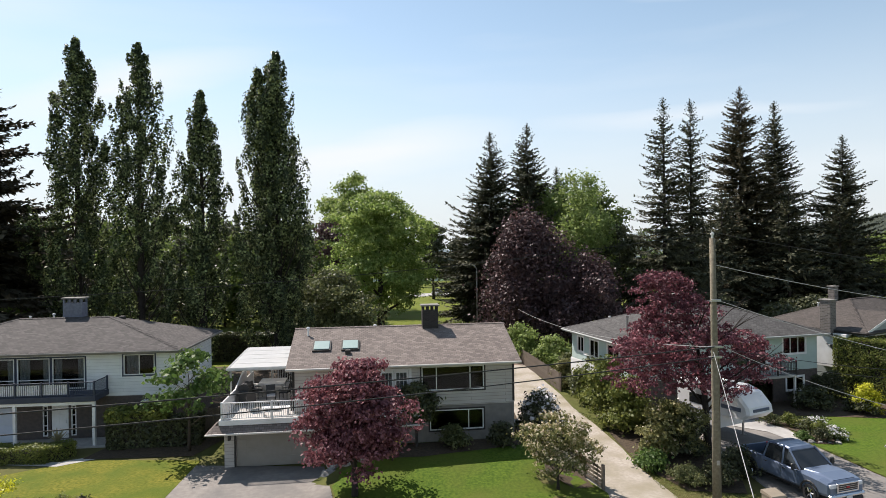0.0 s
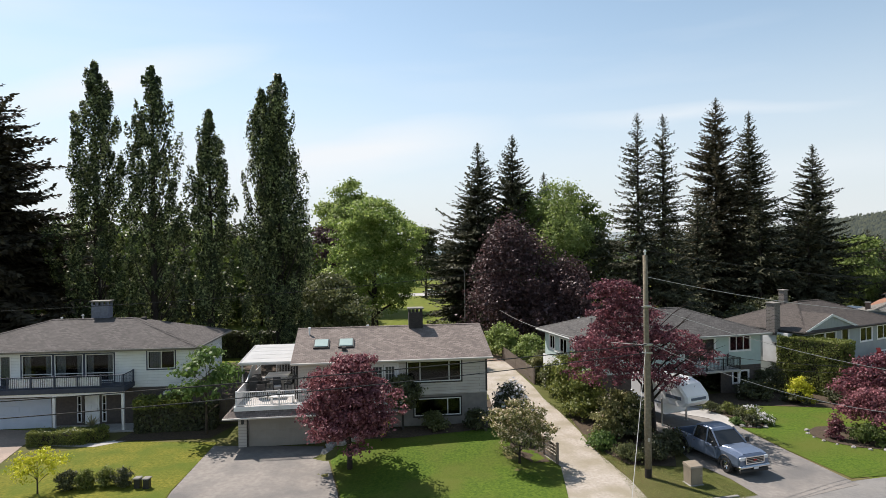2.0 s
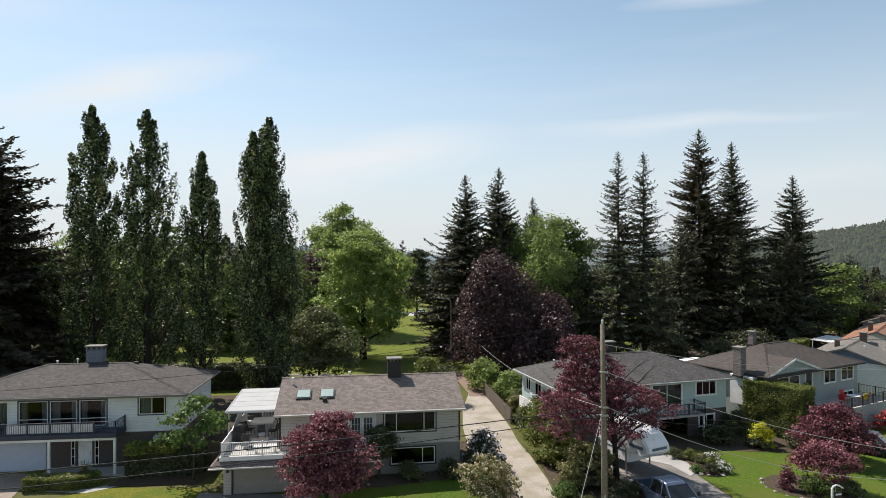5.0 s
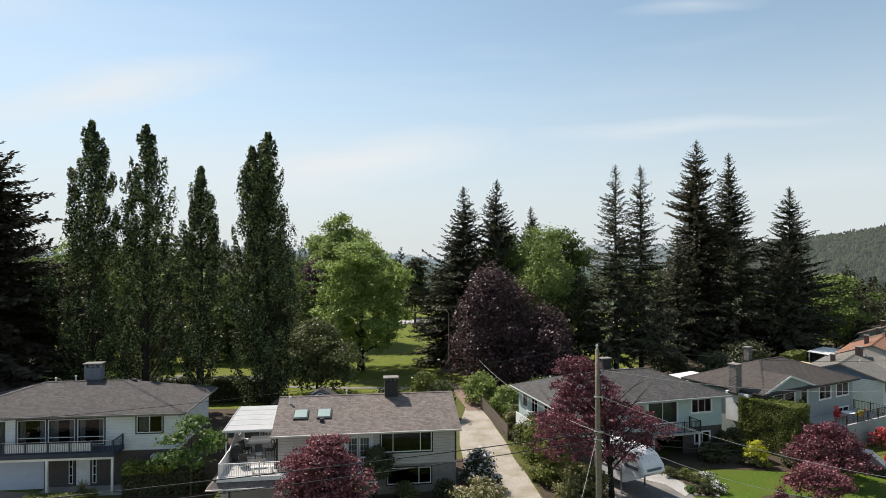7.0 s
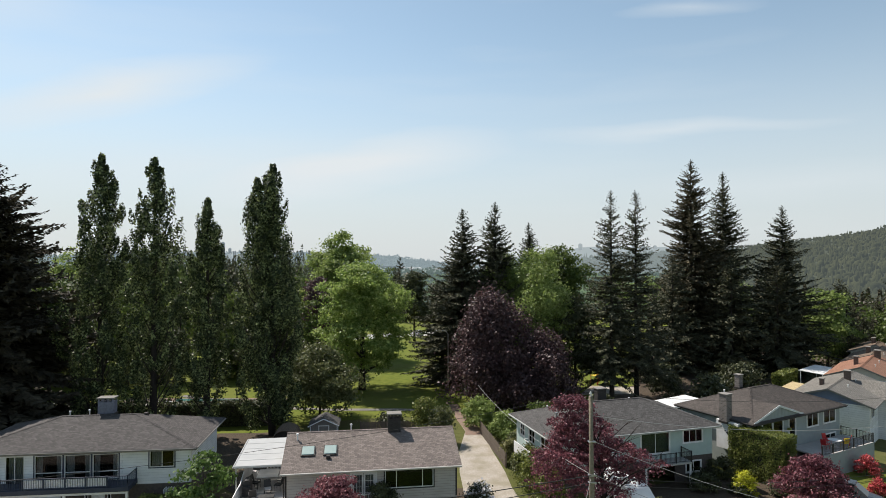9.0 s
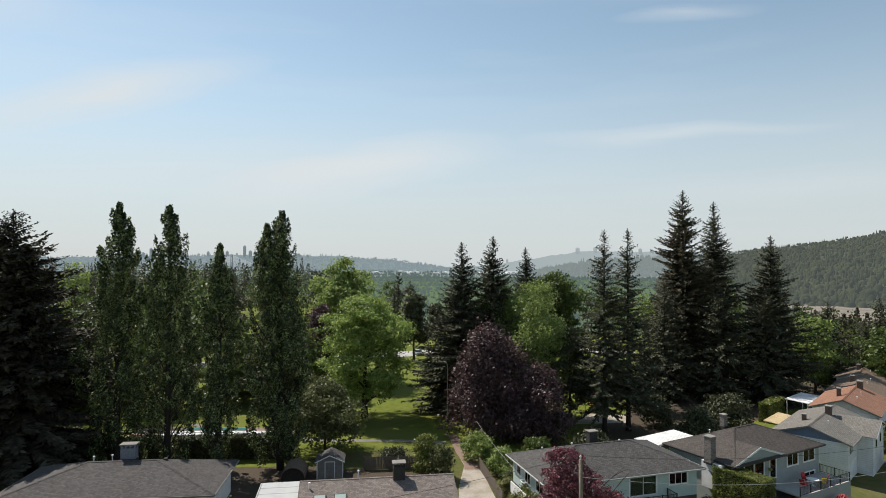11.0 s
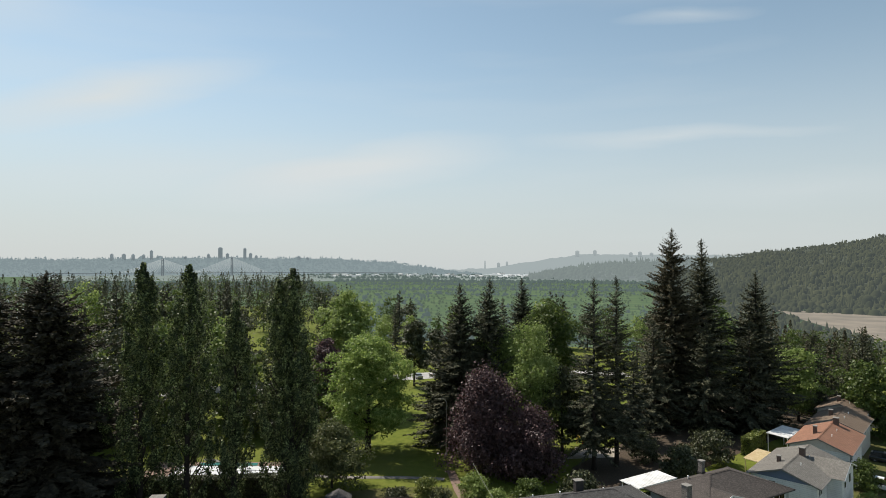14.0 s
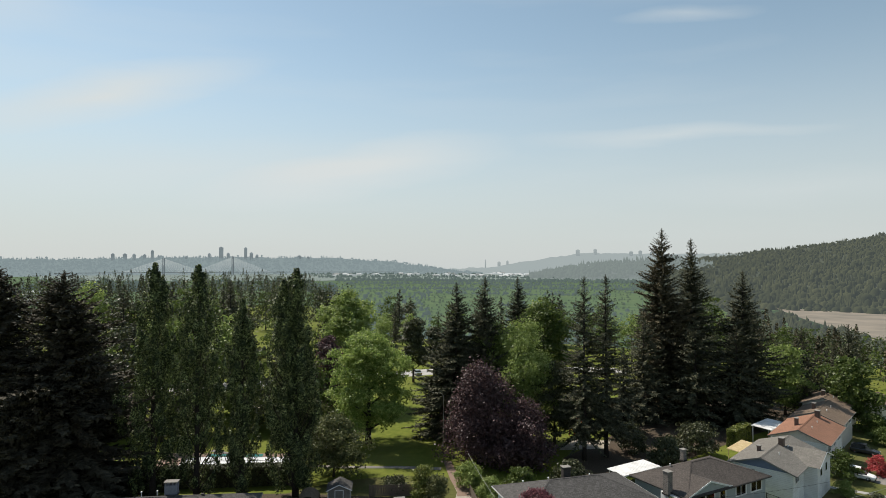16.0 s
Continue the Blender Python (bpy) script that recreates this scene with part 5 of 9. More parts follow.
conifer(105.6, 125.0, FIR_LOW, "brownish conifer beyond the tan roofs", 10, (0.7, 0.7, 0.9))
conifer(100.5, 136.0, FIR_LOW, "green conifer beyond the tan roofs", 140, (0.75, 0.75, 0.82))
conifer(90.0, 118.0, FIR_LOW, "dense conifer shading the back gardens", 220, (0.7, 0.7, 0.75))
for cx, cy, top, wide, turn, label in ((90.8, 114.0, 9.0, 0.5, 50, "dark pointed conifer beyond the tan roofs"), (102.7, 126.3, 11.5, 0.55, 80, "brownish pointed conifer beyond the tan roofs"),
                                       (98.6, 110.5, 6.5, 0.5, 120, "dark slender conifer beyond the grey gable"), (97.3, 137.0, 9.0, 0.55, 200, "dark conifer above the river bank"),
                                       (84.5, 108.0, 5.5, 0.5, 310, "dark conifer in the back gardens"), (110.5, 138.0, 10.0, 0.6, 20, "tall brownish conifer above the river bank"),
                                       (79.0, 122.0, 8.5, 0.55, 260, "dark conifer beside the tall firs")):
    conifer(cx, cy, FIR_LOW, label, turn, (wide, wide, (top - ground_z(cx, cy)) / 22))
conifer(23.0, 128.0, FIR_MID, "far pointed fir above the greenery", 20, (0.9, 0.9, 0.98))
conifer(46.0, 101.0, FIR_LOW, "dark fir filling the gap beneath taller ones", 70)
conifer(65.0, 100.0, FIR_LOW, "low dense dark fir before taller ones", 170, (1, 1, 0.95))
conifer(56.0, 99.0, FIR_LOW, "dense dark fir under the tall pair", 300)
conifer(39.0, 92.0, FIR_LOW, "shaded dark fir behind thin ones", 30, (0.75, 0.75, 0.76))

broadleaf("maple_tree", "bright green maple with a dark trunk on the park lawn", -9.6, 83.6, 20.4, 3.0, 16.6, L_MAPLE, 31, clumps=4300, each=12, size=0.25, lobes=34, shape="round", pads=0.6, bark=M_BARK_DARK, trunk_r=0.5)
broadleaf("broadleaf_tree", "tall green broadleaf tree behind the bright maple", -18.4, 115, 26.2, 6.0, 16.5, L_BIRCH, 32, clumps=2000, each=11, size=0.40, lobes=36)
broadleaf("fruit_tree", "grey-green spreading fruit tree near the shed", -12.8, 67.0, 9.8, 1.2, 12.0, L_OLIVE, 33, clumps=1700, each=11, size=0.25, shape="dome", lobes=34)
broadleaf("broadleaf_tree", "dark shady tree beyond the pool", -44.0, 88.0, 10.5, 0.8, 10.5, L_DARK, 141, clumps=900, each=11, size=0.32, lobes=26)
broadleaf("broadleaf_tree", "low shady tree behind the poplars", -35.0, 92.0, 9.0, 0.8, 9.5, L_GREEN, 142, clumps=800, each=11, size=0.32, lobes=24)
broadleaf("broadleaf_tree", "dark rounded tree on the park lawn", -26.5, 90.0, 9.5, 0.8, 9.0, L_DARK, 143, clumps=800, each=11, size=0.32, lobes=24)
broadleaf("broadleaf_tree", "grey-green tree beside the park path", -20.5, 84.0, 8.0, 0.8, 7.0, L_OLIVE, 144, clumps=700, each=11, size=0.28, lobes=22)
broadleaf("plum_tree", "red-brown leaved plum tree in the park", -20.0, 101, 17.0, 3.0, 8.0, L_PURPLE, 34, clumps=900, each=11, size=0.34, lobes=24)
broadleaf("purple_beech", "dark purple weeping beech beside the lane", 9.6, 73.0, 16.6, 0.6, 14.0, L_PURPLE, 35, clumps=3000, each=11, size=0.25, shape="weeping", lobes=32, bark=M_BARK_DARK, droop=0.9, flat=1.1, pads=0.65, spread=0.6)
broadleaf("purple_beech", "lower dark purple weeping beech behind a roof", 16.4, 71.0, 11.4, 0.3, 13.0, L_PURPLE, 36, clumps=2000, each=11, size=0.25, shape="weeping", lobes=26, bark=M_BARK_DARK, droop=0.9, flat=1.2)
broadleaf("birch_tree", "feathery light green birch above purple foliage", 17.8, 84.0, 22.6, 4.0, 14.5, L_BIRCH, 37, clumps=2600, each=11, size=0.25, lobes=60, droop=0.9, flat=1.0)
broadleaf("birch_tree", "feathery pale green birch with thin top twigs", 13.2, 88.5, 22.0, 4.0, 11.0, L_BIRCH, 38, clumps=1700, each=11, size=0.25, lobes=40, droop=0.9, flat=1.0)
broadleaf("broadleaf_tree", "dense dark green broadleaf tree in the park", 28.0, 118, 23.5, 4.0, 15.0, L_GREEN, 39, clumps=1700, each=11, size=0.40, lobes=36)
broadleaf("broadleaf_tree", "dark shaded tree between birch and firs", 24.0, 84.0, 14.5, 1.5, 10.0, L_DARK, 40, clumps=1300, each=11, size=0.3, lobes=28)
broadleaf("young_tree", "slim dark young tree on the park lawn", -4.0, 138, 17.0, 4.5, 8.0, L_DARK, 41, clumps=700, each=11, size=0.4, lobes=20)
broadleaf("young_tree", "slim dark young tree by the car park", 1.5, 146, 14.0, 4.5, 6.0, L_DARK, 42, clumps=500, each=11, size=0.4, lobes=16)


def distant_woods():
    """Woods beyond the park, each tree a thing that shares its meshes with its kind."""
    rng = np.random.default_rng(9)
    kinds = [broadleaf("woodland_tree", "green broadleaf tree in woods beyond the park", -62, 118, 20, 3, 14, L_GREEN, 51, clumps=330, each=6, size=0.54, lobes=15, limbs=4, group="woods beyond the park"),
             broadleaf("woodland_tree", "yellow-green broadleaf tree in woods beyond the park", -50, 126, 19, 3, 12, L_BIRCH, 52, clumps=330, each=6, size=0.54, lobes=15, limbs=4, group="woods beyond the park"),
             broadleaf("woodland_tree", "dark broadleaf tree in woods beyond the park", -74, 122, 18, 2, 13, L_DARK, 53, clumps=330, each=6, size=0.54, lobes=15, limbs=4, group="woods beyond the park"),
             conifer(-38, 132, FIR_SMALL, "dark conifer in woods beyond the park", group="woods beyond the park", name="woodland_conifer")]
    spots = []
    for a0, a1, d0, d1, count in ((-40, -9, 118, 142, 26), (-44, -12, 165, 240, 30), (-12, 4, 205, 290, 20), (4, 20, 170, 260, 22), (20, 34, 185, 280, 18), (34, 50, 150, 260, 16), (-46, -14, 125, 160, 16), (-42, -10, 250, 340, 8), (-8, 30, 300, 380, 14), (31, 39, 128, 150, 6)):
        for _ in range(count):
            spots.append((rng.uniform(a0, a1), rng.uniform(d0, d1)))
    for a, d in spots:
        p = at_far(a, 0, d)
        if (p.x > 55 and p.y < 118) or (-14 < p.x < 8 and p.y < 170):
            continue
        if any((p.x - q[0]) ** 2 + (p.y - q[1]) ** 2 < 25 for q in ((52.5, 108), (60, 111), (70, 106), (-19, 115), (28, 118), (23, 128))):
            continue
        k = kinds[rng.choice(4, p=(0.24, 0.12, 0.26, 0.38))]
        s = (rng.uniform(0.6, 0.9) if d < 165 else rng.uniform(0.8, 1.2)) if a < -9 else rng.uniform(0.65, 1.08)
        if a > 29:
            s = rng.uniform(0.4, 0.68)
            k = kinds[rng.choice(4, p=(0.15, 0.05, 0.45, 0.35))]
        copy_thing(k, pose(p.x, p.y, ground_z(p.x, p.y), 0, 0, rng.uniform(0, 360)) @ Matrix.Diagonal((s, s, s * rng.uniform(0.9, 1.12), 1)))


distant_woods()


def plateau_woods(name, label, mat, seed, count, pointed, az=(-52, -8.5), dist=(250, 640), tall=(13, 25)):
    """Woods over the level land beyond the gardens, too many to tell apart."""
    rng = np.random.default_rng(seed)
    P, N, S = [], [], []
    for _ in range(count):
        a, d = rng.uniform(*az), rng.uniform(*dist)
        p = at_far(a, 0, d)
        h = rng.uniform(*tall)
        k = 190
        if pointed:
            t = rng.uniform(0.15, 1.0, k) ** 0.8
            c, r = rng.uniform(0, 6.28, k), (1 - t) * h * 0.21 * rng.uniform(0.5, 1.15, k) + 0.15
            q = np.stack([np.cos(c) * r, np.sin(c) * r, h * 1.1 * t], axis=1)
            n = np.stack([np.cos(c), np.sin(c), 0.5 + 0 * c], axis=1)
        else:
            n = rng.normal(0, 1, (k, 3))
            n /= np.linalg.norm(n, axis=1, keepdims=True)
            w = 1 + 0.3 * np.sin(n[:, :1] * 5 + d) * np.cos(n[:, 1:2] * 4)
            q = n * w * np.array([h * 0.3, h * 0.3, h * 0.38]) + np.array([0, 0, h * 0.6])
        P.append(q + np.array([p.x, p.y, ground_z(p.x, p.y)]))
        N.append(n)
        S.append(np.full(k, 0.55 if pointed else 0.62))
    me = leaf_data(name, mat, np.concatenate(P), np.concatenate(N), np.concatenate(S), rng, long=1.3)
    tagged(part(name, me, mat), label, "far woods", kind="stuff")


plateau_woods("plateau_conifers", "dark conifers over the level land westwards", L_FIR, 91, 330, True)
plateau_woods("plateau_broadleaves", "green broadleaf woods over the level land westwards", L_GREEN, 92, 110, False)
plateau_woods("plateau_thicket", "dark broadleaf woods over the level land westwards", L_DARK, 93, 240, False)
plateau_woods("slope_conifers", "dark conifers on the slope above the river", L_FIR_BROWN, 94, 130, True, (25, 62), (175, 390), (11, 18))
plateau_woods("slope_broadleaves", "green woods on the slope above the river", L_GREEN, 95, 90, False, (25, 62), (175, 390), (8, 14))
plateau_woods("slope_thicket", "dark woods on the slope above the river", L_DARK, 96, 210, False, (18, 62), (200, 420), (8, 14))
plateau_woods("riverside_thicket", "dark thicket on the slope before the gravel bar", L_DARK, 97, 130, False, (23.5, 33), (390, 640), (14, 24))


# ---- house parts ----
def sides(W, D):
    """Frames of the four walls: along the wall, inwards, up."""
    return {"front": pose(0, 0, 0), "right": pose(W, 0, 0, 0, 0, 90), "back": pose(W, D, 0, 0, 0, 180), "left": pose(0, D, 0, 0, 0, -90)}


def wall_mesh(ln, z0, z1, t, holes, s0=0.0):
    """A wall from s0 to ln with holes (a, b, low, high) that go through it."""
    m, made = Mesh(), {}
    xs = sorted({s0, ln, *[min(max(h[k], s0), ln) for h in holes for k in (0, 1)]})
    zs = sorted({z0, z1, *[min(max(h[k], z0), z1) for h in holes for k in (2, 3)]})

    def solid(i, j):
        if not (0 <= i < len(xs) - 1 and 0 <= j < len(zs) - 1):
            return False
        x, z = (xs[i] + xs[i + 1]) / 2, (zs[j] + zs[j + 1]) / 2
        return not any(h[0] < x < h[1] and h[2] < z < h[3] for h in holes)

    def corner(i, j, k):
        if (i, j, k) not in made:
            made[i, j, k] = len(m.v)
            m.v.append((xs[i], t * k, zs[j]))
        return made[i, j, k]

    def face(*c):
        m.f.append(tuple(corner(*q) for q in c))
        m.s.append(0)

    for i in range(len(xs) - 1):
        for j in range(len(zs) - 1):
            if not solid(i, j):
                continue
            face((i, j, 0), (i + 1, j, 0), (i + 1, j + 1, 0), (i, j + 1, 0))
            face((i, j, 1), (i, j + 1, 1), (i + 1, j + 1, 1), (i + 1, j, 1))
            if not solid(i - 1, j):
                face((i, j, 0), (i, j + 1, 0), (i, j + 1, 1), (i, j, 1))
            if not solid(i + 1, j):
                face((i + 1, j, 0), (i + 1, j, 1), (i + 1, j + 1, 1), (i + 1, j + 1, 0))
            if not solid(i, j - 1):
                face((i, j, 0), (i, j, 1), (i + 1, j, 1), (i + 1, j, 0))
            if not solid(i, j + 1):
                face((i, j + 1, 0), (i + 1, j + 1, 0), (i + 1, j + 1, 1), (i, j + 1, 1))
    return m


def shell(ob, W, D, z0, z1, mat, holes, t=0.16, name="wall"):
    fr = sides(W, D)
    for side, ln in (("front", W), ("right", D), ("back", W), ("left", D)):
        s0, s1 = (0, ln) if side in ("front", "back") else (t, ln - t)
        part(name, wall_mesh(s1, z0, z1, t, holes.get(side, ()), s0), mat, ob, m=fr[side])


def window(ob, frame_m, a, b, lo, hi, bars=(), rails=(), frame_mat=None, trim=None, curtain=None, blind=False, sill=True, bar_w=0.05, room=True):
    """A window in its hole: frame with bars (shares of the width), panes, sill, curtains and the dim room behind."""
    fm = frame_mat or M_WHITE
    f = Mesh()
    w = 0.055
    f.box(a, -0.02, lo, a + w, 0.09, hi).box(b - w, -0.02, lo, b, 0.09, hi).box(a + w, -0.02, lo, b - w, 0.09, lo + w).box(a + w, -0.02, hi - w, b - w, 0.09, hi)
    cuts = [a + (b - a) * k for k in bars]
    win = part("window", f, fm, ob, m=frame_m)
    for c in cuts:
        part("mullion", Mesh().box(c - bar_w / 2, -0.015, lo + w, c + bar_w / 2, 0.08, hi - w), fm, win)
    for p, q, k in rails:
        z = lo + (hi - lo) * k
        part("glazing_rail", Mesh().box(a + (b - a) * p, -0.012, z - 0.025, a + (b - a) * q, 0.075, z + 0.025), fm, win)
    edges = [a + w, *cuts, b - w]
    for p, q in zip(edges, edges[1:]):
        part("pane", Mesh().box(p + 0.01, 0.03, lo + w, q - 0.01, 0.036, hi - w), M_GLASS, win, shadow=False)
    if trim:
        t = Mesh()
        k = 0.09
        t.box(a - k, -0.03, lo - k, a, 0.012, hi + k).box(b, -0.03, lo - k, b + k, 0.012, hi + k).box(a, -0.03, hi, b, 0.012, hi + k).box(a, -0.03, lo - k, b, 0.012, lo)
        part("casing", t, trim, win)
    elif sill:
        part("sill", Mesh().box(a - 0.06, -0.07, lo - 0.05, b + 0.06, 0.05, lo, 0.012), fm, win)
    if curtain:
        for p, q in curtain:
            c = Mesh()
            x0, x1 = a + (b - a) * p, a + (b - a) * q
            n = max(6, int((x1 - x0) / 0.05))
            top = [(x0 + (x1 - x0) * i / n, 0.22 + 0.035 * math.sin(i * 1.9) + 0.012 * math.sin(i * 0.7)) for i in range(n + 1)]
            c.add([(x, y, lo + 0.04) for x, y in top] + [(x, y, hi - 0.03) for x, y in top] + [(x, y + 0.012, lo + 0.04) for x, y in top] + [(x, y + 0.012, hi - 0.03) for x, y in top],
                  [(i, i + 1, i + n + 2, i + n + 1) for i in range(n)] + [(2 * n + 2 + i, 3 * n + 3 + i, 3 * n + 4 + i, 2 * n + 3 + i) for i in range(n)])
            part("curtain", c, M_CURTAIN, win, "white gathered curtain")
    if blind:
        part("blind", Mesh().box(a + w, 0.14, lo + 0.05, b - w, 0.16, hi - 0.03), M_BLIND, win, "drawn grey blind")
    return win


def hip_roof(ob, W, D, z, rise, over, mats, ridge_in=None, thick=0.2, fascia=None, caps=True, cap_mat=None):
    """A hip roof over walls W by D, with its eaves at z; mats: long slopes, end slopes."""
    x0, x1, y0, y1 = -over, W + over, -over, D + over
    k = ridge_in or (y1 - y0) / 2
    ym, zt = (y0 + y1) / 2, z + rise
    m = Mesh()
    e = [(x0, y0, z), (x1, y0, z), (x1, y1, z), (x0, y1, z)]
    r = [(x0 + k, ym, zt), (x1 - k, ym, zt)]
    m.add(e + r, [(0, 1, 5, 4), (2, 3, 4, 5)], 0)
    m.add(e + r, [(1, 2, 5), (3, 0, 4)], 1)
    roof = part("roof", m, list(mats), ob)
    f = Mesh()
    f.box(x0, y0, z - thick, x1, y0 + 0.04, z - 0.012).box(x0, y1 - 0.04, z - thick, x1, y1, z - 0.012).box(x0, y0 + 0.04, z - thick, x0 + 0.04, y1 - 0.04, z - 0.012).box(x1 - 0.04, y0 + 0.04, z - thick, x1, y1 - 0.04, z - 0.012)
    f.box(x0 + 0.04, y0 + 0.04, z - thick, x1 - 0.04, y1 - 0.04, z - thick + 0.03)
    part("fascia", f, fascia or M_WHITE, ob)
    g = Mesh()
    g.tube([(x0, y0 - 0.05, z - 0.07), (x1, y0 - 0.05, z - 0.07)], 0.055, 8)
    g.tube([(x1 + 0.05, y0, z - 0.07), (x1 + 0.05, y1, z - 0.07)], 0.055, 8)
    g.tube([(x0 - 0.05, y0, z - 0.07), (x0 - 0.05, y1, z - 0.07)], 0.055, 8)
    part("gutter", g, fascia or M_WHITE, ob)
    if caps:
        c = Mesh()
        for p, q in ((e[0], r[0]), (e[3], r[0]), (e[1], r[1]), (e[2], r[1]), (r[0], r[1])):
            cap_row(c, p, q)
        part("ridge_cap", c, cap_mat or mats[0], roof)["kind"] = "stuff"
    return roof


def cap_row(c, p, q, step=0.3, w=0.15):
    p, q = Vector(p), Vector(q)
    n = max(1, int((q - p).length / step))
    d = (q - p).normalized()
    s = d.cross(Vector((0, 0, 1))).normalized()
    for i in range(n):
        a, b = p.lerp(q, i / n), p.lerp(q, (i + 1.12) / n)
        up0, up1 = Vector((0, 0, 0.035)), Vector((0, 0, 0.012))
        dn = Vector((0, 0, -0.045))
        c.add([a - s * w + dn + up0, a + up0, a + s * w + dn + up0, b - s * w + dn + up1, b + up1, b + s * w + dn + up1], [(0, 1, 4, 3), (1, 2, 5, 4), (0, 2, 1)])


def gable_roof(ob, W, D, z, rise, over, gover, mats, thick=0.14, fascia=None, wall=None, z_wall=None, t=0.16, gable_mat=None, deep_back=None):
    """A gable roof whose ridge runs along x."""
    x0, x1, y0, y1 = -gover, W + gover, -over, D + over
    ym, zt = (y0 + y1) / 2, z + rise
    m = Mesh()
    m.add([(x0, y0, z), (x1, y0, z), (x1, ym, zt), (x0, ym, zt), (x1, y1, z), (x0, y1, z)], [(0, 1, 2, 3), (3, 2, 4, 5)], 0)
    roof = part("roof", m, list(mats), ob)
    u = Mesh()
    lo = -thick
    u.add([(x0, y0, z + lo), (x1, y0, z + lo), (x1, ym, zt + lo), (x0, ym, zt + lo), (x1, y1, z + lo), (x0, y1, z + lo)], [(0, 3, 2, 1), (3, 5, 4, 2)])
    for x in (x0, x1):
        u.add([(x, y0, z - 0.01), (x, ym, zt - 0.01), (x, y1, z - 0.01), (x, y0, z + lo - 0.06), (x, ym, zt + lo - 0.06), (x, y1, z + lo - 0.06)], [(0, 1, 4, 3), (1, 2, 5, 4)])
    u.box(x0, y0, z + lo - 0.02, x1, y0 + 0.03, z - 0.01).box(x0, y1 - 0.03, z + lo - 0.02, x1, y1, z - 0.01)
    part("fascia", u, fascia or M_WHITE, ob)
    part("gutter", Mesh().tube([(x0, y0 - 0.05, z - 0.06), (x1, y0 - 0.05, z - 0.06)], 0.06, 8), fascia or M_CREAM, ob)
    c = Mesh()
    cap_row(c, (x0, ym, zt), (x1, ym, zt))
    part("ridge_cap", c, mats[0], roof)["kind"] = "stuff"
    slope = rise / (ym - y0)
    zw = z + slope * over - thick
    for x, xx in ((0.0, t), (W - t, W)):
        g = Mesh()
        o = [(0, zw - 0.03), (D, zw - 0.03), (D / 2, zw + slope * D / 2 - 0.02)]
        v = [(x, y, zz) for y, zz in o] + [(xx, y, zz) for y, zz in o]
        g.add(v, [(0, 1, 2), (5, 4, 3), (0, 3, 4, 1), (1, 4, 5, 2), (2, 5, 3, 0)])
        part("gable_wall", g, gable_mat or wall, ob)
    return roof


def chimney(ob, x, y, z0, z1, w, d, mat, cap="slab"):
    m = Mesh().box(x - w / 2, y - d / 2, z0, x + w / 2, y + d / 2, z1, 0.02)
    ch = part("chimney", m, mat, ob)
    if cap == "open":
        for sx in (-1, -0.33, 0.33, 1):
            for sy in (-1, 1):
                c = Mesh().box(x + sx * (w / 2 - 0.07) - 0.06, y + sy * (d / 2 - 0.07) - 0.06, z1, x + sx * (w / 2 - 0.07) + 0.06, y + sy * (d / 2 - 0.07) + 0.06, z1 + 0.28)
                part("cap_post", c, mat, ch)
        part("cap", Mesh().box(x - w / 2 - 0.09, y - d / 2 - 0.09, z1 + 0.28, x + w / 2 + 0.09, y + d / 2 + 0.09, z1 + 0.38, 0.02), M_STUCCO_GREY, ch)
    else:
        part("cap", Mesh().box(x - w / 2 - 0.07, y - d / 2 - 0.07, z1, x + w / 2 + 0.07, y + d / 2 + 0.07, z1 + 0.1, 0.02), M_STUCCO_GREY, ch)
    part("flashing", Mesh().box(x - w / 2 - 0.05, y - d / 2 - 0.05, z0 + 0.0, x + w / 2 + 0.05, y + d / 2 + 0.05, z0 + 0.22, 0.01), M_TRIM_DARK, ch)
    return ch


BALUSTERS = {}


def railing(ob, p, q, z, high, mat, step=0.115, thick=0.026, name="railing", posts=1.8, tilt=None):
    """A railing from p to q with single balusters."""
    p, q = Vector((*p, z)), Vector((*q, z))
    ln = (q - p).length
    a = math.degrees(math.atan2(q.y - p.y, q.x - p.x))
    m = pose(p.x, p.y, z, 0, 0, a)
    r = Mesh().box(0, -0.035, high - 0.05, ln, 0.035, high, 0.012).box(0, -0.025, 0.08, ln, 0.025, 0.12, 0.008)
    n = max(1, round(ln / posts))
    for i in range(n + 1):
        x = ln * i / n
        r.box(x - 0.045, -0.045, 0, x + 0.045, 0.045, high + 0.04, 0.01)
    rail = part(name, r, mat, ob, m=m)
    key = (mat.name, high, thick)
    if key not in BALUSTERS:
        BALUSTERS[key] = Mesh().box(-thick / 2, -thick / 2, 0.12, thick / 2, thick / 2, high - 0.05).data("baluster", mat)
    k = int(ln / step)
    for i in range(1, k):
        part("baluster", BALUSTERS[key], mat, rail, m=pose(ln * i / k, 0, 0))
    return rail


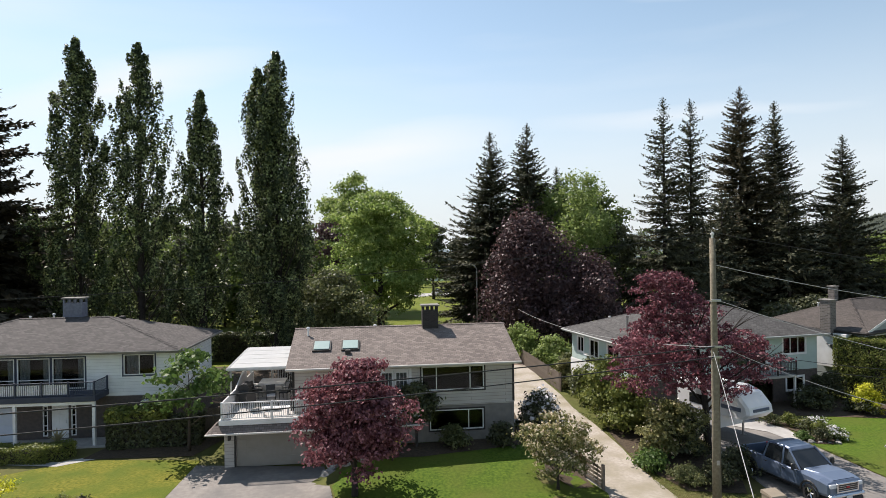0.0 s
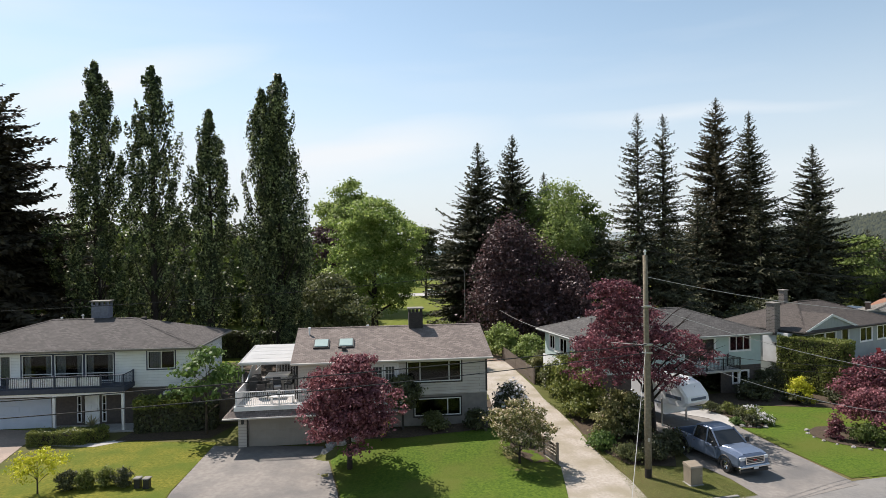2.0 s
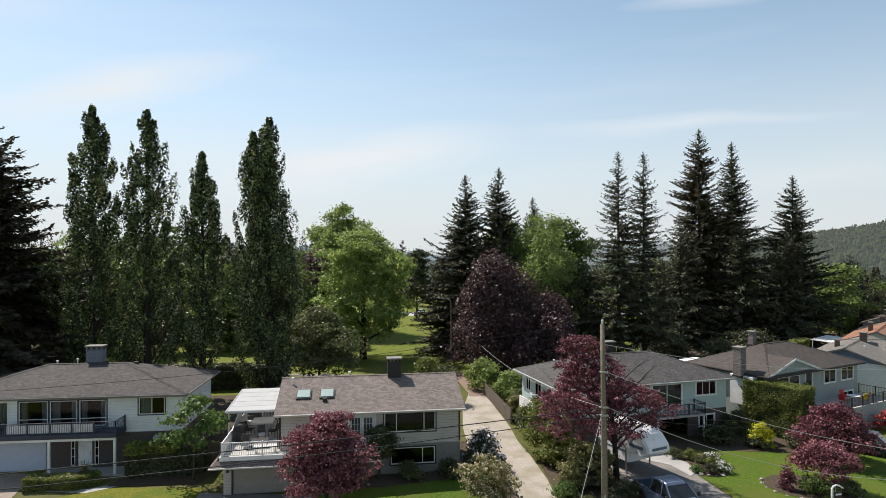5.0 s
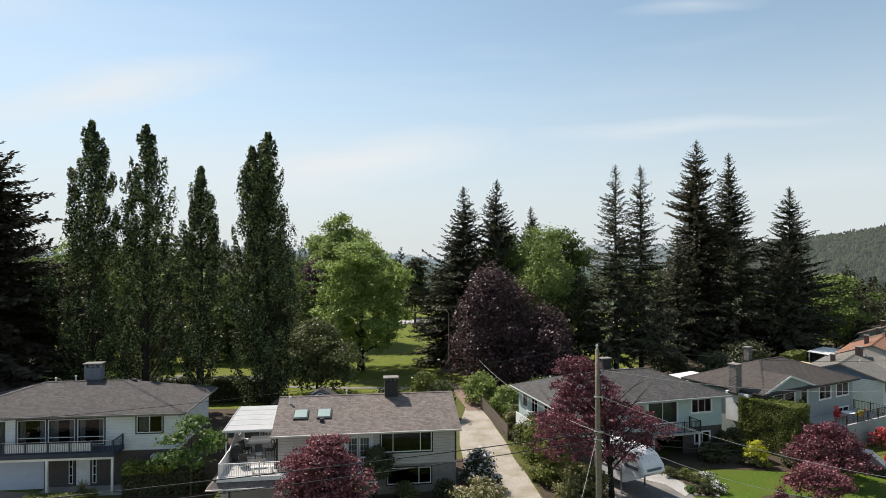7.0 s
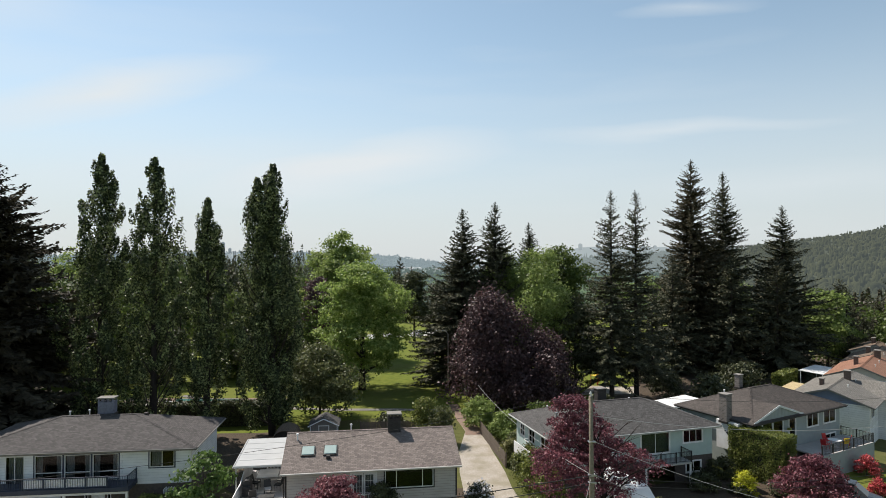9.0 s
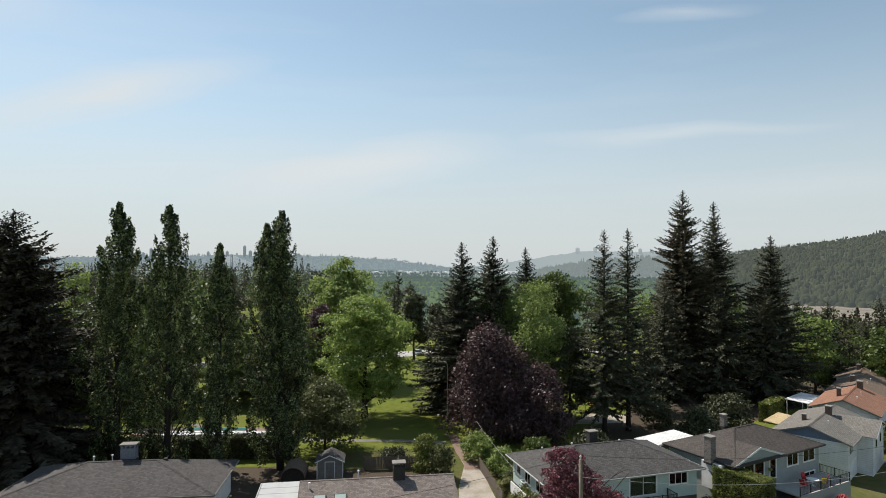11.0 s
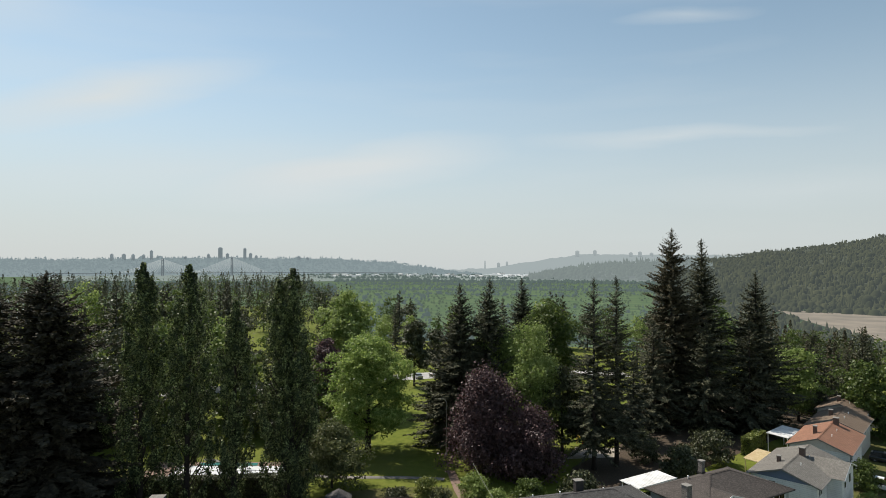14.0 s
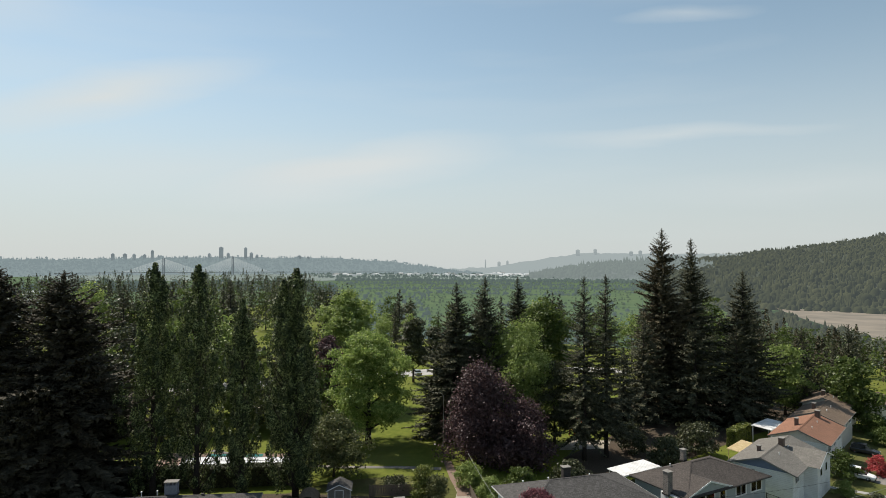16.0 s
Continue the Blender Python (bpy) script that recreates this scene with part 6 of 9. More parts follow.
def panel_door(ob, frame_m, a, b, lo, hi, mat, glazed=False, name="door"):
    m = Mesh().box(a, 0.04, lo, b, 0.09, hi, 0.01)
    w = b - a
    if not glazed:
        for i in range(2):
            for j in range(3):
                m.box(a + w * (0.12 + 0.42 * i), 0.025, lo + (hi - lo) * (0.08 + 0.31 * j), a + w * (0.46 + 0.42 * i), 0.045, lo + (hi - lo) * (0.33 + 0.31 * j), 0.01)
    d = part(name, m, mat, ob, m=frame_m)
    part("handle", Mesh().tube([(b - 0.12, 0.0, lo + 1.0), (b - 0.12, 0.0, lo + 1.14)], 0.018, 6).ball((b - 0.12, 0.01, lo + 0.98), 0.03, n=4), M_STEEL, d)
    if glazed:
        part("pane", Mesh().box(a + 0.12, 0.03, lo + 0.25, b - 0.12, 0.038, hi - 0.15), M_GLASS, d, shadow=False)
        g = Mesh()
        for k in (1, 2):
            g.box(a + 0.12 + (w - 0.24) * k / 3 - 0.012, 0.02, lo + 0.25, a + 0.12 + (w - 0.24) * k / 3 + 0.012, 0.03, hi - 0.15)
        for k in (1, 2, 3):
            z = lo + 0.25 + (hi - lo - 0.4) * k / 4
            g.box(a + 0.12, 0.018, z - 0.012, b - 0.12, 0.029, z + 0.012)
        part("glazing_bars", g, mat, d)
    return d


def garage_door(ob, a, b, y, lo, hi, mat, chamfer=0.45, rows=4, cols=8):
    m = Mesh()
    h = (hi - lo) / rows
    d = None
    body = Mesh().box(a, y, lo, b, y + 0.05, hi)
    d = part("garage_door", body, mat, ob)
    for r in range(rows):
        p = Mesh()
        w = (b - a) / cols
        p.box(a + 0.005, y - 0.012, lo + r * h + 0.008, b - 0.005, y, lo + (r + 1) * h - 0.008)
        for c in range(cols):
            p.box(a + c * w + 0.07, y - 0.024, lo + r * h + 0.07, a + (c + 1) * w - 0.07, y - 0.012, lo + (r + 1) * h - 0.07, 0.008)
        part("panel", p, mat, d)
    return d


def vent_pipe(ob, x, y, z, high=0.35, mat=None, hood=True):
    m = Mesh().tube([(x, y, z - 0.1), (x, y, z + high)], 0.055, 8)
    if hood:
        m.tube([(x, y, z + high), (x, y, z + high + 0.09)], [0.11, 0.09], 8)
    return part("roof_vent", m, mat or M_WHITE, ob)


# ---- the grey house ----
def grey_house():
    W, D, ze, rise, over = 12.5, 8.1, 5.3, 1.62, 0.55
    ob = thing("split_level_house", "grey lap-sided house with brown shingle gable roof", "house", pose(-8.25, 32.99, 0, 0, 0, 8))
    big, low, door = (7.15, 10.75, 3.67, 5.04), (7.6, 10.7, 1.40, 2.55), (4.7, 6.5, 2.78, 4.95)
    shell(ob, W, D, 2.88, 5.42, M_GREY_SIDING, {"front": [big, (4.7, 6.5, 2.88, 4.95)], "left": [(4.3, 6.4, 2.88, 4.9)]})
    shell(ob, W, D, -0.3, 2.88 - 0.002, M_STUCCO_GREY, {"front": [low, (4.7, 6.5, 2.78, 2.878)]}, t=0.13, name="foundation_wall")
    part("corner_board", Mesh().box(W - 0.09, -0.025, 2.88, W + 0.03, 0.0, 5.2).box(W + 0.002, 0.0, 2.88, W + 0.03, 0.1, 5.2), M_TRIM_DARK, ob)
    part("corner_board", Mesh().box(-0.03, -0.025, 2.88, 0.09, -0.002, 5.2), M_TRIM_DARK, ob)
    part("frieze", Mesh().box(0.1, -0.02, 5.06, W - 0.1, -0.002, 5.2), M_TRIM_DARK, ob)
    part("band_board", Mesh().box(0.0, -0.045, 2.80, W, -0.003, 2.90, 0.01), M_GREY_SIDING, ob)
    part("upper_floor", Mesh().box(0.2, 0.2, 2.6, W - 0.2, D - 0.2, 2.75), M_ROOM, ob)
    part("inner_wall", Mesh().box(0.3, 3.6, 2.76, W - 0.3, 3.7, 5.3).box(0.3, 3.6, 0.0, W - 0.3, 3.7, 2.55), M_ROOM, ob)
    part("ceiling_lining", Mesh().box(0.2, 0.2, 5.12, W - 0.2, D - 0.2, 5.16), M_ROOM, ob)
    f = pose(0, 0, 0)
    window(ob, f, *big, bars=(0.235, 0.775), frame_mat=M_WHITE, trim=M_TRIM_DARK)
    window(ob, f, *low, bars=(0.72,), frame_mat=M_WHITE, trim=M_TRIM_DARK)
    panel_door(ob, f, 4.78, 5.58, 2.78, 4.9, M_WHITE, True, "french_door")
    panel_door(ob, f, 5.6, 6.42, 2.78, 4.9, M_WHITE, True, "french_door")
    part("door_frame", Mesh().box(4.62, -0.04, 2.78, 4.77, 0.1, 5.0).box(6.43, -0.04, 2.78, 6.58, 0.1, 5.0).box(4.77, -0.04, 4.91, 6.43, 0.1, 5.0), M_WHITE, ob)
    roof = gable_roof(ob, W, D, ze, rise, over, 0.32, (M_SHINGLE,), fascia=M_CREAM, wall=M_GREY_SIDING)
    slope = rise / (D / 2 + over)
    chimney(ob, 8.05, D / 2 - 0.15, 6.3, 7.85, 1.0, 0.75, M_BRICK_DARK, "open")
    for x in (0.95, 2.6):
        y0, y1 = 1.15, 2.25
        ang = math.degrees(math.atan(slope))
        mt = pose(x, y0, ze + slope * (y0 + over), ang)
        sk = part("skylight", Mesh().box(0, 0, -0.05, 1.05, 1.15, 0.10, 0.01), M_TRIM_DARK, ob, "dark-framed skylight", m=mt)
        part("dome", Mesh().box(0.08, 0.08, 0.10, 0.97, 1.07, 0.15, 0.045), M_SKYLIGHT, sk, "milky green plastic dome")
    vent_pipe(ob, 0.55, 3.1, ze + slope * (3.3 + over))
    part("roof_vent", Mesh().box(2.85, 0.75, ze + slope * 1.3 - 0.02, 3.15, 1.02, ze + slope * 1.3 + 0.26, 0.03), M_TRIM_DARK, ob, "dark square roof vent")
    vent_pipe(ob, 4.6, 6.6, ze + slope * (D + over - 6.6) , 0.6)
    part("downpipe", Mesh().tube([(-0.3, -0.5, 5.2), (-0.12, -0.1, 4.85), (-0.1, -0.06, 2.9)], 0.035, 6), M_TRIM_DARK, ob)
    # garage and deck
    gx0, gx1, gy = -3.62, 2.1, -0.35
    g = wall_mesh(gx1, 0, 2.2, 0.18, [(-3.0, 1.75, -1, 2.12)], gx0)
    part("garage_front_wall", g, M_GREY_SIDING, ob, m=pose(0, gy, 0))
    part("garage_side_wall", Mesh().box(gx0, gy + 0.18, 0, gx0 + 0.18, 8.0, 2.2), M_GREY_SIDING, ob)
    part("garage_back_wall", Mesh().box(gx0 + 0.18, 7.8, 0, -0.002, 8.0, 2.2), M_GREY_SIDING, ob)
    garage_door(ob, -3.0, 1.75, gy + 0.09, 0.03, 2.12, M_GARAGE, rows=4, cols=8)
    c = Mesh()
    for x, sg in ((-3.0, 1), (1.75, -1)):
        c.add([(x, gy + 0.03, 2.12), (x + sg * 0.42, gy + 0.03, 2.12), (x, gy + 0.03, 1.72), (x, gy + 0.09, 2.12), (x + sg * 0.42, gy + 0.09, 2.12), (x, gy + 0.09, 1.72)], [(0, 1, 2), (5, 4, 3), (0, 2, 5, 3), (1, 4, 5, 2), (0, 3, 4, 1)])
    part("door_bracket", c, M_GREY_SIDING, ob)
    t = Mesh().box(-3.1, gy - 0.03, 0, -3.0, gy - 0.002, 2.2).box(1.75, gy - 0.03, 0, 1.85, gy - 0.002, 2.2).box(-3.0, gy - 0.03, 2.12, 1.75, gy - 0.002, 2.2)
    part("garage_casing", t, M_TRIM_DARK, ob)
    lamp = part("wall_lantern", Mesh().box(-3.42, gy - 0.16, 1.55, -3.26, gy - 0.03, 1.85, 0.03).box(-3.37, gy - 0.05, 1.85, -3.31, gy, 1.95), M_BLACK, ob, "black wall lantern")
    sk = Mesh()
    sk.add([(gx0 - 0.35, -1.3, 2.18), (6.9, -1.3, 2.18), (6.9, -0.85, 2.5), (gx0 - 0.35, -0.85, 2.5)], [(0, 1, 2, 3)])
    sk.add([(gx0 - 0.35, -1.3, 2.18), (gx0 - 0.35, -0.85, 2.5), (gx0 - 0.35, 8.0, 2.5), (gx0 - 0.75, 8.0, 2.18), (gx0 - 0.75, -1.3, 2.18)], [(0, 1, 2, 3, 4)], 1)
    part("skirt_roof", sk, [M_SHINGLE, M_SHINGLE_S], ob, "narrow shingled skirt below the deck")
    part("skirt_soffit", Mesh().box(gx0 - 0.75, -1.3, 2.1, 6.9, -0.2, 2.17).box(gx0 - 0.75, -0.2, 2.1, gx0, 8.0, 2.17), M_GREY_SIDING, ob)
    part("skirt_gutter", Mesh().tube([(gx0 - 0.75, -1.35, 2.14), (6.9, -1.35, 2.14)], 0.055, 8), M_CREAM, ob)
    part("deck_floor", Mesh().box(gx0 - 0.1, -0.9, 2.55, -0.002, 8.0, 2.75).box(0, -0.9, 2.55, 6.9, -0.05, 2.75), M_FLOOR_DECK, ob, "pale grey deck membrane")
    part("deck_fascia", Mesh().box(gx0 - 0.13, -0.95, 2.5, 6.93, -0.905, 2.78, 0.01).box(gx0 - 0.15, -0.9, 2.5, gx0 - 0.105, 8.0, 2.78, 0.01), M_WHITE, ob)
    railing(ob, (gx0, -0.85), (6.85, -0.85), 2.75, 0.95, M_WHITE, posts=2.6)
    railing(ob, (6.85, -0.85), (6.85, -0.1), 2.75, 0.95, M_WHITE)
    railing(ob, (gx0 + 1.2, 7.9), (-0.2, 7.9), 2.75, 0.95, M_WHITE)
    # solid raked side wing of the deck
    v = Mesh()
    o = [(-0.85, 2.78), (8.0, 2.78), (8.0, 4.7), (1.5, 4.55), (0.9, 3.75), (-0.85, 3.72)]
    v.add([(gx0 - 0.04, y, z) for y, z in o] + [(gx0 + 0.03, y, z) for y, z in o], [tuple(range(6)), tuple(range(11, 5, -1))] + [(i, (i + 1) % 6, (i + 1) % 6 + 6, i + 6) for i in range(6)])
    part("side_screen", Mesh().box(gx0 - 0.03, -0.8, 2.78, gx0 + 0.03, 7.9, 3.68), M_WHITE, ob, "white solid deck side")
    part("stair_screen", Mesh().add([(gx0 + 0.05, 1.9, 3.7), (gx0 + 0.05, 5.2, 3.7), (gx0 + 0.05, 5.2, 4.72), (gx0 + 0.11, 1.9, 3.7), (gx0 + 0.11, 5.2, 3.7), (gx0 + 0.11, 5.2, 4.72)], [(0, 1, 2), (5, 4, 3), (0, 3, 4, 1), (1, 4, 5, 2), (2, 5, 3, 0)]), M_WHITE, ob, "white raked screen panel")
    part("carport_post", Mesh().box(2.0, -0.9, 0.0, 2.14, -0.76, 2.1, 0.01), M_WHITE, ob)
    part("carport_post", Mesh().box(6.7, -0.9, 0.3, 6.84, -0.76, 2.1, 0.01), M_TRIM_DARK, ob)
    part("entry_door", Mesh().box(4.9, -0.03, 0.35, 5.9, 0.0, 2.4, 0.01), M_TRIM_DARK, ob)
    return ob


def patio_cover(x, y, rz, w, d, z0, z1, label, mat, beams=3, posts=True, name="patio_cover", ground=None, slope_x=0.0, bands=0):
    """A light ribbed roof on slim posts."""
    ob = thing(name, label, "patio cover", pose(x, y, 0, 0, 0, rz))
    for i in range(bands):
        m, e = Mesh(), z1 - z0
        ya, yb = d * i / bands, d * (i + 1) / bands
        m.add([(x, y, z0 + e * y / d + (slope_x if x else 0) + h) for h in (0, -0.05) for x, y in ((0, ya + 0.02), (w, ya + 0.02), (w, yb - 0.04), (0, yb - 0.04))], [(0, 1, 2, 3), (7, 6, 5, 4), (0, 4, 5, 1), (1, 5, 6, 2), (2, 6, 7, 3), (3, 7, 4, 0)])
        part("roof_panel", m, mat, ob)
    n = 0 if bands else int(w / 0.4)
    for i in range(n):
        m = Mesh()
        xa, xb = w * i / n, w * (i + 1) / n
        za = slope_x * xa / w
        m.add([(xa + 0.015, 0, z0 + za), (xb - 0.03, 0, z0 + za), (xb - 0.03, d, z1 + za), (xa + 0.015, d, z1 + za), (xa + 0.015, 0, z0 + za - 0.05), (xb - 0.03, 0, z0 + za - 0.05), (xb - 0.03, d, z1 + za - 0.05), (xa + 0.015, d, z1 + za - 0.05)],
              [(0, 1, 2, 3), (7, 6, 5, 4), (0, 4, 5, 1), (1, 5, 6, 2), (2, 6, 7, 3), (3, 7, 4, 0)])
        part("roof_panel", m, mat, ob)
    for k in range(beams):
        t = k / max(1, beams - 1)
        yy, zz = 0.12 + (d - 0.3) * t, z0 + (z1 - z0) * t
        part("beam", Mesh().box(-0.05, yy, zz - 0.2, w + 0.03, yy + 0.09, zz - 0.055, 0.01), mat, ob)
    part("edge_beam", Mesh().box(-0.06, -0.05, z0 - 0.14, w + 0.04, -0.005, z0 + 0.04, 0.01), mat, ob)
    part("gutter", Mesh().tube([(-0.1, -0.05, z0 - 0.06), (-0.1, d, z1 - 0.06)], 0.06, 6), mat, ob)
    for px, py in ((0.05, 0.1), (0.05, d - 0.3), (w - 0.12, d - 0.3)) if posts else ():
        base = 2.75 if ground is None else ground
        part("post", Mesh().box(px, py, base, px + 0.1, py + 0.1, (z0 + (z1 - z0) * py / d) - 0.19, 0.008), mat, ob)
    return ob


grey_house()
MAIN = pose(-8.25, 32.99, 0, 0, 0, 8)
mp = MAIN @ Vector((-4.15, 3.1, 0))
patio_cover(mp.x, mp.y, 8, 3.75, 6.3, 4.76, 5.0, "white ribbed patio cover over the raised deck", M_PATIO_ROOF, 5, bands=5)


# ---- the white hip-roofed house ----
def white_house():
    W, D = 17.2, 7.7
    ob = thing("hip_roofed_house", "white two-storey house with grey hip roof and balcony", "house", pose(-34.27, 36.13, 0, 0, 0, 6))
    wins = [(5.45, 7.5, 3.25, 5.2), (7.65, 9.6, 3.25, 5.2), (9.75, 11.7, 3.25, 5.2)]
    small, ldoor = (14.05, 15.95, 4.0, 5.3), (3.3, 4.7, 2.85, 5.2)
    shell(ob, W, D, 2.7, 5.6, M_WHITE_SIDING, {"front": wins + [small, ldoor]})
    lower = [(3.2, 7.4, -1, 2.15), (9.6, 10.7, -1, 2.3), (9.15, 9.45, 0.3, 2.2), (10.85, 11.15, 0.3, 2.2)]
    shell(ob, W, D, -0.2, 2.698, M_DARK_WALL, {"front": lower}, t=0.14, name="lower_wall")
    f = pose(0, 0, 0)
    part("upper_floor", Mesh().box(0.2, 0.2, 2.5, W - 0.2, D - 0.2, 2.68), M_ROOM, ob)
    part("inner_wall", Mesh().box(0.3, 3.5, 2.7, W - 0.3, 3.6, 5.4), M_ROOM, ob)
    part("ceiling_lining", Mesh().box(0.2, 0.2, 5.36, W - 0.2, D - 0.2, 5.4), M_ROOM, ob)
    for i, w in enumerate(wins):
        window(ob, f, *w, rails=((0, 1, 0.30),), curtain=((0.03, 0.24 + 0.1 * (i == 1)), (0.74, 0.97)), frame_mat=M_WHITE, trim=M_NAVY)
    window(ob, f, *small, bars=(0.5,), curtain=((0.05, 0.45),), trim=M_NAVY)
    window(ob, f, *ldoor, bars=(0.5,), curtain=((0.1, 0.9),))
    hip_roof(ob, W, D, 5.62, 1.72, 0.6, (M_SHAKE, M_SHAKE_S), ridge_in=6.2, cap_mat=M_SHAKE, fascia=M_STUCCO_GREY)
    chimney(ob, 8.85, 4.6, 7.1, 8.3, 1.3, 0.75, M_FLUE, "open")
    for x, y in ((12.2, 4.2), (6.3, 3.8)):
        part("roof_vent", Mesh().box(x - 0.2, y - 0.15, 6.95, x + 0.2, y + 0.15, 7.34, 0.05), M_TRIM_DARK, ob)
    vent_pipe(ob, 5.4, 5.4, 6.9, 0.35)
    vent_pipe(ob, 7.2, 5.0, 7.1, 0.35)
    garage_door(ob, 3.2, 7.4, 0.05, 0.0, 2.15, M_GARAGE_BLUE, rows=4, cols=4)
    panel_door(ob, f, 9.65, 10.65, 0.15, 2.28, M_WHITE, name="front_door")
    for a, b in ((9.15, 9.45), (10.85, 11.15)):
        window(ob, f, a, b, 0.3, 2.2, rails=((0, 1, 0.35), (0, 1, 0.68)), sill=False)
    # balcony
    y0, x1 = -1.75, 13.1
    part("balcony_floor", Mesh().box(-0.6, y0, 2.98, x1, -0.005, 3.12), M_NAVY, ob)
    part("balcony_fascia", Mesh().box(-0.6, y0 - 0.05, 2.82, x1 + 0.05, y0 - 0.005, 3.16, 0.01).box(x1 + 0.005, y0, 2.82, x1 + 0.05, -0.01, 3.16, 0.01), M_NAVY, ob, "dark blue fascia board")
    part("balcony_beam", Mesh().box(-0.6, y0 + 0.05, 2.62, x1 - 0.02, y0 + 0.2, 2.815, 0.01), M_WHITE, ob)
    railing(ob, (-0.6, y0 + 0.06), (x1 - 0.04, y0 + 0.06), 3.14, 0.86, M_NAVY, step=0.12, thick=0.022, posts=1.55)
    railing(ob, (x1 - 0.04, y0 + 0.06), (x1 - 0.04, -0.05), 3.14, 0.86, M_NAVY, step=0.12, thick=0.022)
    part("privacy_cloth", Mesh().box(5.4, y0 + 0.12, 3.22, 11.6, y0 + 0.128, 3.86), M_CURTAIN, ob, "pale cloth behind the balusters")
    for x in (8.35, 12.9):
        part("post", Mesh().box(x, y0 + 0.06, 0, x + 0.17, y0 + 0.23, 2.615, 0.012), M_WHITE, ob)
    part("porch_slab", Mesh().box(7.6, y0, -0.1, 14, -0.01, 0.13, 0.02), M_CONCRETE, ob)
    part("corner_gutter", Mesh().tube([(W + 0.5, -0.5, 5.5), (W + 0.1, -0.05, 5.2), (W + 0.05, -0.04, 2.7)], 0.04, 6), M_WHITE, ob)
    part("lattice", Mesh().box(15.4, -0.9, 1.6, 15.45, -0.2, 2.5).box(15.6, -0.9, 1.6, 15.65, -0.2, 2.5).box(15.8, -0.9, 1.6, 15.85, -0.2, 2.5).box(16.0, -0.9, 1.6, 16.05, -0.2, 2.5), M_WHITE, ob, "white lattice strips")
    return ob


white_house()


# ---- the sage house ----
def sage_house():
    W, D, ze = 16.3, 8.4, 4.95
    x, y = 12.4 + 0.6 * (0.961 - 0.276), 41.0 + 0.6 * (0.276 + 0.961)
    ob = thing("hip_roofed_house", "pale sage stucco house with charcoal hip roof", "house", pose(x, y, 0, 0, 0, 16))
    fw = [(13.1, 15.2, 3.45, 4.72), (8.6, 11.6, 2.75, 4.62), (2.2, 4.6, 3.3, 4.6)]
    lw = [(3.0, 4.3, 3.2, 4.5), (5.6, 7.2, 3.3, 4.5), (1.0, 2.0, 3.3, 4.5)]
    shell(ob, W, D, 2.2, ze + 0.1, M_SAGE, {"front": fw, "left": lw})
    # lower storey painted dark for the shade below the balcony
    shell(ob, W, D, -0.8, 2.198, M_DARK_WALL, {"front": [(9.4, 12.2, -1, 1.9), (13.4, 15.0, 0.7, 1.7)]}, t=0.14, name="lower_wall")
    f, l = pose(0, 0, 0), sides(W, D)["left"]
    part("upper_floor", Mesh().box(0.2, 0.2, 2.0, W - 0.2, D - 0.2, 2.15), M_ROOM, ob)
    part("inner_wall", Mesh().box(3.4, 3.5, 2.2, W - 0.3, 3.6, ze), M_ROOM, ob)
    window(ob, f, *fw[0], bars=(0.33, 0.67), trim=M_WHITE)
    window(ob, f, *fw[1], bars=(0.5,), trim=M_WHITE, blind=True)
    window(ob, f, *fw[2], bars=(0.5,), trim=M_WHITE)
    for w in lw:
        window(ob, l, *w, bars=(0.5,), trim=M_WHITE)
    window(ob, f, 13.4, 15.0, 0.7, 1.7, bars=(0.5,), trim=M_WHITE)
    hip_roof(ob, W, D, ze, 1.9, 0.6, (M_SLATE, M_SLATE_S), ridge_in=5.6, cap_mat=M_SLATE, fascia=M_FASCIA)
    chimney(ob, 7.6, 5.3, 6.2, 7.7, 0.95, 0.7, M_BRICK_DARK)
    for a, b in ((5.2, 5.2), (10.6, 4.9), (2.6, 6.8)):
        vent_pipe(ob, a, b, 6.3 if a > 4 else 5.6, 0.35)
    part("stove_pipe", Mesh().tube([(1.2, 2.0, 5.4), (1.2, 2.0, 6.5), (1.2, 2.0, 6.62)], [0.09, 0.09, 0.15], 8), M_STEEL, ob)
    part("balcony_floor", Mesh().box(8.0, -1.5, 2.05, 12.9, -0.01, 2.22, 0.01), M_CONCRETE, ob)
    railing(ob, (8.0, -1.45), (12.85, -1.45), 2.22, 0.95, M_BLACK, step=0.13, thick=0.02)
    railing(ob, (12.85, -1.45), (12.85, -0.05), 2.22, 0.95, M_BLACK, step=0.13, thick=0.02)
    for a in (8.1, 12.7):
        part("post", Mesh().box(a, -1.45, -0.4, a + 0.14, -1.31, 2.05, 0.01), M_WHITE, ob)
    part("side_stair", Mesh().box(-1.1, 2.0, 1.9, -0.01, 6.5, 2.1).box(-1.1, 2.0, 2.1, -1.02, 6.5, 3.0).box(-1.1, 1.92, 2.1, -0.01, 2.0, 3.0), M_WHITE, ob, "white side landing and screen")
    for a in (2.1, 6.3):
        part("stair_post", Mesh().box(-1.08, a, -0.3, -0.96, a + 0.12, 1.9), M_WHITE, ob)
    part("awning_sash", Mesh().box(-0.5, 4.6, 3.3, -0.44, 5.5, 3.36).box(-0.5, 4.6, 3.36, -0.02, 4.66, 3.4).box(-0.5, 5.44, 3.36, -0.02, 5.5, 3.4), M_WHITE, ob)
    part("antenna", Mesh().tube([(4.0, 3.0, 5.9), (4.0, 3.0, 6.9)], 0.02, 5).tube([(3.6, 3.0, 6.7), (4.4, 3.0, 6.7)], 0.012, 4).tube([(3.75, 2.8, 6.85), (3.75, 3.2, 6.85)], 0.012, 4), M_STEEL, ob)
    return ob


sage_house()


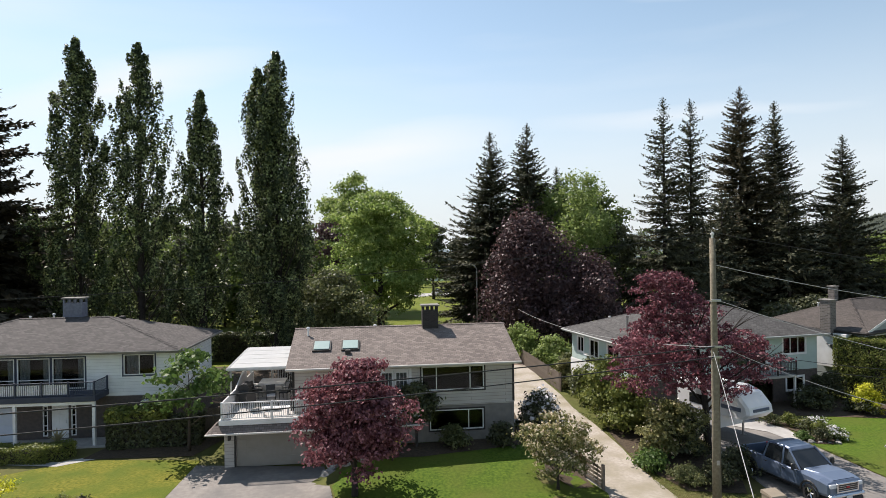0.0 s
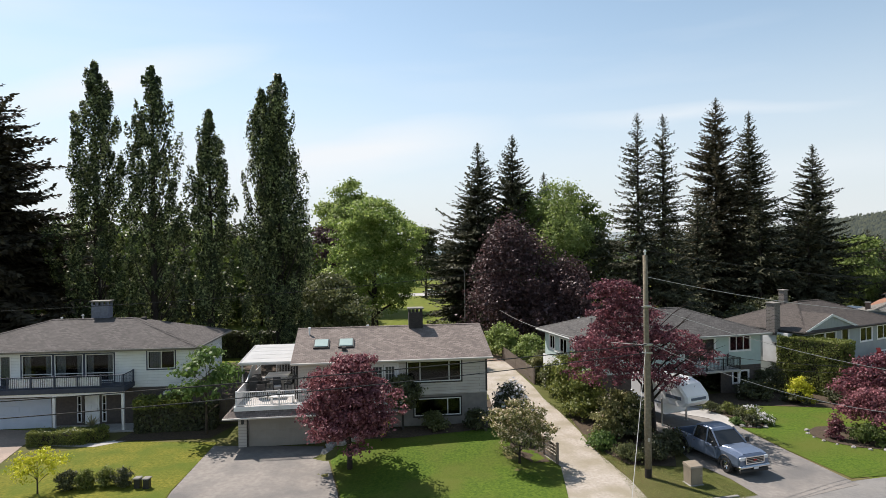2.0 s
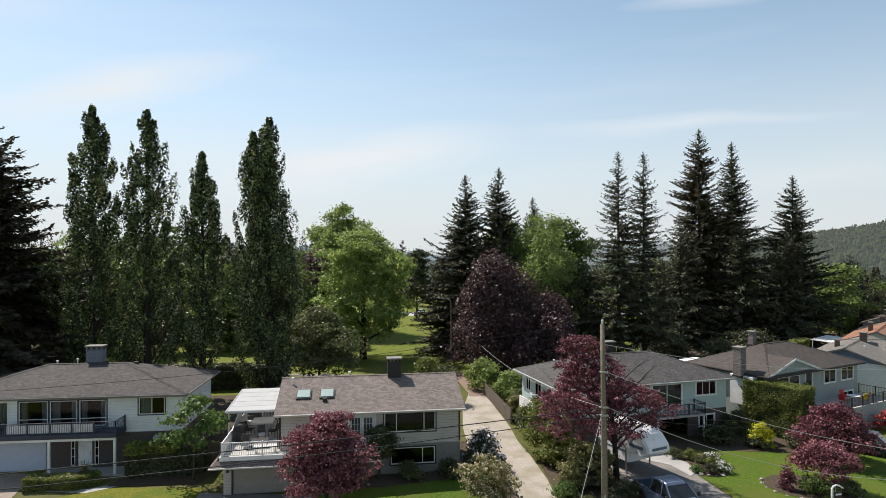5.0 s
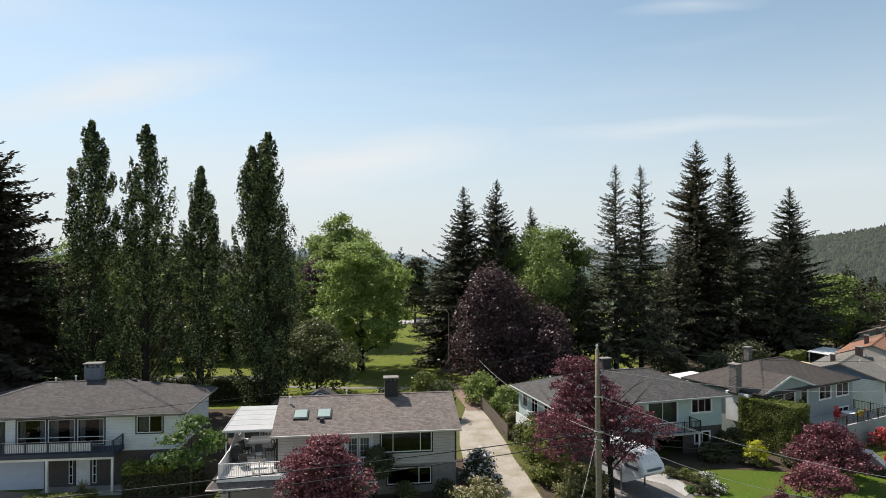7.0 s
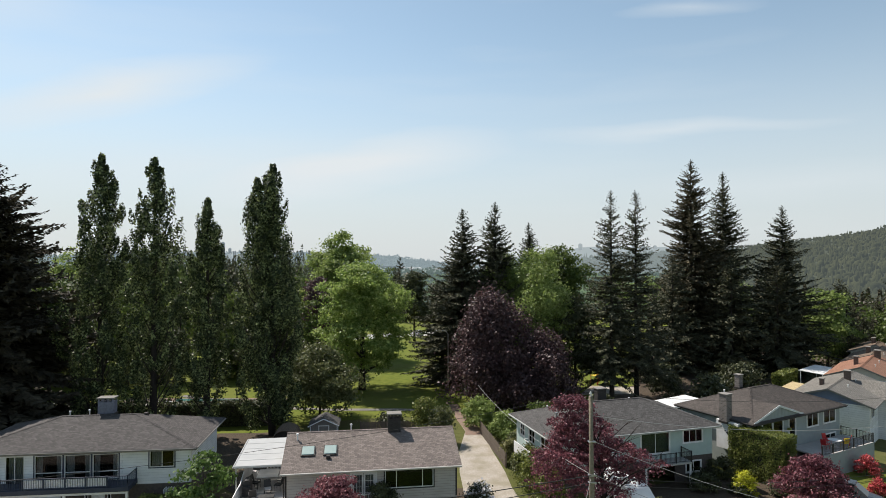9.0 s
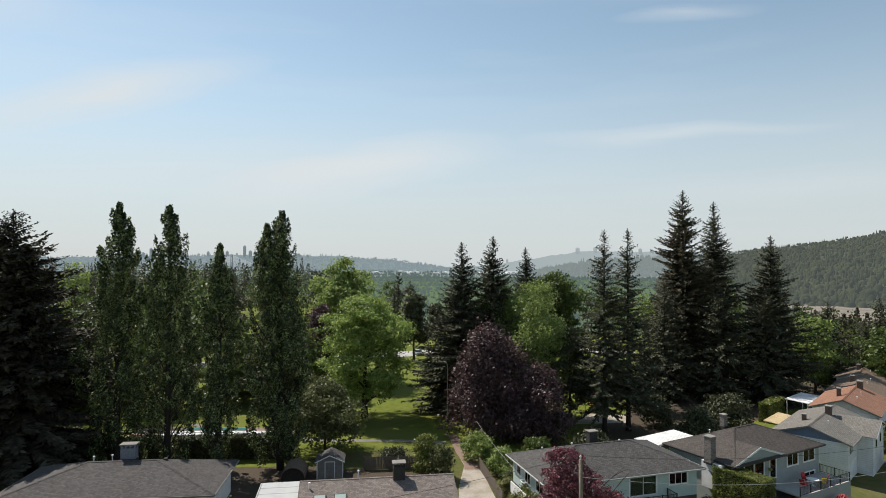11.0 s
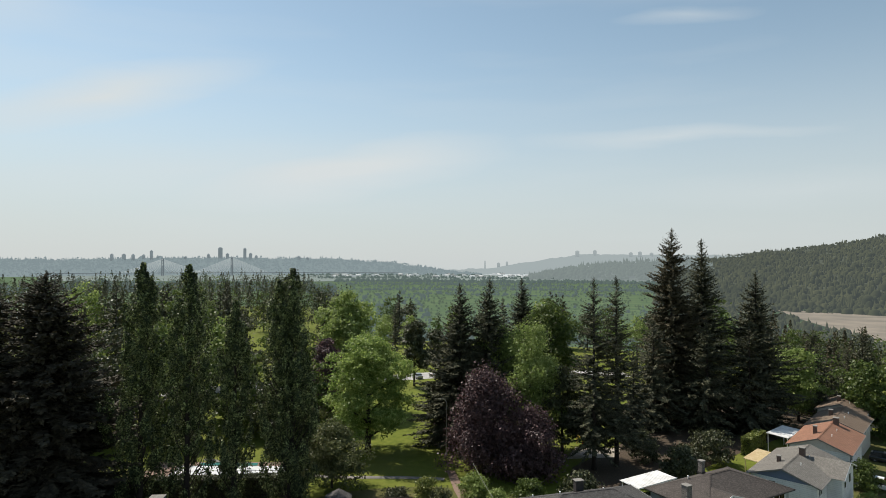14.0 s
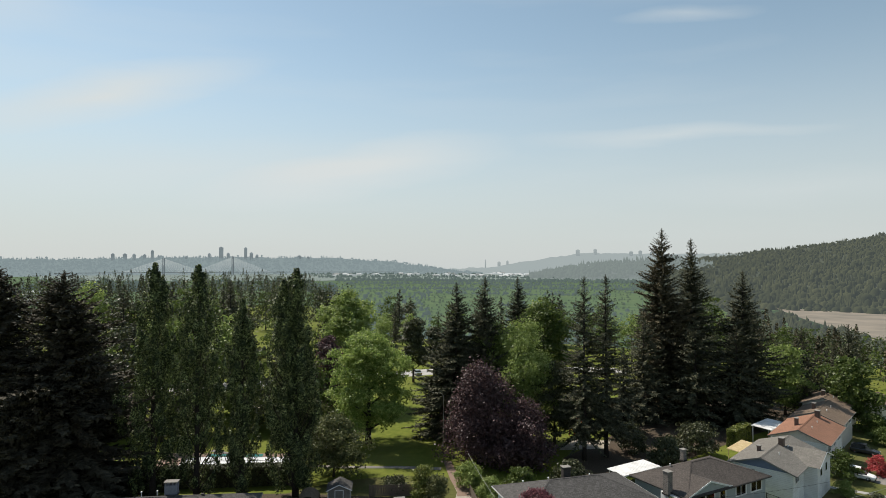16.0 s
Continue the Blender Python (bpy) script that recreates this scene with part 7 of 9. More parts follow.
# ---- the grey-green house with the stone chimney ----
def stone_chimney_house():
    W, D, ze = 15.0, 8.2, 4.75
    c, s = math.cos(radians(28.5)), math.sin(radians(28.5))
    x, y = 32.6 + 0.5 * (c - s), 46.6 + 0.5 * (c + s)
    ob = thing("gabled_house", "grey-green house with umber roof and stone chimney", "house", pose(x, y, 0, 0, 0, 28.5))
    fw = [(1.6, 3.2, 2.3, 4.4), (3.3, 4.9, 2.3, 4.4), (5.9, 7.0, 2.3, 4.5), (9.0, 11.0, 3.1, 4.4), (12.0, 14.2, 3.1, 4.4), (12.2, 14.2, 0.7, 1.9)]
    shell(ob, W, D, -1.4, ze + 0.1, M_GREYGREEN, {"front": fw})
    f = pose(0, 0, 0)
    part("upper_floor", Mesh().box(0.2, 0.2, 1.9, W - 0.2, D - 0.2, 2.1), M_ROOM, ob)
    part("inner_wall", Mesh().box(0.3, 3.4, -1.0, W - 0.3, 3.5, ze), M_ROOM, ob)
    for i, w in enumerate(fw):
        window(ob, f, *w, bars=(0.5,) if i > 2 else (), trim=M_WHITE, curtain=((0.05, 0.4),) if i in (3, 4) else None)
    hip_roof(ob, W, D, ze, 2.05, 0.5, (M_UMBER, M_UMBER_S), ridge_in=6.2, fascia=M_TRIM_DARK, cap_mat=M_UMBER)
    # front gable
    g = Mesh()
    gx0, gx1, gz, gy1 = -0.5, 8.0, 1.35, 3.6
    xm = (gx0 + gx1) / 2
    g.add([(gx0, -0.4, ze + 0.012), (xm, -0.4, ze + gz), (xm, gy1, ze + gz), (gx0, gy1, ze + 0.012), (gx1, -0.4, ze + 0.012), (gx1, gy1, ze + 0.012)], [(0, 1, 2, 3), (4, 5, 2, 1)], 1)
    roof = part("gable_roof", g, [M_UMBER, M_UMBER_S], ob)
    b = Mesh()
    for p, q in (((gx0, ze), (xm, ze + gz)), ((xm, ze + gz), (gx1, ze))):
        b.add([(p[0], -0.42, p[1] + 0.005), (q[0], -0.42, q[1] + 0.005), (q[0], -0.42, q[1] - 0.2), (p[0], -0.42, p[1] - 0.2), (p[0], -0.38, p[1] + 0.005), (q[0], -0.38, q[1] + 0.005), (q[0], -0.38, q[1] - 0.2), (p[0], -0.38, p[1] - 0.2)],
              [(0, 1, 2, 3), (7, 6, 5, 4), (0, 4, 5, 1), (3, 2, 6, 7)])
    part("bargeboard", b, M_PALE_WALL, roof)
    w = Mesh()
    n = 34
    for i in range(n):
        a, e = gx0 + 0.35 + (gx1 - gx0 - 0.7) * i / n, gx0 + 0.35 + (gx1 - gx0 - 0.7) * (i + 0.93) / n
        h = lambda t: ze + gz * (1 - abs(t - xm) / (xm - gx0)) - 0.16
        w.add([(a, -0.3, ze - 0.2), (e, -0.3, ze - 0.2), (e, -0.3, max(h(e), ze - 0.19)), (a, -0.3, max(h(a), ze - 0.19)), (a, 0.05, ze - 0.2), (e, 0.05, ze - 0.2), (e, 0.05, max(h(e), ze - 0.19)), (a, 0.05, max(h(a), ze - 0.19))],
              [(0, 1, 2, 3), (7, 6, 5, 4), (0, 3, 7, 4), (1, 5, 6, 2), (3, 2, 6, 7)])
    part("gable_cladding", w, M_GREYGREEN, ob)
    ch = chimney(ob, -0.6, 2.4, 4.3, 7.1, 0.8, 0.85, M_STONE_DARK)
    part("stone_wall", Mesh().box(-0.8, 0.9, 1.75, -0.005, 3.3, 4.5, 0.02), M_WHITE, ob, "whitewashed end wall beside the chimney")
    part("wall_ornament", Mesh().tube([(-0.84, 2.4, 3.6), (-0.85, 2.1, 3.5), (-0.85, 1.9, 3.2), (-0.85, 1.8, 2.9)], [0.03, 0.08, 0.06, 0.02], 6).tube([(-0.85, 2.1, 3.5), (-0.85, 1.7, 3.62)], [0.06, 0.01], 5), M_BLACK, ob, "black bird-shaped wall ornament")
    chimney(ob, 6.6, 6.0, 6.2, 7.7, 0.6, 0.6, M_STONE_DARK)
    vent_pipe(ob, 3.6, 5.6, 6.1, 0.3)
    # deck
    part("deck_floor", Mesh().box(6.0, -3.2, 1.35, 15.2, -0.01, 1.5), M_FLOOR_DECK, ob)
    part("deck_skirt", Mesh().box(6.0, -3.25, -1.2, 15.2, -3.2, 1.5).box(15.2, -3.2, -1.2, 15.25, -0.02, 1.5), M_GREYGREEN, ob)
    railing(ob, (6.0, -3.15), (15.2, -3.15), 1.5, 0.95, M_BLACK, step=0.14, thick=0.02)
    railing(ob, (15.15, -3.15), (15.15, -0.05), 1.5, 0.95, M_BLACK, step=0.14, thick=0.02)
    part("hanging_basket", Mesh().ball((5.4, -0.35, 3.5), 0.22, 0.8, 0.2), L_HEDGE, ob, "green hanging basket by the door")
    return ob


stone_chimney_house()
patio_cover(28.7, 58.0, 31, 7.4, 3.2, 3.4, 3.5, "flat white patio roof behind the umber-roofed house", M_WHITE, 2, ground=-0.4)


# ---- houses further along the street ----
def street_house(x, y, rz, W, D, ze, rise, base, wall, gable, roofs, label, chims, lower=None, hip_end=True, wing=None):
    ob = thing("gabled_house", label, "house", pose(x, y, 0, 0, 0, rz), "houses along the street")
    fw = [(1.0, 3.0, ze - 1.6, ze - 0.35), (W - 3.6, W - 1.4, ze - 1.6, ze - 0.35), (W / 2 - 0.8, W / 2 + 0.8, ze - 1.7, ze - 0.35)]
    rw = [(1.5, 3.2, ze - 1.6, ze - 0.4), (D - 3, D - 1.4, ze - 1.6, ze - 0.4)]
    shell(ob, W, D, ze - 2.6, ze + 0.05, wall, {"front": fw, "left": rw[:1]})
    shell(ob, W, D, base, ze - 2.602, lower or wall, {"front": [(1.0, 3.4, base + 0.9, base + 1.7)]}, t=0.14, name="lower_wall")
    f = pose(0, 0, 0)
    part("upper_floor", Mesh().box(0.2, 0.2, ze - 2.75, W - 0.2, D - 0.2, ze - 2.6), M_ROOM, ob)
    part("inner_wall", Mesh().box(0.3, D / 2, base, W - 0.3, D / 2 + 0.1, ze), M_ROOM, ob)
    for w in fw:
        window(ob, f, *w, bars=(0.5,), trim=M_WHITE)
    window(ob, sides(W, D)["left"], *rw[0], bars=(0.5,), trim=M_WHITE)
    window(ob, f, 1.0, 3.4, base + 0.9, base + 1.7, bars=(0.5,), trim=M_WHITE)
    gable_roof(ob, W, D, ze, rise, 0.55, 0.45, roofs, fascia=M_STUCCO_GREY, wall=wall, gable_mat=gable)
    for cx, cy, w, h in chims:
        chimney(ob, cx, cy, ze + 0.5, ze + rise + h, w, w * 0.75, M_BRICK_BROWN)
    for k in (0.3, 0.62):
        vent_pipe(ob, W * k, D * 0.35, ze + rise * 0.72, 0.3)
    if wing:
        a, b, out, low = wing
        mid, top, slope = (a + b) / 2, ze + rise - 0.12, 0.0
        w = Mesh()
        w.add([(a - 0.4, -0.4, ze + 0.02), (mid, D / 2, top), (mid, -out - 0.4, top), (a - 0.4, -out - 0.4, ze + 0.02), (b + 0.4, -0.4, ze + 0.02), (b + 0.4, -out - 0.4, ze + 0.02)], [(0, 3, 2, 1), (4, 1, 2, 5)])
        part("wing_roof", w, roofs[0], ob)
        g = Mesh().prism([(a, low), (b, low), (b, ze), (mid, top - 0.2), (a, ze)], -out, 0.0)
        wg = part("wing_wall", g, wall, ob)
        part("bargeboard", Mesh().tube([(a - 0.4, -out - 0.4, ze - 0.05), (mid, -out - 0.4, top - 0.07), (b + 0.4, -out - 0.4, ze - 0.05)], 0.07, 4), M_WHITE, ob)
        for k in (0.28, 0.68):
            x = a + (b - a) * k
            part("wing_window", Mesh().box(x - 0.45, -out - 0.03, ze - 1.6, x + 0.45, -out - 0.003, ze - 0.5, 0.01), M_DARK_GLASS, wg)
    part("entry_step", Mesh().box(W / 2 - 1.2, -1.3, base, W / 2 + 1.2, -0.02, base + 0.6, 0.03), M_CONCRETE, ob)
    return ob


street_house(51.57, 57.68, 45.8, 14.3, 8.0, 3.64, 1.56, -2.6, M_PALE_WALL, M_BLUE_GREY, (M_PALE_ROOF,), "white-sided house with pale roof and blue gable", ((8.6, 3.6, 0.9, 0.9), (4.6, 5.6, 0.6, 0.2)), lower=M_WHITE_SIDING, wing=(5.6, 13.4, 1.7, -2.6))
street_house(65.3, 71.6, 47.8, 13.6, 8.0, 3.48, 1.72, -3.0, M_PALE_WALL, M_CREAM, (M_RUST_ROOF,), "cream house with rust-orange shingle roof", ((4.6, 5.2, 0.7, 0.7), (12.2, 3.4, 1.0, 0.9)))
street_house(76.6, 85.2, 47.2, 12.6, 7.9, 3.0, 1.72, -3.2, M_CREAM, M_CREAM, (M_TAN_ROOF,), "tan house with brown shingle roof", ((4.4, 5.0, 0.8, 0.6),))
street_house(85.8, 97.2, 47.2, 12.0, 7.7, 2.95, 1.65, -3.2, M_CREAM, M_CREAM, (M_TAN_ROOF,), "tan house with brown roof among trees", ((4.0, 4.6, 0.8, 0.7),))
street_house(99.0, 105.0, 40, 8.0, 5.5, 1.9, 1.2, -3.2, M_CREAM, M_CREAM, (M_TAN_ROOF,), "small tan house beyond its larger neighbours", ())
patio_cover(52.2, 72.2, 44, 6.6, 2.6, 2.0, 2.2, "yellowish translucent patio roof behind a house", M_CANOPY, 2, ground=-1.3)
patio_cover(64.2, 85.6, 40, 7.4, 3.6, 1.9, 2.1, "white flat patio roof beside a clipped hedge", M_WHITE, 2, ground=-1.6)
dish = thing("satellite_dish", "white satellite dish on a house wall", "satellite dish", pose(51.2, 59.9, 3.9, 0, 0, 30))
part("reflector", Mesh().tube([(0, 0, 0), (0.0, -0.06, 0.01), (0, -0.14, 0.03)], [0.05, 0.25, 0.38], 16), M_WHITE, dish)
part("bracket", Mesh().tube([(0, 0, 0), (0, 0.12, -0.2), (0, 0.4, -0.3)], 0.02, 6), M_STEEL, dish)


# ---- garden trees and shrubs ----
def bush(name, label, x, y, high, width, mat, seed, clumps=260, each=10, size=0.1, base=0.05, flowers=None, category="shrub", z=None, lobes=16, shape="dome", limbs=6, trunk_r=0.03, group=""):
    return broadleaf(name, label, x, y, high, base, width, mat, seed, clumps=clumps, each=each, size=size, shape=shape, lobes=lobes, category=category, trunk_r=trunk_r, limbs=limbs, flowers=flowers, z=z, bark=M_BARK_DARK, group=group, up=0.9)


broadleaf("japanese_maple", "wine-red Japanese maple on the front lawn", -4.05, 28.1, 6.75, 1.5, 5.7, L_REDMAPLE, 61, clumps=2700, each=13, size=0.12, lobes=56, bark=M_BARK_DARK, trunk_r=0.14, limbs=16, up=0.8, flat=0.4, shape="tiers", pads=0.8)
broadleaf("purple_maple", "large maroon-leaved maple behind the pole", 15.3, 34.9, 10.7, 3.0, 10.8, L_REDMAPLE_DARK, 62, clumps=3400, each=14, size=0.11, lobes=40, bark=M_BARK_DARK, trunk_r=0.2, limbs=18, up=0.9, flat=0.4, shape="peaked", pads=0.75, lean=-1.0, skew=-1.8)
broadleaf("fig_tree", "light green broad-leaved fig beside the white house", -15.0, 35.0, 6.2, 2.1, 5.7, L_FIG, 63, clumps=170, each=13, size=0.2, lobes=13, bark=M_BARK, trunk_r=0.09, limbs=14, up=0.7, shape="tiers")
broadleaf("rhododendron_tree", "pale-blossomed rhododendron tree on the lawn edge", 5.6, 28.8, 3.7, 0.9, 4.1, L_BRONZE, 64, clumps=700, each=11, size=0.10, lobes=24, bark=M_BARK_DARK, trunk_r=0.07, limbs=13, up=0.9, flowers=(L_CREAM, 330, 0.10))
bush("camellia", "dark green camellia before the house wall", -1.5, 33.4, 3.5, 2.6, L_DARK, 65, 420, 11, 0.12, base=1.2, shape="round", flowers=(L_OLIVE, 160, 0.12))
bush("rhododendron", "dark rhododendron with large white flower heads", 6.0, 37.3, 2.7, 3.3, L_DARK, 66, 520, 10, 0.13, flowers=(L_WHITE, 150, 0.19))
bush("shrub", "small dark clipped shrub beside the low fence", 6.7, 32.9, 1.7, 1.5, L_DARK, 67, 220, 10, 0.1)
bush("laurel", "bright green laurel spilling over the fence", 11.3, 41.2, 4.2, 3.6, L_HEDGE, 68, 850, 11, 0.15)
bush("laurel", "glossy laurel at the end of the lane fence", 11.1, 45.2, 3.0, 3.3, L_HEDGE, 168, 700, 11, 0.13)
bush("vine", "olive-leaved vine sprawling behind the lane fence", 10.0, 50.5, 2.3, 2.6, L_BRONZE, 169, 420, 10, 0.11)
bush("laurel", "bright green laurel beside the lane", 11.7, 38.0, 3.5, 3.4, L_HEDGE, 69, 800, 11, 0.14)
bush("climbing_vine", "leafy vine sprawling over the board fence", 11.6, 46.2, 3.2, 4.4, L_OLIVE, 70, 700, 10, 0.15)
bush("climbing_vine", "yellow-green vine at the fence end", 11.0, 51.8, 2.7, 3.8, L_OLIVE, 71, 560, 10, 0.16)
bush("climbing_vine", "yellow-green vine over a trellis by the lane", 10.2, 58.2, 3.2, 4.4, L_BIRCH, 72, 560, 10, 0.18)
bush("rhododendron", "leafy rhododendron with a few pale blooms", 12.7, 33.4, 3.3, 3.8, L_BRONZE, 73, 850, 11, 0.12, flowers=(L_CREAM, 60, 0.10))
bush("fern", "bright green ferns at the lane edge", 11.1, 31.6, 1.0, 1.5, L_FIG, 74, 220, 10, 0.13)
bush("rhododendron", "shaded dark rhododendron under the maple", 13.4, 33.6, 2.7, 3.0, L_DARK, 75, 520, 11, 0.12, flowers=(L_WHITE, 10, 0.12))
bush("lavender", "low grey-green lavender beside the pole", 12.0, 29.6, 1.0, 2.0, L_OLIVE, 76, 300, 10, 0.08)
bush("shrub", "round dark shrub beside the pole", 13.5, 29.4, 1.5, 1.7, L_DARK, 77, 260, 10, 0.09)
bush("shrub", "wide dark shrub before the pickup", 15.0, 30.6, 1.5, 2.2, L_DARK, 78, 300, 10, 0.09)
bush("shrub", "round dark green shrub by the house corner", 3.3, 33.2, 1.4, 1.5, L_DARK, 79, 220, 10, 0.1)
bush("shrub", "grey-green clipped shrub below the window", 0.6, 32.9, 1.3, 1.7, L_OLIVE, 80, 240, 10, 0.1)
bush("lime_shrub", "small lemon-yellow flowering shrub under the maple", -2.6, 31.2, 1.6, 0.8, L_LIME, 81, 90, 9, 0.08, base=0.5)
bush("shrub_tree", "small yellow-green open shrub on the lawn", -19.9, 25.4, 2.45, 2.9, L_LIME, 82, 260, 8, 0.085, base=0.8, shape="round", limbs=11, trunk_r=0.04)
for i, (bx, by) in enumerate(((-18.7, 25.9), (-17.75, 26.05), (-16.85, 26.35), (-15.9, 26.25))):
    bush("boxwood", "clipped round boxwood on the lawn edge", bx, by, 1.0, 0.95, L_HEDGE if i % 3 else L_DARK, 83 + i, 380, 9, 0.06, group="row of boxwoods", shape="round", lobes=12)
hedge_box("box_hedge", "low clipped box hedge by the paved drive", -25.8, 32.75, 3, 3.6, 1.1, 0.9, L_HEDGE, 90, 0.07, 6000)
hedge_box("box_hedge", "low clipped hedge arm beside the porch", -22.3, 33.0, 50, 1.7, 0.9, 0.9, L_HEDGE, 91, 0.07, 2600)
# lower part of the ivy hedge: its shade is painted as dark leaves
hedge_box("shaded_hedge", "hedge beside the white house, shade in its dark leaves", -20.1, 35.2, 8, 5.4, 1.1, 1.75, L_DARK, 92, 0.12, 6200, wave=0.07)
hedge_box("ivy_mat", "sunlit ivy mat trailing over a dark hedge", -20.0, 35.0, 8, 3.4, 1.1, 0.6, L_HEDGE, 193, 0.11, 3600, wave=0.16, z=1.76)
hedge_box("tall_hedge", "tall clipped cedar hedge between two houses", 31.0, 48.3, -58.5, 5.4, 2.1, 4.6, L_HEDGE, 93, 0.09, 26000, wave=0.10)
hedge_box("pool_hedge", "long dark hedge screening the pool", -44.4, 61.0, 5.5, 27.5, 1.8, 2.8, L_DARK, 94, 0.2, 20000, wave=0.12)
hedge_box("garden_hedge", "bright clipped hedge beside a white patio roof", 57.2, 84.6, 44, 7.6, 1.7, 3.2, L_HEDGE, 95, 0.2, 6500)
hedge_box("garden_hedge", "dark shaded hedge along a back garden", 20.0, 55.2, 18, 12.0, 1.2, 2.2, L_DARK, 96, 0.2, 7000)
# shrubs whose dark leaf colour also stands for the deep shade here
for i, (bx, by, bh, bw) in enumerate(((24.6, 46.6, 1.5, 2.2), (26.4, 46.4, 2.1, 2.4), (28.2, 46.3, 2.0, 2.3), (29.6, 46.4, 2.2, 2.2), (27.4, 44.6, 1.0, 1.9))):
    bush("evergreen_shrub", "shrub below the house, deep shade in its dark leaves", bx, by, bh, bw, L_DARK, 210 + i, 300, 10, 0.1, group="shrubs below the house")
bush("golden_shrub", "round golden-yellow shrub beside the cedar hedge", 29.7, 42.7, 2.1, 2.0, L_LIME, 97, 420, 10, 0.09)
broadleaf("purple_maple", "spreading dark purple maple by the street", 34.2, 39.8, 4.7, 0.7, 6.0, L_REDMAPLE_DARK, 98, clumps=1300, each=12, size=0.13, shape="dome", lobes=34, bark=M_BARK_DARK, trunk_r=0.11, limbs=9)
broadleaf("red_maple", "low spreading rose-red maple in a flower bed", 29.5, 33.9, 3.35, 0.9, 4.3, L_REDMAPLE, 99, clumps=820, each=12, size=0.11, shape="dome", lobes=26, bark=M_BARK_DARK, trunk_r=0.08, limbs=9)
bush("barberry", "small maroon shrub in the flower bed", 26.6, 33.4, 1.6, 1.1, L_REDMAPLE_DARK, 100, 200, 10, 0.08)
bush("shrub", "leafy green shrub in the flower bed", 28.2, 32.6, 1.3, 2.4, L_GREEN, 101, 320, 10, 0.1)
bush("shrub", "grey-green shrub in the flower bed", 30.3, 32.9, 1.1, 1.8, L_OLIVE, 102, 240, 10, 0.1)
bush("azalea", "coral-red azalea on the lawn", 44.7, 48.6, 2.0, 2.3, L_SCARLET, 103, 330, 10, 0.1, flowers=(L_PINK, 200, 0.11))
bush("azalea", "coral-pink azalea beside a driveway", 42.3, 43.6, 1.4, 1.7, L_SCARLET, 104, 240, 10, 0.1, flowers=(L_PINK, 160, 0.10))
bush("shrub", "dark shrub at the foot of the cedar hedge", 32.8, 42.5, 1.3, 2.2, L_DARK, 105, 260, 10, 0.1)
bush("shrub", "dark shrub under a white-sided house", 47.2, 54.2, 1.7, 2.4, L_DARK, 106, 260, 10, 0.12)
for i, (bx, by, h, w, mt) in enumerate(((21.1, 39.2, 0.9, 1.4, L_OLIVE), (22.2, 38.9, 0.9, 1.3, L_HEDGE), (22.9, 37.9, 0.8, 1.2, L_OLIVE), (23.0, 36.9, 0.9, 1.1, L_HEDGE), (22.4, 36.0, 0.8, 1.2, L_DARK), (21.6, 36.2, 0.5, 0.8, L_FIG))):
    bush("border_plant", "leafy border plant in a curved flower bed", bx, by, h, w, mt, 110 + i, 150, 10, 0.07, group="curved flower bed")
bush("large_shrub", "large leafy shrub behind the grey house", 1.0, 58.6, 4.6, 4.4, L_HEDGE, 120, 560, 10, 0.18)
bush("large_shrub", "grey-green shrub at the lane's bend", 3.0, 56.6, 4.2, 3.4, L_OLIVE, 121, 480, 10, 0.16)
bush("large_shrub", "yellow-green shrub along the park edge", 7.6, 62.5, 4.0, 5.0, L_BIRCH, 122, 560, 10, 0.18)
bush("large_shrub", "dark shrub behind the back fence", -3.0, 61.5, 2.2, 4.0, L_DARK, 123, 360, 10, 0.18)
bush("large_shrub", "dark evergreen shrub beside the play area", 36.5, 80.5, 5.2, 5.4, L_DARK, 124, 520, 10, 0.24)
bush("large_shrub", "leafy shrub behind a charcoal roof", 15.0, 61.0, 3.6, 5.0, L_GREEN, 125, 460, 10, 0.2)
bush("large_shrub", "dark evergreen thicket behind the sage house", 22.0, 62.0, 4.2, 6.0, L_DARK, 126, 460, 10, 0.24)
bush("large_shrub", "dark evergreen thicket under tall firs", 40.0, 72.0, 5.4, 8.0, L_DARK, 127, 560, 10, 0.28)
bush("large_shrub", "dark evergreen thicket behind a patio roof", 48.0, 80.0, 6.0, 9.0, L_DARK, 128, 560, 10, 0.28)
bush("large_shrub", "leafy garden shrub by a tan house", 92.0, 97.5, 4.4, 7.0, L_GREEN, 132, 400, 10, 0.26)
bush("large_shrub", "round garden tree before a rust roof", 66.6, 70.4, 4.6, 4.8, L_GREEN, 133, 420, 10, 0.2)
broadleaf("garden_tree", "dense green garden tree beyond the tan roofs", 91.0, 104.0, 15.0, 1.5, 12.0, L_GREEN, 134, clumps=900, each=10, size=0.42, lobes=26)
broadleaf("garden_tree", "yellow-green garden tree beyond the tan roofs", 82.0, 112.0, 16.0, 1.5, 11.0, L_BIRCH, 135, clumps=900, each=10, size=0.42, lobes=26)


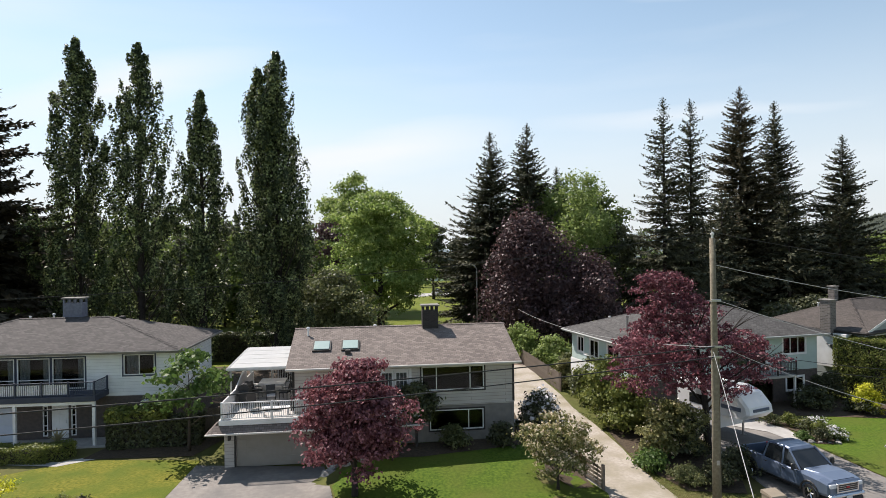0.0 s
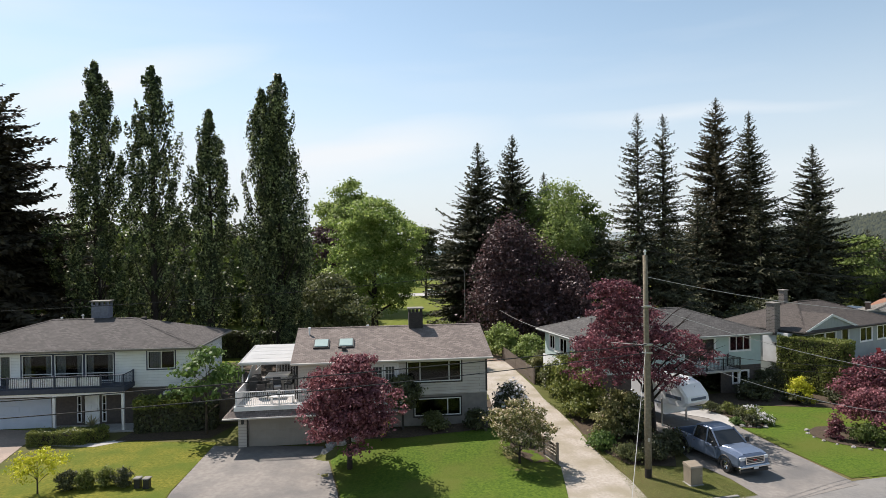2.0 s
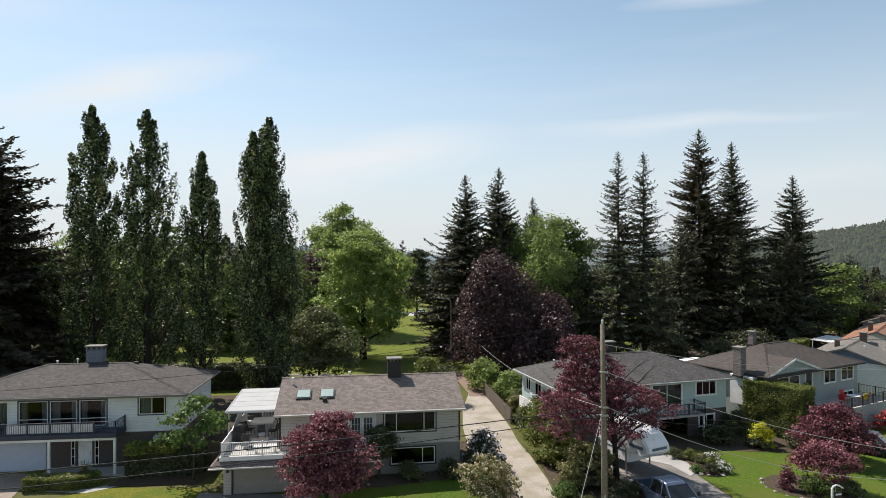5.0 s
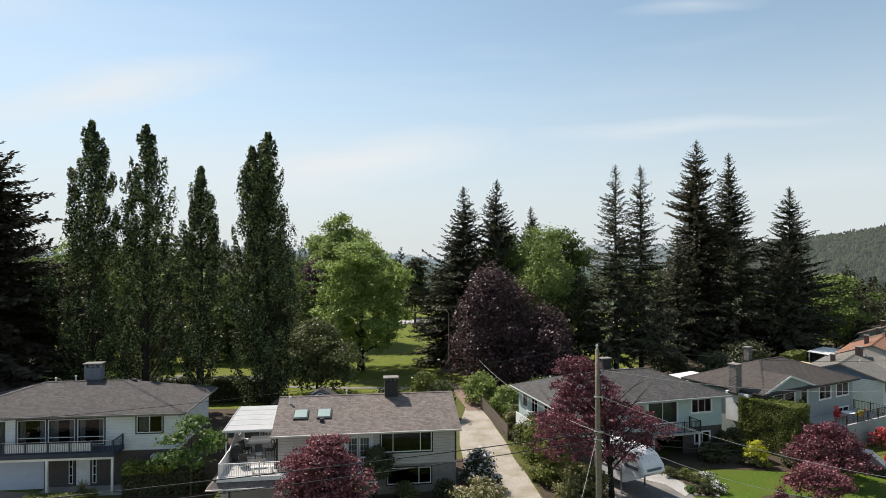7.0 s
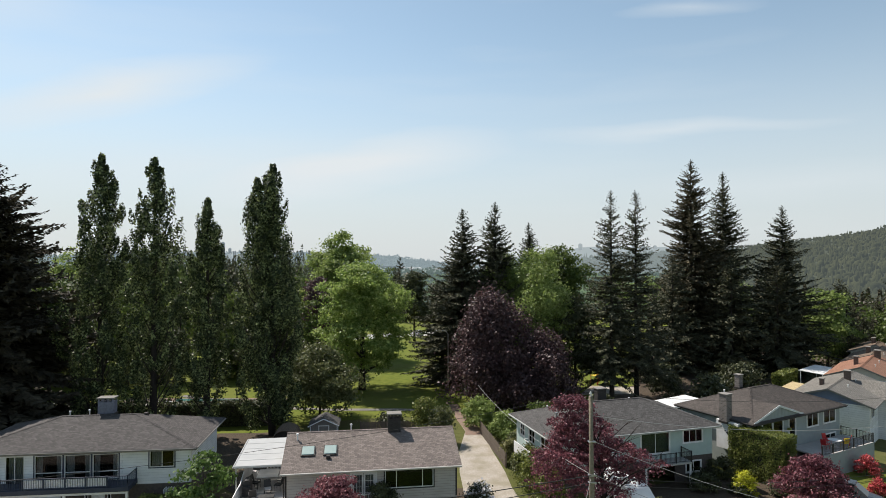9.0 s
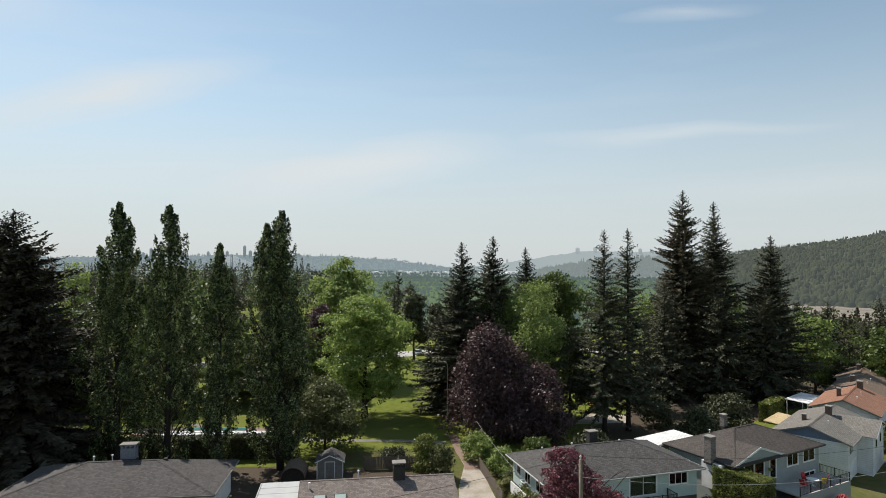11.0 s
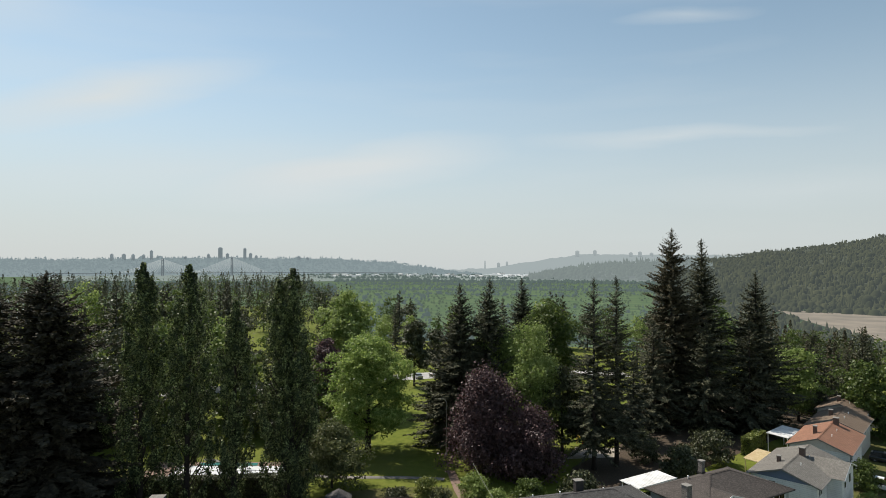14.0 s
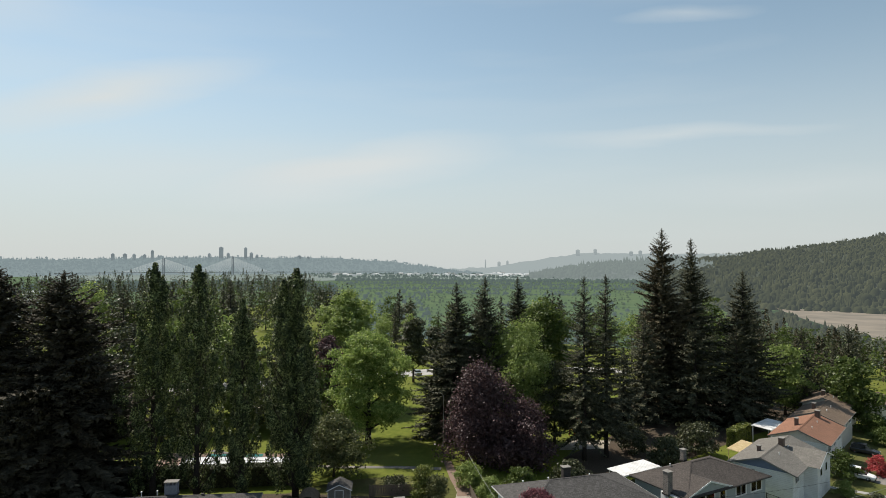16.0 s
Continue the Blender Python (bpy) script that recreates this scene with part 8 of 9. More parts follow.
def yucca(x, y):
    ob = thing("yucca_plant", "spiky pale yucca in a dark pot", "plant", pose(x, y, ground_z(x, y)))
    part("pot", Mesh().tube([(0, 0, 0), (0, 0, 0.5), (0, 0, 0.55)], [0.3, 0.4, 0.42], 12), M_BLACK, ob)
    rng = np.random.default_rng(7)
    for i in range(34):
        a, e, ln = rng.uniform(0, 6.28), rng.uniform(0.25, 1.4), rng.uniform(0.7, 1.05)
        d = Vector((math.cos(a) * math.cos(e), math.sin(a) * math.cos(e), math.sin(e)))
        s = d.cross(Vector((0, 0, 1))).normalized() * 0.035
        p = Vector((0, 0, 0.55))
        q = p + d * ln * 0.6
        r = p + d * ln + Vector((0, 0, -0.12 * math.cos(e)))
        part("leaf", Mesh().add([p - s, p + s, q + s, q - s, r], [(0, 1, 2, 3), (3, 2, 4)]), L_SPIKE, ob)


yucca(-23.0, 35.2)


def stones(name, label, pts, seed, size=0.3):
    rng = np.random.default_rng(seed)
    for i, (x, y) in enumerate(pts):
        s = size * rng.uniform(0.6, 1.3)
        m = Mesh().ball((0, 0, s * 0.35), s, 0.65, 0.5, seed=i + seed)
        tagged(part(name, m, M_ROCK, m=pose(x, y, ground_z(x, y), 0, 0, rng.uniform(0, 360))), label, "rock", label.split()[-1] + " border rocks")


stones("border_rock", "pale rough rock edging a flower bed", [(23.7 + 0.25 * math.sin(i * 2.1), 39.4 - 0.42 * i) for i in range(9)] + [(23.2 - 0.5 * i, 35.5 + 0.05 * i) for i in range(4)], 3, 0.15)
stones("border_rock", "pale rough rock edging a round bed", [(28.4 + 3.1 * math.cos(radians(150 + 17 * i)), 33.8 + 2.5 * math.sin(radians(150 + 17 * i))) for i in range(13)], 5, 0.14)
polygon_patch("flower_bed", [(28.4 + 3.0 * math.cos(radians(30 * i)), 33.9 + 2.4 * math.sin(radians(30 * i))) for i in range(12)], M_SOIL, 0.05, "dark soil bed under a rose-red maple")
polygon_patch("flower_bed", [(21.0, 39.8), (22.6, 39.8), (23.7, 38.6), (23.7, 36.6), (22.8, 35.3), (21.8, 35.4), (22.2, 37.2), (21.6, 38.6)], M_SOIL, 0.05, "curved soil bed along the garden walk")
polygon_patch("garden_walk", [(19.8, 40.6), (21.0, 39.8), (21.5, 38.4), (21.8, 36.4), (20.8, 35.4), (20.2, 37.6), (18.6, 38.9)], M_CONCRETE, 0.055, "curved pale concrete garden walk by the drive", "path")
# soil patch whose dark colour includes the house's shade
polygon_patch("flower_bed", [(24.5, 41.5), (31.7, 41.3), (36, 42.7), (33, 47.5), (24, 45.0), (20.2, 43.4), (21.2, 41.2)], M_SOIL, 0.02, "dark soil below the sage house, shade in its colour")
polygon_patch("flower_bed", [(-20.6, 33.7), (-14.4, 34.1), (-13.7, 37.4), (-20.2, 36.8)], M_SOIL, 0.04, "dark shaded soil before the white house")
# dark strip in place of the shadow along the grey house's side
polygon_patch("flower_bed", [(4.2, 34.6), (5.9, 33.2), (5.9, 43.6), (3.2, 43.4)], M_SOIL, 0.02, "dark soil strip standing in for the grey house's shadow")
polygon_patch("flower_bed", [(6.9, 33.4), (5.4, 32.0), (5.2, 30.2), (6.4, 29.0), (7.4, 29.2), (7.1, 31.4)], M_SOIL, 0.085, "bare brown soil beside the low fence")
polygon_patch("flower_bed", [(-5.4, 32.9), (-5.0, 31.3), (-1.0, 31.6), (2.5, 32.6), (4.4, 33.3), (4.1, 34.6)], M_SOIL, 0.085, "dark soil bed along the grey house")
polygon_patch("flower_bed", [(10.4, 41.5), (10.4, 36.0), (10.6, 32.0), (11.8, 28.8), (14.4, 28.4), (15.6, 32.0), (15.4, 38.5), (12.4, 43.0)], M_SOIL, 0.045, "shaded soil bed beside the lane")
stones("garden_boulder", "pale boulder at the garage corner", [(-5.7, 31.6), (-5.0, 31.2), (-4.2, 31.4), (-5.9, 30.8)], 9, 0.34)
for px in (-15.0, -14.5):
    pl = thing("stone_pillar", "short dark stone gate pillar on the lawn", "pillar", pose(px, 26.1 - (px + 15.0) * 0.1, 0), "gate pillars")
    part("shaft", Mesh().box(-0.16, -0.16, 0, 0.16, 0.16, 0.5, 0.03), M_BLACK, pl)
    part("cap", Mesh().box(-0.2, -0.2, 0.5, 0.2, 0.2, 0.58, 0.03), M_STUCCO_GREY, pl)


# ---- fences ----
BOARD = Mesh().box(-0.065, -0.011, 0, 0.065, 0.011, 1.0, 0.004).data("board", M_WOOD_FENCE)


def board_fence(pts, high, label, seed, step=0.145, z=0.0):
    rng = np.random.default_rng(seed)
    for p, q in zip(pts, pts[1:]):
        d = Vector((q[0] - p[0], q[1] - p[1], 0))
        ln = d.length
        a = math.degrees(math.atan2(d.y, d.x))
        ob = thing("board_fence", label, "fence", pose(p[0], p[1], ground_z(*p), 0, 0, a), "board fences")
        for k in range(int(ln / 2.2) + 1):
            part("post", Mesh().box(ln * k / max(1, int(ln / 2.2)) - 0.05, 0.02, 0, ln * k / max(1, int(ln / 2.2)) + 0.05, 0.12, high + 0.08, 0.01), M_WOOD_FENCE, ob)
        for zz in (0.35, high - 0.3):
            part("rail", Mesh().box(0, 0.0125, zz, ln, 0.05, zz + 0.09), M_WOOD_FENCE, ob)
        for k in range(int(ln / step)):
            part("board", BOARD, None, ob, m=pose((k + 0.5) * step, 0, 0.03, 0, rng.normal(0, 0.6), 0) @ Matrix.Diagonal((1, 1, high - 0.03 + rng.normal(0, 0.015), 1)))


board_fence([(7.45, 60.5), (8.3, 55.0), (9.25, 48.6)], 1.5, "weathered grey board fence along the lane", 1)
board_fence([(-6.5, 59.3), (0.2, 59.8)], 1.6, "weathered board fence behind the grey house", 2)
board_fence([(-16.6, 38.0), (-12.1, 37.6)], 1.8, "dark board fence between two houses", 3)
lf = thing("low_fence", "low weathered trellis fence beside the lane", "fence", pose(6.75, 32.2, 0.0, 0, 0, -72.5))
for k in range(3):
    part("post", Mesh().box(1.72 * k - 0.07, -0.07, 0, 1.72 * k + 0.07, 0.07, 1.12 + (0.15 if k == 2 else 0), 0.01), M_WOOD_FENCE, lf)
for k in range(5):
    part("slat", Mesh().box(0, -0.02, 0.15 + 0.2 * k, 3.44, 0.02, 0.28 + 0.2 * k, 0.005), M_WOOD_FENCE, lf)
for k in range(9):
    part("upright", Mesh().box(0.2 + 0.38 * k, 0.022, 0.1, 0.24 + 0.38 * k, 0.045, 1.1), M_WOOD_FENCE, lf)


# ---- pole and wires ----
PX, PY = 12.33, 26.95
pole = thing("utility_pole", "weathered wooden utility pole with hardware and cables", "utility pole", pose(PX, PY, 0))
part("shaft", Mesh().tube([(0, 0, -0.2), (0, 0, 4), (-0.02, 0, 8), (-0.05, 0, 12.05)], [0.175, 0.16, 0.14, 0.12], 14), M_POLE, pole, smooth=True)
part("insulator", Mesh().tube([(-0.05, 0, 12.05), (-0.05, 0, 12.2), (-0.05, 0, 12.22), (-0.05, 0, 12.34)], [0.05, 0.06, 0.09, 0.04], 8), M_WHITE, pole)
for z, w in ((9.3, 0.2), (7.25, 0.24), (6.8, 0.22)):
    part("bracket", Mesh().box(-w, -0.25, z - 0.04, w, -0.17, z + 0.04, 0.01).box(-0.22, -0.25, z - 0.06, 0.22, 0.22, z - 0.045), M_STEEL, pole)
part("conduit", Mesh().tube([(0.17, -0.06, 0.2), (0.15, -0.06, 7.0)], 0.025, 6), M_POLE, pole)
part("tag", Mesh().box(-0.06, -0.215, 2.0, 0.06, -0.19, 2.2), M_STEEL, pole)
part("pole_band", Mesh().tube([(0, 0, 0.0), (0, 0, 0.5)], 0.18, 14), M_BARK_DARK, pole)


def wire(label, p, q, sag, r=0.014, mat=None, n=28):
    p, q = Vector(p), Vector(q)
    pts = []
    for i in range(n + 1):
        t = i / n
        s = p.lerp(q, t)
        s.z -= 4 * sag * t * (1 - t)
        pts.append(s)
    return tagged(part("overhead_wire", Mesh().tube(pts, r, 5), mat or M_WIRE), label, "wire", "overhead wires")


LEFT, RIGHT = (-43.0, 9.8), (68.8, 47.4)
wire("thin dark overhead power wire from the pole top", (PX - 0.05, PY, 12.32), (*LEFT, 11.5), 1.6, 0.012)
wire("thin dark overhead power wire along the street", (PX - 0.05, PY, 12.32), (*RIGHT, 12.0), 2.4, 0.012)
wire("thick black telephone cable along the street", (PX, PY - 0.2, 7.25), (*LEFT, 7.2), 0.5, 0.027)
wire("thick black lower cable along the street", (PX, PY - 0.2, 6.8), (*LEFT, 6.8), 0.75, 0.024)
wire("pale twisted service cable along the street", (PX + 0.1, PY, 10.85), (*RIGHT, 10.5), 3.1, 0.016, M_WIRE_PALE)
wire("pale service cable crossing over the driveway", (PX + 0.1, PY - 0.1, 9.3), (45.6, 19.6, 7.0), 2.6, 0.013, M_WIRE_PALE)
wire("pale sagging cable crossing over the lawn", (PX + 0.2, PY - 0.2, 7.25), (44.0, 25.0, 6.5), 3.5, 0.013, M_WIRE_PALE)
wire("black telephone cable towards the next pole", (PX, PY - 0.2, 7.2), (*RIGHT, 6.8), 3.0, 0.014)
wire("black lower cable towards the next pole", (PX, PY - 0.2, 6.8), (*RIGHT, 6.3), 3.0, 0.013)
wire("pale service drop towards the park lane", (PX, PY, 7.2), (7.3, 61.5, 5.4), 0.8, 0.015, M_WIRE_PALE)
wire("thin service drop to the sage house", (PX, PY, 7.3), (12.0, 49.0, 5.4), 0.5, 0.012)
wire("pale twisted service cable crossing the street", (PX - 0.1, PY - 0.1, 7.0), (-10.15, -35.8, 0.0), 0.0, 0.011, M_WIRE_PALE, 12)
wire("thin power wire over the charcoal roof", (12.0, 49.0, 5.4), (20.5, 60.0, 7.6), 0.4, 0.012)


# ---- things by the street ----
def cabinet_box():
    ob = thing("utility_cabinet", "beige metal utility cabinet beside the driveway", "utility cabinet", pose(14.4, 26.1, ground_z(14.4, 26.1), 0, 0, 14))
    part("body", Mesh().box(-0.42, -0.38, 0.05, 0.42, 0.38, 1.05, 0.02), M_BEIGE_BOX, ob)
    ob.scale = (0.84, 0.84, 0.9)
    part("lid", Mesh().add([(-0.45, -0.42, 1.05), (0.45, -0.42, 1.05), (0.45, 0.42, 1.05), (-0.45, 0.42, 1.05), (-0.43, -0.36, 1.12), (0.43, -0.36, 1.12), (0.43, 0.4, 1.22), (-0.43, 0.4, 1.22)], [(0, 3, 2, 1), (4, 5, 6, 7), (0, 1, 5, 4), (1, 2, 6, 5), (2, 3, 7, 6), (3, 0, 4, 7)]), M_BEIGE_BOX, ob)
    part("plinth", Mesh().box(-0.47, -0.43, -0.1, 0.47, 0.43, 0.05, 0.02), M_CONCRETE, ob)
    d = part("door", Mesh().box(-0.38, -0.395, 0.12, 0.38, -0.38, 0.98, 0.005), M_BEIGE_BOX, ob)
    part("handle", Mesh().box(0.26, -0.42, 0.5, 0.3, -0.395, 0.62, 0.006), M_STEEL, d)


cabinet_box()



def sale_sign():
    ob = thing("sale_sign", "white arched post with a hanging dark and white sign", "sign", pose(26.65, 28.7, ground_z(26.65, 28.7), 0, 0, 12))
    part("post", Mesh().box(-0.05, -0.05, 0, 0.05, 0.05, 1.95, 0.01), M_WHITE, ob)
    part("arm", Mesh().tube([(0, 0, 1.93), (0.08, 0, 2.06), (0.3, 0, 2.12), (0.55, 0, 2.06), (0.78, 0, 1.9)], 0.05, 8), M_WHITE, ob)
    b = part("board", Mesh().box(0.18, -0.012, 1.35, 0.72, 0.012, 1.72, 0.004), M_TRIM_DARK, ob, "dark hanging board")
    part("printed_bar", Mesh().box(0.24, -0.02, 1.5, 0.66, -0.0125, 1.6), M_WHITE, b)
    c = part("board", Mesh().box(0.12, -0.012, 0.95, 0.72, 0.012, 1.22, 0.004), M_WHITE, ob, "white lower board")
    for k in range(2):
        part("printed_bar", Mesh().box(0.18, -0.02, 1.02 + 0.09 * k, 0.62, -0.0125, 1.06 + 0.09 * k), M_RED, c)
    for x in (0.25, 0.65):
        part("hook", Mesh().tube([(x, 0, 1.72), (x, 0, 2.02)], 0.01, 5), M_STEEL, ob)


sale_sign()


def wheel(ob, x, y, r, w, n=20):
    t = Mesh()
    sg = 1 if y > 0 else -1
    prof = [(r * 0.6, -w / 2), (r * 0.9, -w / 2), (r, -w * 0.3), (r, w * 0.3), (r * 0.9, w / 2), (r * 0.6, w / 2)]
    v = [(x + rr * math.cos(2 * math.pi * k / n), y + yy, r + rr * math.sin(2 * math.pi * k / n)) for k in range(n) for rr, yy in prof]
    f = [(k * 6 + i, k * 6 + (i + 1) % 6, ((k + 1) % n) * 6 + (i + 1) % 6, ((k + 1) % n) * 6 + i) for k in range(n) for i in range(6)]
    t.add(v, f)
    wh = part("wheel", t, M_RUBBER, ob)
    rim = Mesh().tube([(x, y - w * 0.3, r), (x, y + w * 0.3, r)], r * 0.6, n)
    part("rim", rim, M_BLACK, wh)
    hub = Mesh()
    for k in range(6):
        a = 2 * math.pi * k / 6
        hub.tube([(x + 0.1 * r * math.cos(a), y + sg * w * 0.36, r + 0.1 * r * math.sin(a)), (x + 0.56 * r * math.cos(a), y + sg * w * 0.36, r + 0.56 * r * math.sin(a))], 0.07 * r + 0.008, 5)
    part("spokes", hub, M_CHROME, wh)
    return wh


def loft(sections):
    """A body through cross sections: (x, [(y, z), ...]) with as many points each."""
    m = Mesh()
    n = len(sections[0][1])
    v = [(x, y, z) for x, ring in sections for y, z in ring]
    f = [(i * n + k, i * n + (k + 1) % n, (i + 1) * n + (k + 1) % n, (i + 1) * n + k) for i in range(len(sections) - 1) for k in range(n)]
    f += [tuple(range(n)), tuple(reversed(range((len(sections) - 1) * n, len(sections) * n)))]
    return m.add(v, f)


def slab_ring(half, lo, hi, tuck=0.06, crown=0.03):
    """A rounded body section."""
    return [(-half + tuck, lo), (-half, lo + 0.12), (-half, hi - 0.12), (-half + tuck, hi - 0.02), (-half * 0.5, hi + crown), (half * 0.5, hi + crown), (half - tuck, hi - 0.02), (half, hi - 0.12), (half, lo + 0.12), (half - tuck, lo)]


def pickup(x, y, rz):
    ob = thing("pickup_truck", "steel-blue crew-cab pickup parked on the driveway", "pickup truck", pose(x, y, ground_z(x, y) + 0.03, 0, 0, rz))
    P = M_TRUCK
    part("front_body", loft([(1.15, slab_ring(0.99, 0.5, 1.22)), (1.5, slab_ring(0.99, 0.5, 1.24)), (2.3, slab_ring(0.985, 0.5, 1.20)), (2.72, slab_ring(0.95, 0.52, 1.13)), (2.84, slab_ring(0.9, 0.55, 1.02))]), P, ob, smooth=False)
    part("hood", loft([(1.2, [(-0.8, 1.2), (-0.7, 1.27), (0.7, 1.27), (0.8, 1.2)]), (2.0, [(-0.78, 1.2), (-0.6, 1.29), (0.6, 1.29), (0.78, 1.2)]), (2.68, [(-0.74, 1.1), (-0.56, 1.19), (0.56, 1.19), (0.74, 1.1)])]), P, ob)
    part("cab_body", loft([(-1.1, slab_ring(0.995, 0.48, 1.2)), (1.15, slab_ring(0.995, 0.48, 1.2))]), P, ob)
    cab = loft([(-1.12, [(-0.9, 1.18), (-0.78, 1.62), (0.78, 1.62), (0.9, 1.18)]), (-0.95, [(-0.91, 1.18), (-0.72, 1.86), (0.72, 1.86), (0.91, 1.18)]), (-0.5, [(-0.92, 1.18), (-0.72, 1.91), (0.72, 1.91), (0.92, 1.18)]), (0.3, [(-0.92, 1.18), (-0.70, 1.88), (0.70, 1.88), (0.92, 1.18)]), (1.25, [(-0.9, 1.18), (-0.82, 1.24), (0.82, 1.24), (0.9, 1.18)])])
    part("cab_glass", cab, M_DARK_GLASS, ob, "dark tinted glasshouse")
    part("roof", loft([(-1.0, [(-0.74, 1.84), (-0.66, 1.9), (0.66, 1.9), (0.74, 1.84)]), (-0.5, [(-0.74, 1.88), (-0.64, 1.96), (0.64, 1.96), (0.74, 1.88)]), (0.28, [(-0.72, 1.86), (-0.62, 1.93), (0.62, 1.93), (0.72, 1.86)]), (0.42, [(-0.70, 1.80), (-0.6, 1.84), (0.6, 1.84), (0.70, 1.80)])]), P, ob)
    for sx in (-1, 1):
        for a, b in (((-1.08, 1.19), (-0.92, 1.87)), ((0.12, 1.19), (0.06, 1.89)), ((1.2, 1.22), (0.38, 1.87))):
            part("pillar", Mesh().tube([(a[0], sx * 0.915, a[1]), (b[0], sx * 0.73, b[1])], 0.045, 6), P, ob)
        for x0, x1 in ((-1.05, 0.1), (0.13, 1.1)):
            d = part("door", Mesh().box(x0, sx * 0.998 - 0.012, 0.56, x1, sx * 0.998 + 0.012, 1.17, 0.01), P, ob)
            part("handle", Mesh().box(x0 + 0.1, sx * 1.015 - 0.015, 1.02, x0 + 0.3, sx * 1.015 + 0.015, 1.06, 0.006), M_CHROME, d)
        part("mirror", Mesh().box(0.95, sx * 1.14 - 0.1, 1.2, 1.08, sx * 1.14 + 0.1, 1.48, 0.03).box(0.98, min(sx * 0.92, sx * 1.06), 1.22, 1.04, max(sx * 0.92, sx * 1.06), 1.27), M_BLACK, ob)
        part("headlight", Mesh().box(2.62, sx * 0.74 - 0.17, 0.88, 2.86, sx * 0.74 + 0.17, 1.06, 0.03), M_LAMP, ob)
        part("fog_light", Mesh().tube([(2.86, sx * 0.72, 0.58), (2.93, sx * 0.72, 0.58)], 0.06, 8), M_LAMP, ob)
        part("taillight", Mesh().box(-2.86, sx * 0.9 - 0.08, 0.85, -2.78, sx * 0.9 + 0.08, 1.2, 0.02), M_RED, ob)
        part("bed_side", Mesh().box(-2.82, sx * 0.93 - 0.065, 0.5, -1.14, sx * 0.93 + 0.065, 1.22, 0.03), P, ob)
        part("wheel_arch", Mesh().tube([(1.78 + 0.5 * math.cos(radians(t)), sx * 1.0, 0.42 + 0.5 * math.sin(radians(t))) for t in range(0, 181, 20)], 0.045, 6), M_BLACK, ob)
        part("wheel_arch", Mesh().tube([(-1.88 + 0.5 * math.cos(radians(t)), sx * 1.0, 0.42 + 0.5 * math.sin(radians(t))) for t in range(0, 181, 20)], 0.045, 6), M_BLACK, ob)
        wheel(ob, 1.78, sx * 0.87, 0.41, 0.28)
        wheel(ob, -1.88, sx * 0.87, 0.41, 0.28)
    part("bed_floor", Mesh().box(-2.8, -0.86, 0.66, -1.14, 0.86, 0.74), M_BLACK, ob)
    part("tailgate", Mesh().box(-2.86, -0.82, 0.6, -2.78, 0.82, 1.2, 0.02), P, ob)
    part("bed_liner", Mesh().box(-1.2, -0.86, 0.74, -1.13, 0.86, 1.2), M_BLACK, ob)
    gr = part("grille", Mesh().box(2.80, -0.56, 0.74, 2.9, 0.56, 1.06, 0.02), M_BLACK, ob)
    part("grille_frame", Mesh().box(2.86, -0.6, 1.04, 2.92, 0.6, 1.1, 0.01).box(2.86, -0.6, 0.7, 2.92, 0.6, 0.76, 0.01).box(2.86, -0.6, 0.76, 2.92, -0.54, 1.04).box(2.86, 0.54, 0.76, 2.92, 0.6, 1.04), M_CHROME, gr)
    for k in range(3):
        part("grille_bar", Mesh().box(2.89, -0.54, 0.81 + 0.08 * k, 2.91, 0.54, 0.822 + 0.08 * k), M_CHROME, gr)
    part("badge", Mesh().box(2.91, -0.09, 0.88, 2.935, 0.09, 0.94, 0.008), M_RED, gr)
    part("front_bumper", Mesh().box(2.74, -0.97, 0.48, 2.96, 0.97, 0.63, 0.05), M_CHROME, ob)
    part("lower_valance", Mesh().box(2.7, -0.9, 0.26, 2.9, 0.9, 0.44, 0.03), M_BLACK, ob)
    part("plate", Mesh().box(2.98, -0.16, 0.46, 2.995, 0.16, 0.58), M_WHITE, ob)
    part("rear_bumper", Mesh().box(-3.0, -0.95, 0.42, -2.82, 0.95, 0.6, 0.04), M_CHROME, ob)
    part("chassis", Mesh().box(-2.7, -0.75, 0.3, 2.6, 0.75, 0.5), M_BLACK, ob)
    return ob


pickup(17.2, 29.35, -72).scale = (0.92, 1.04, 1.04)


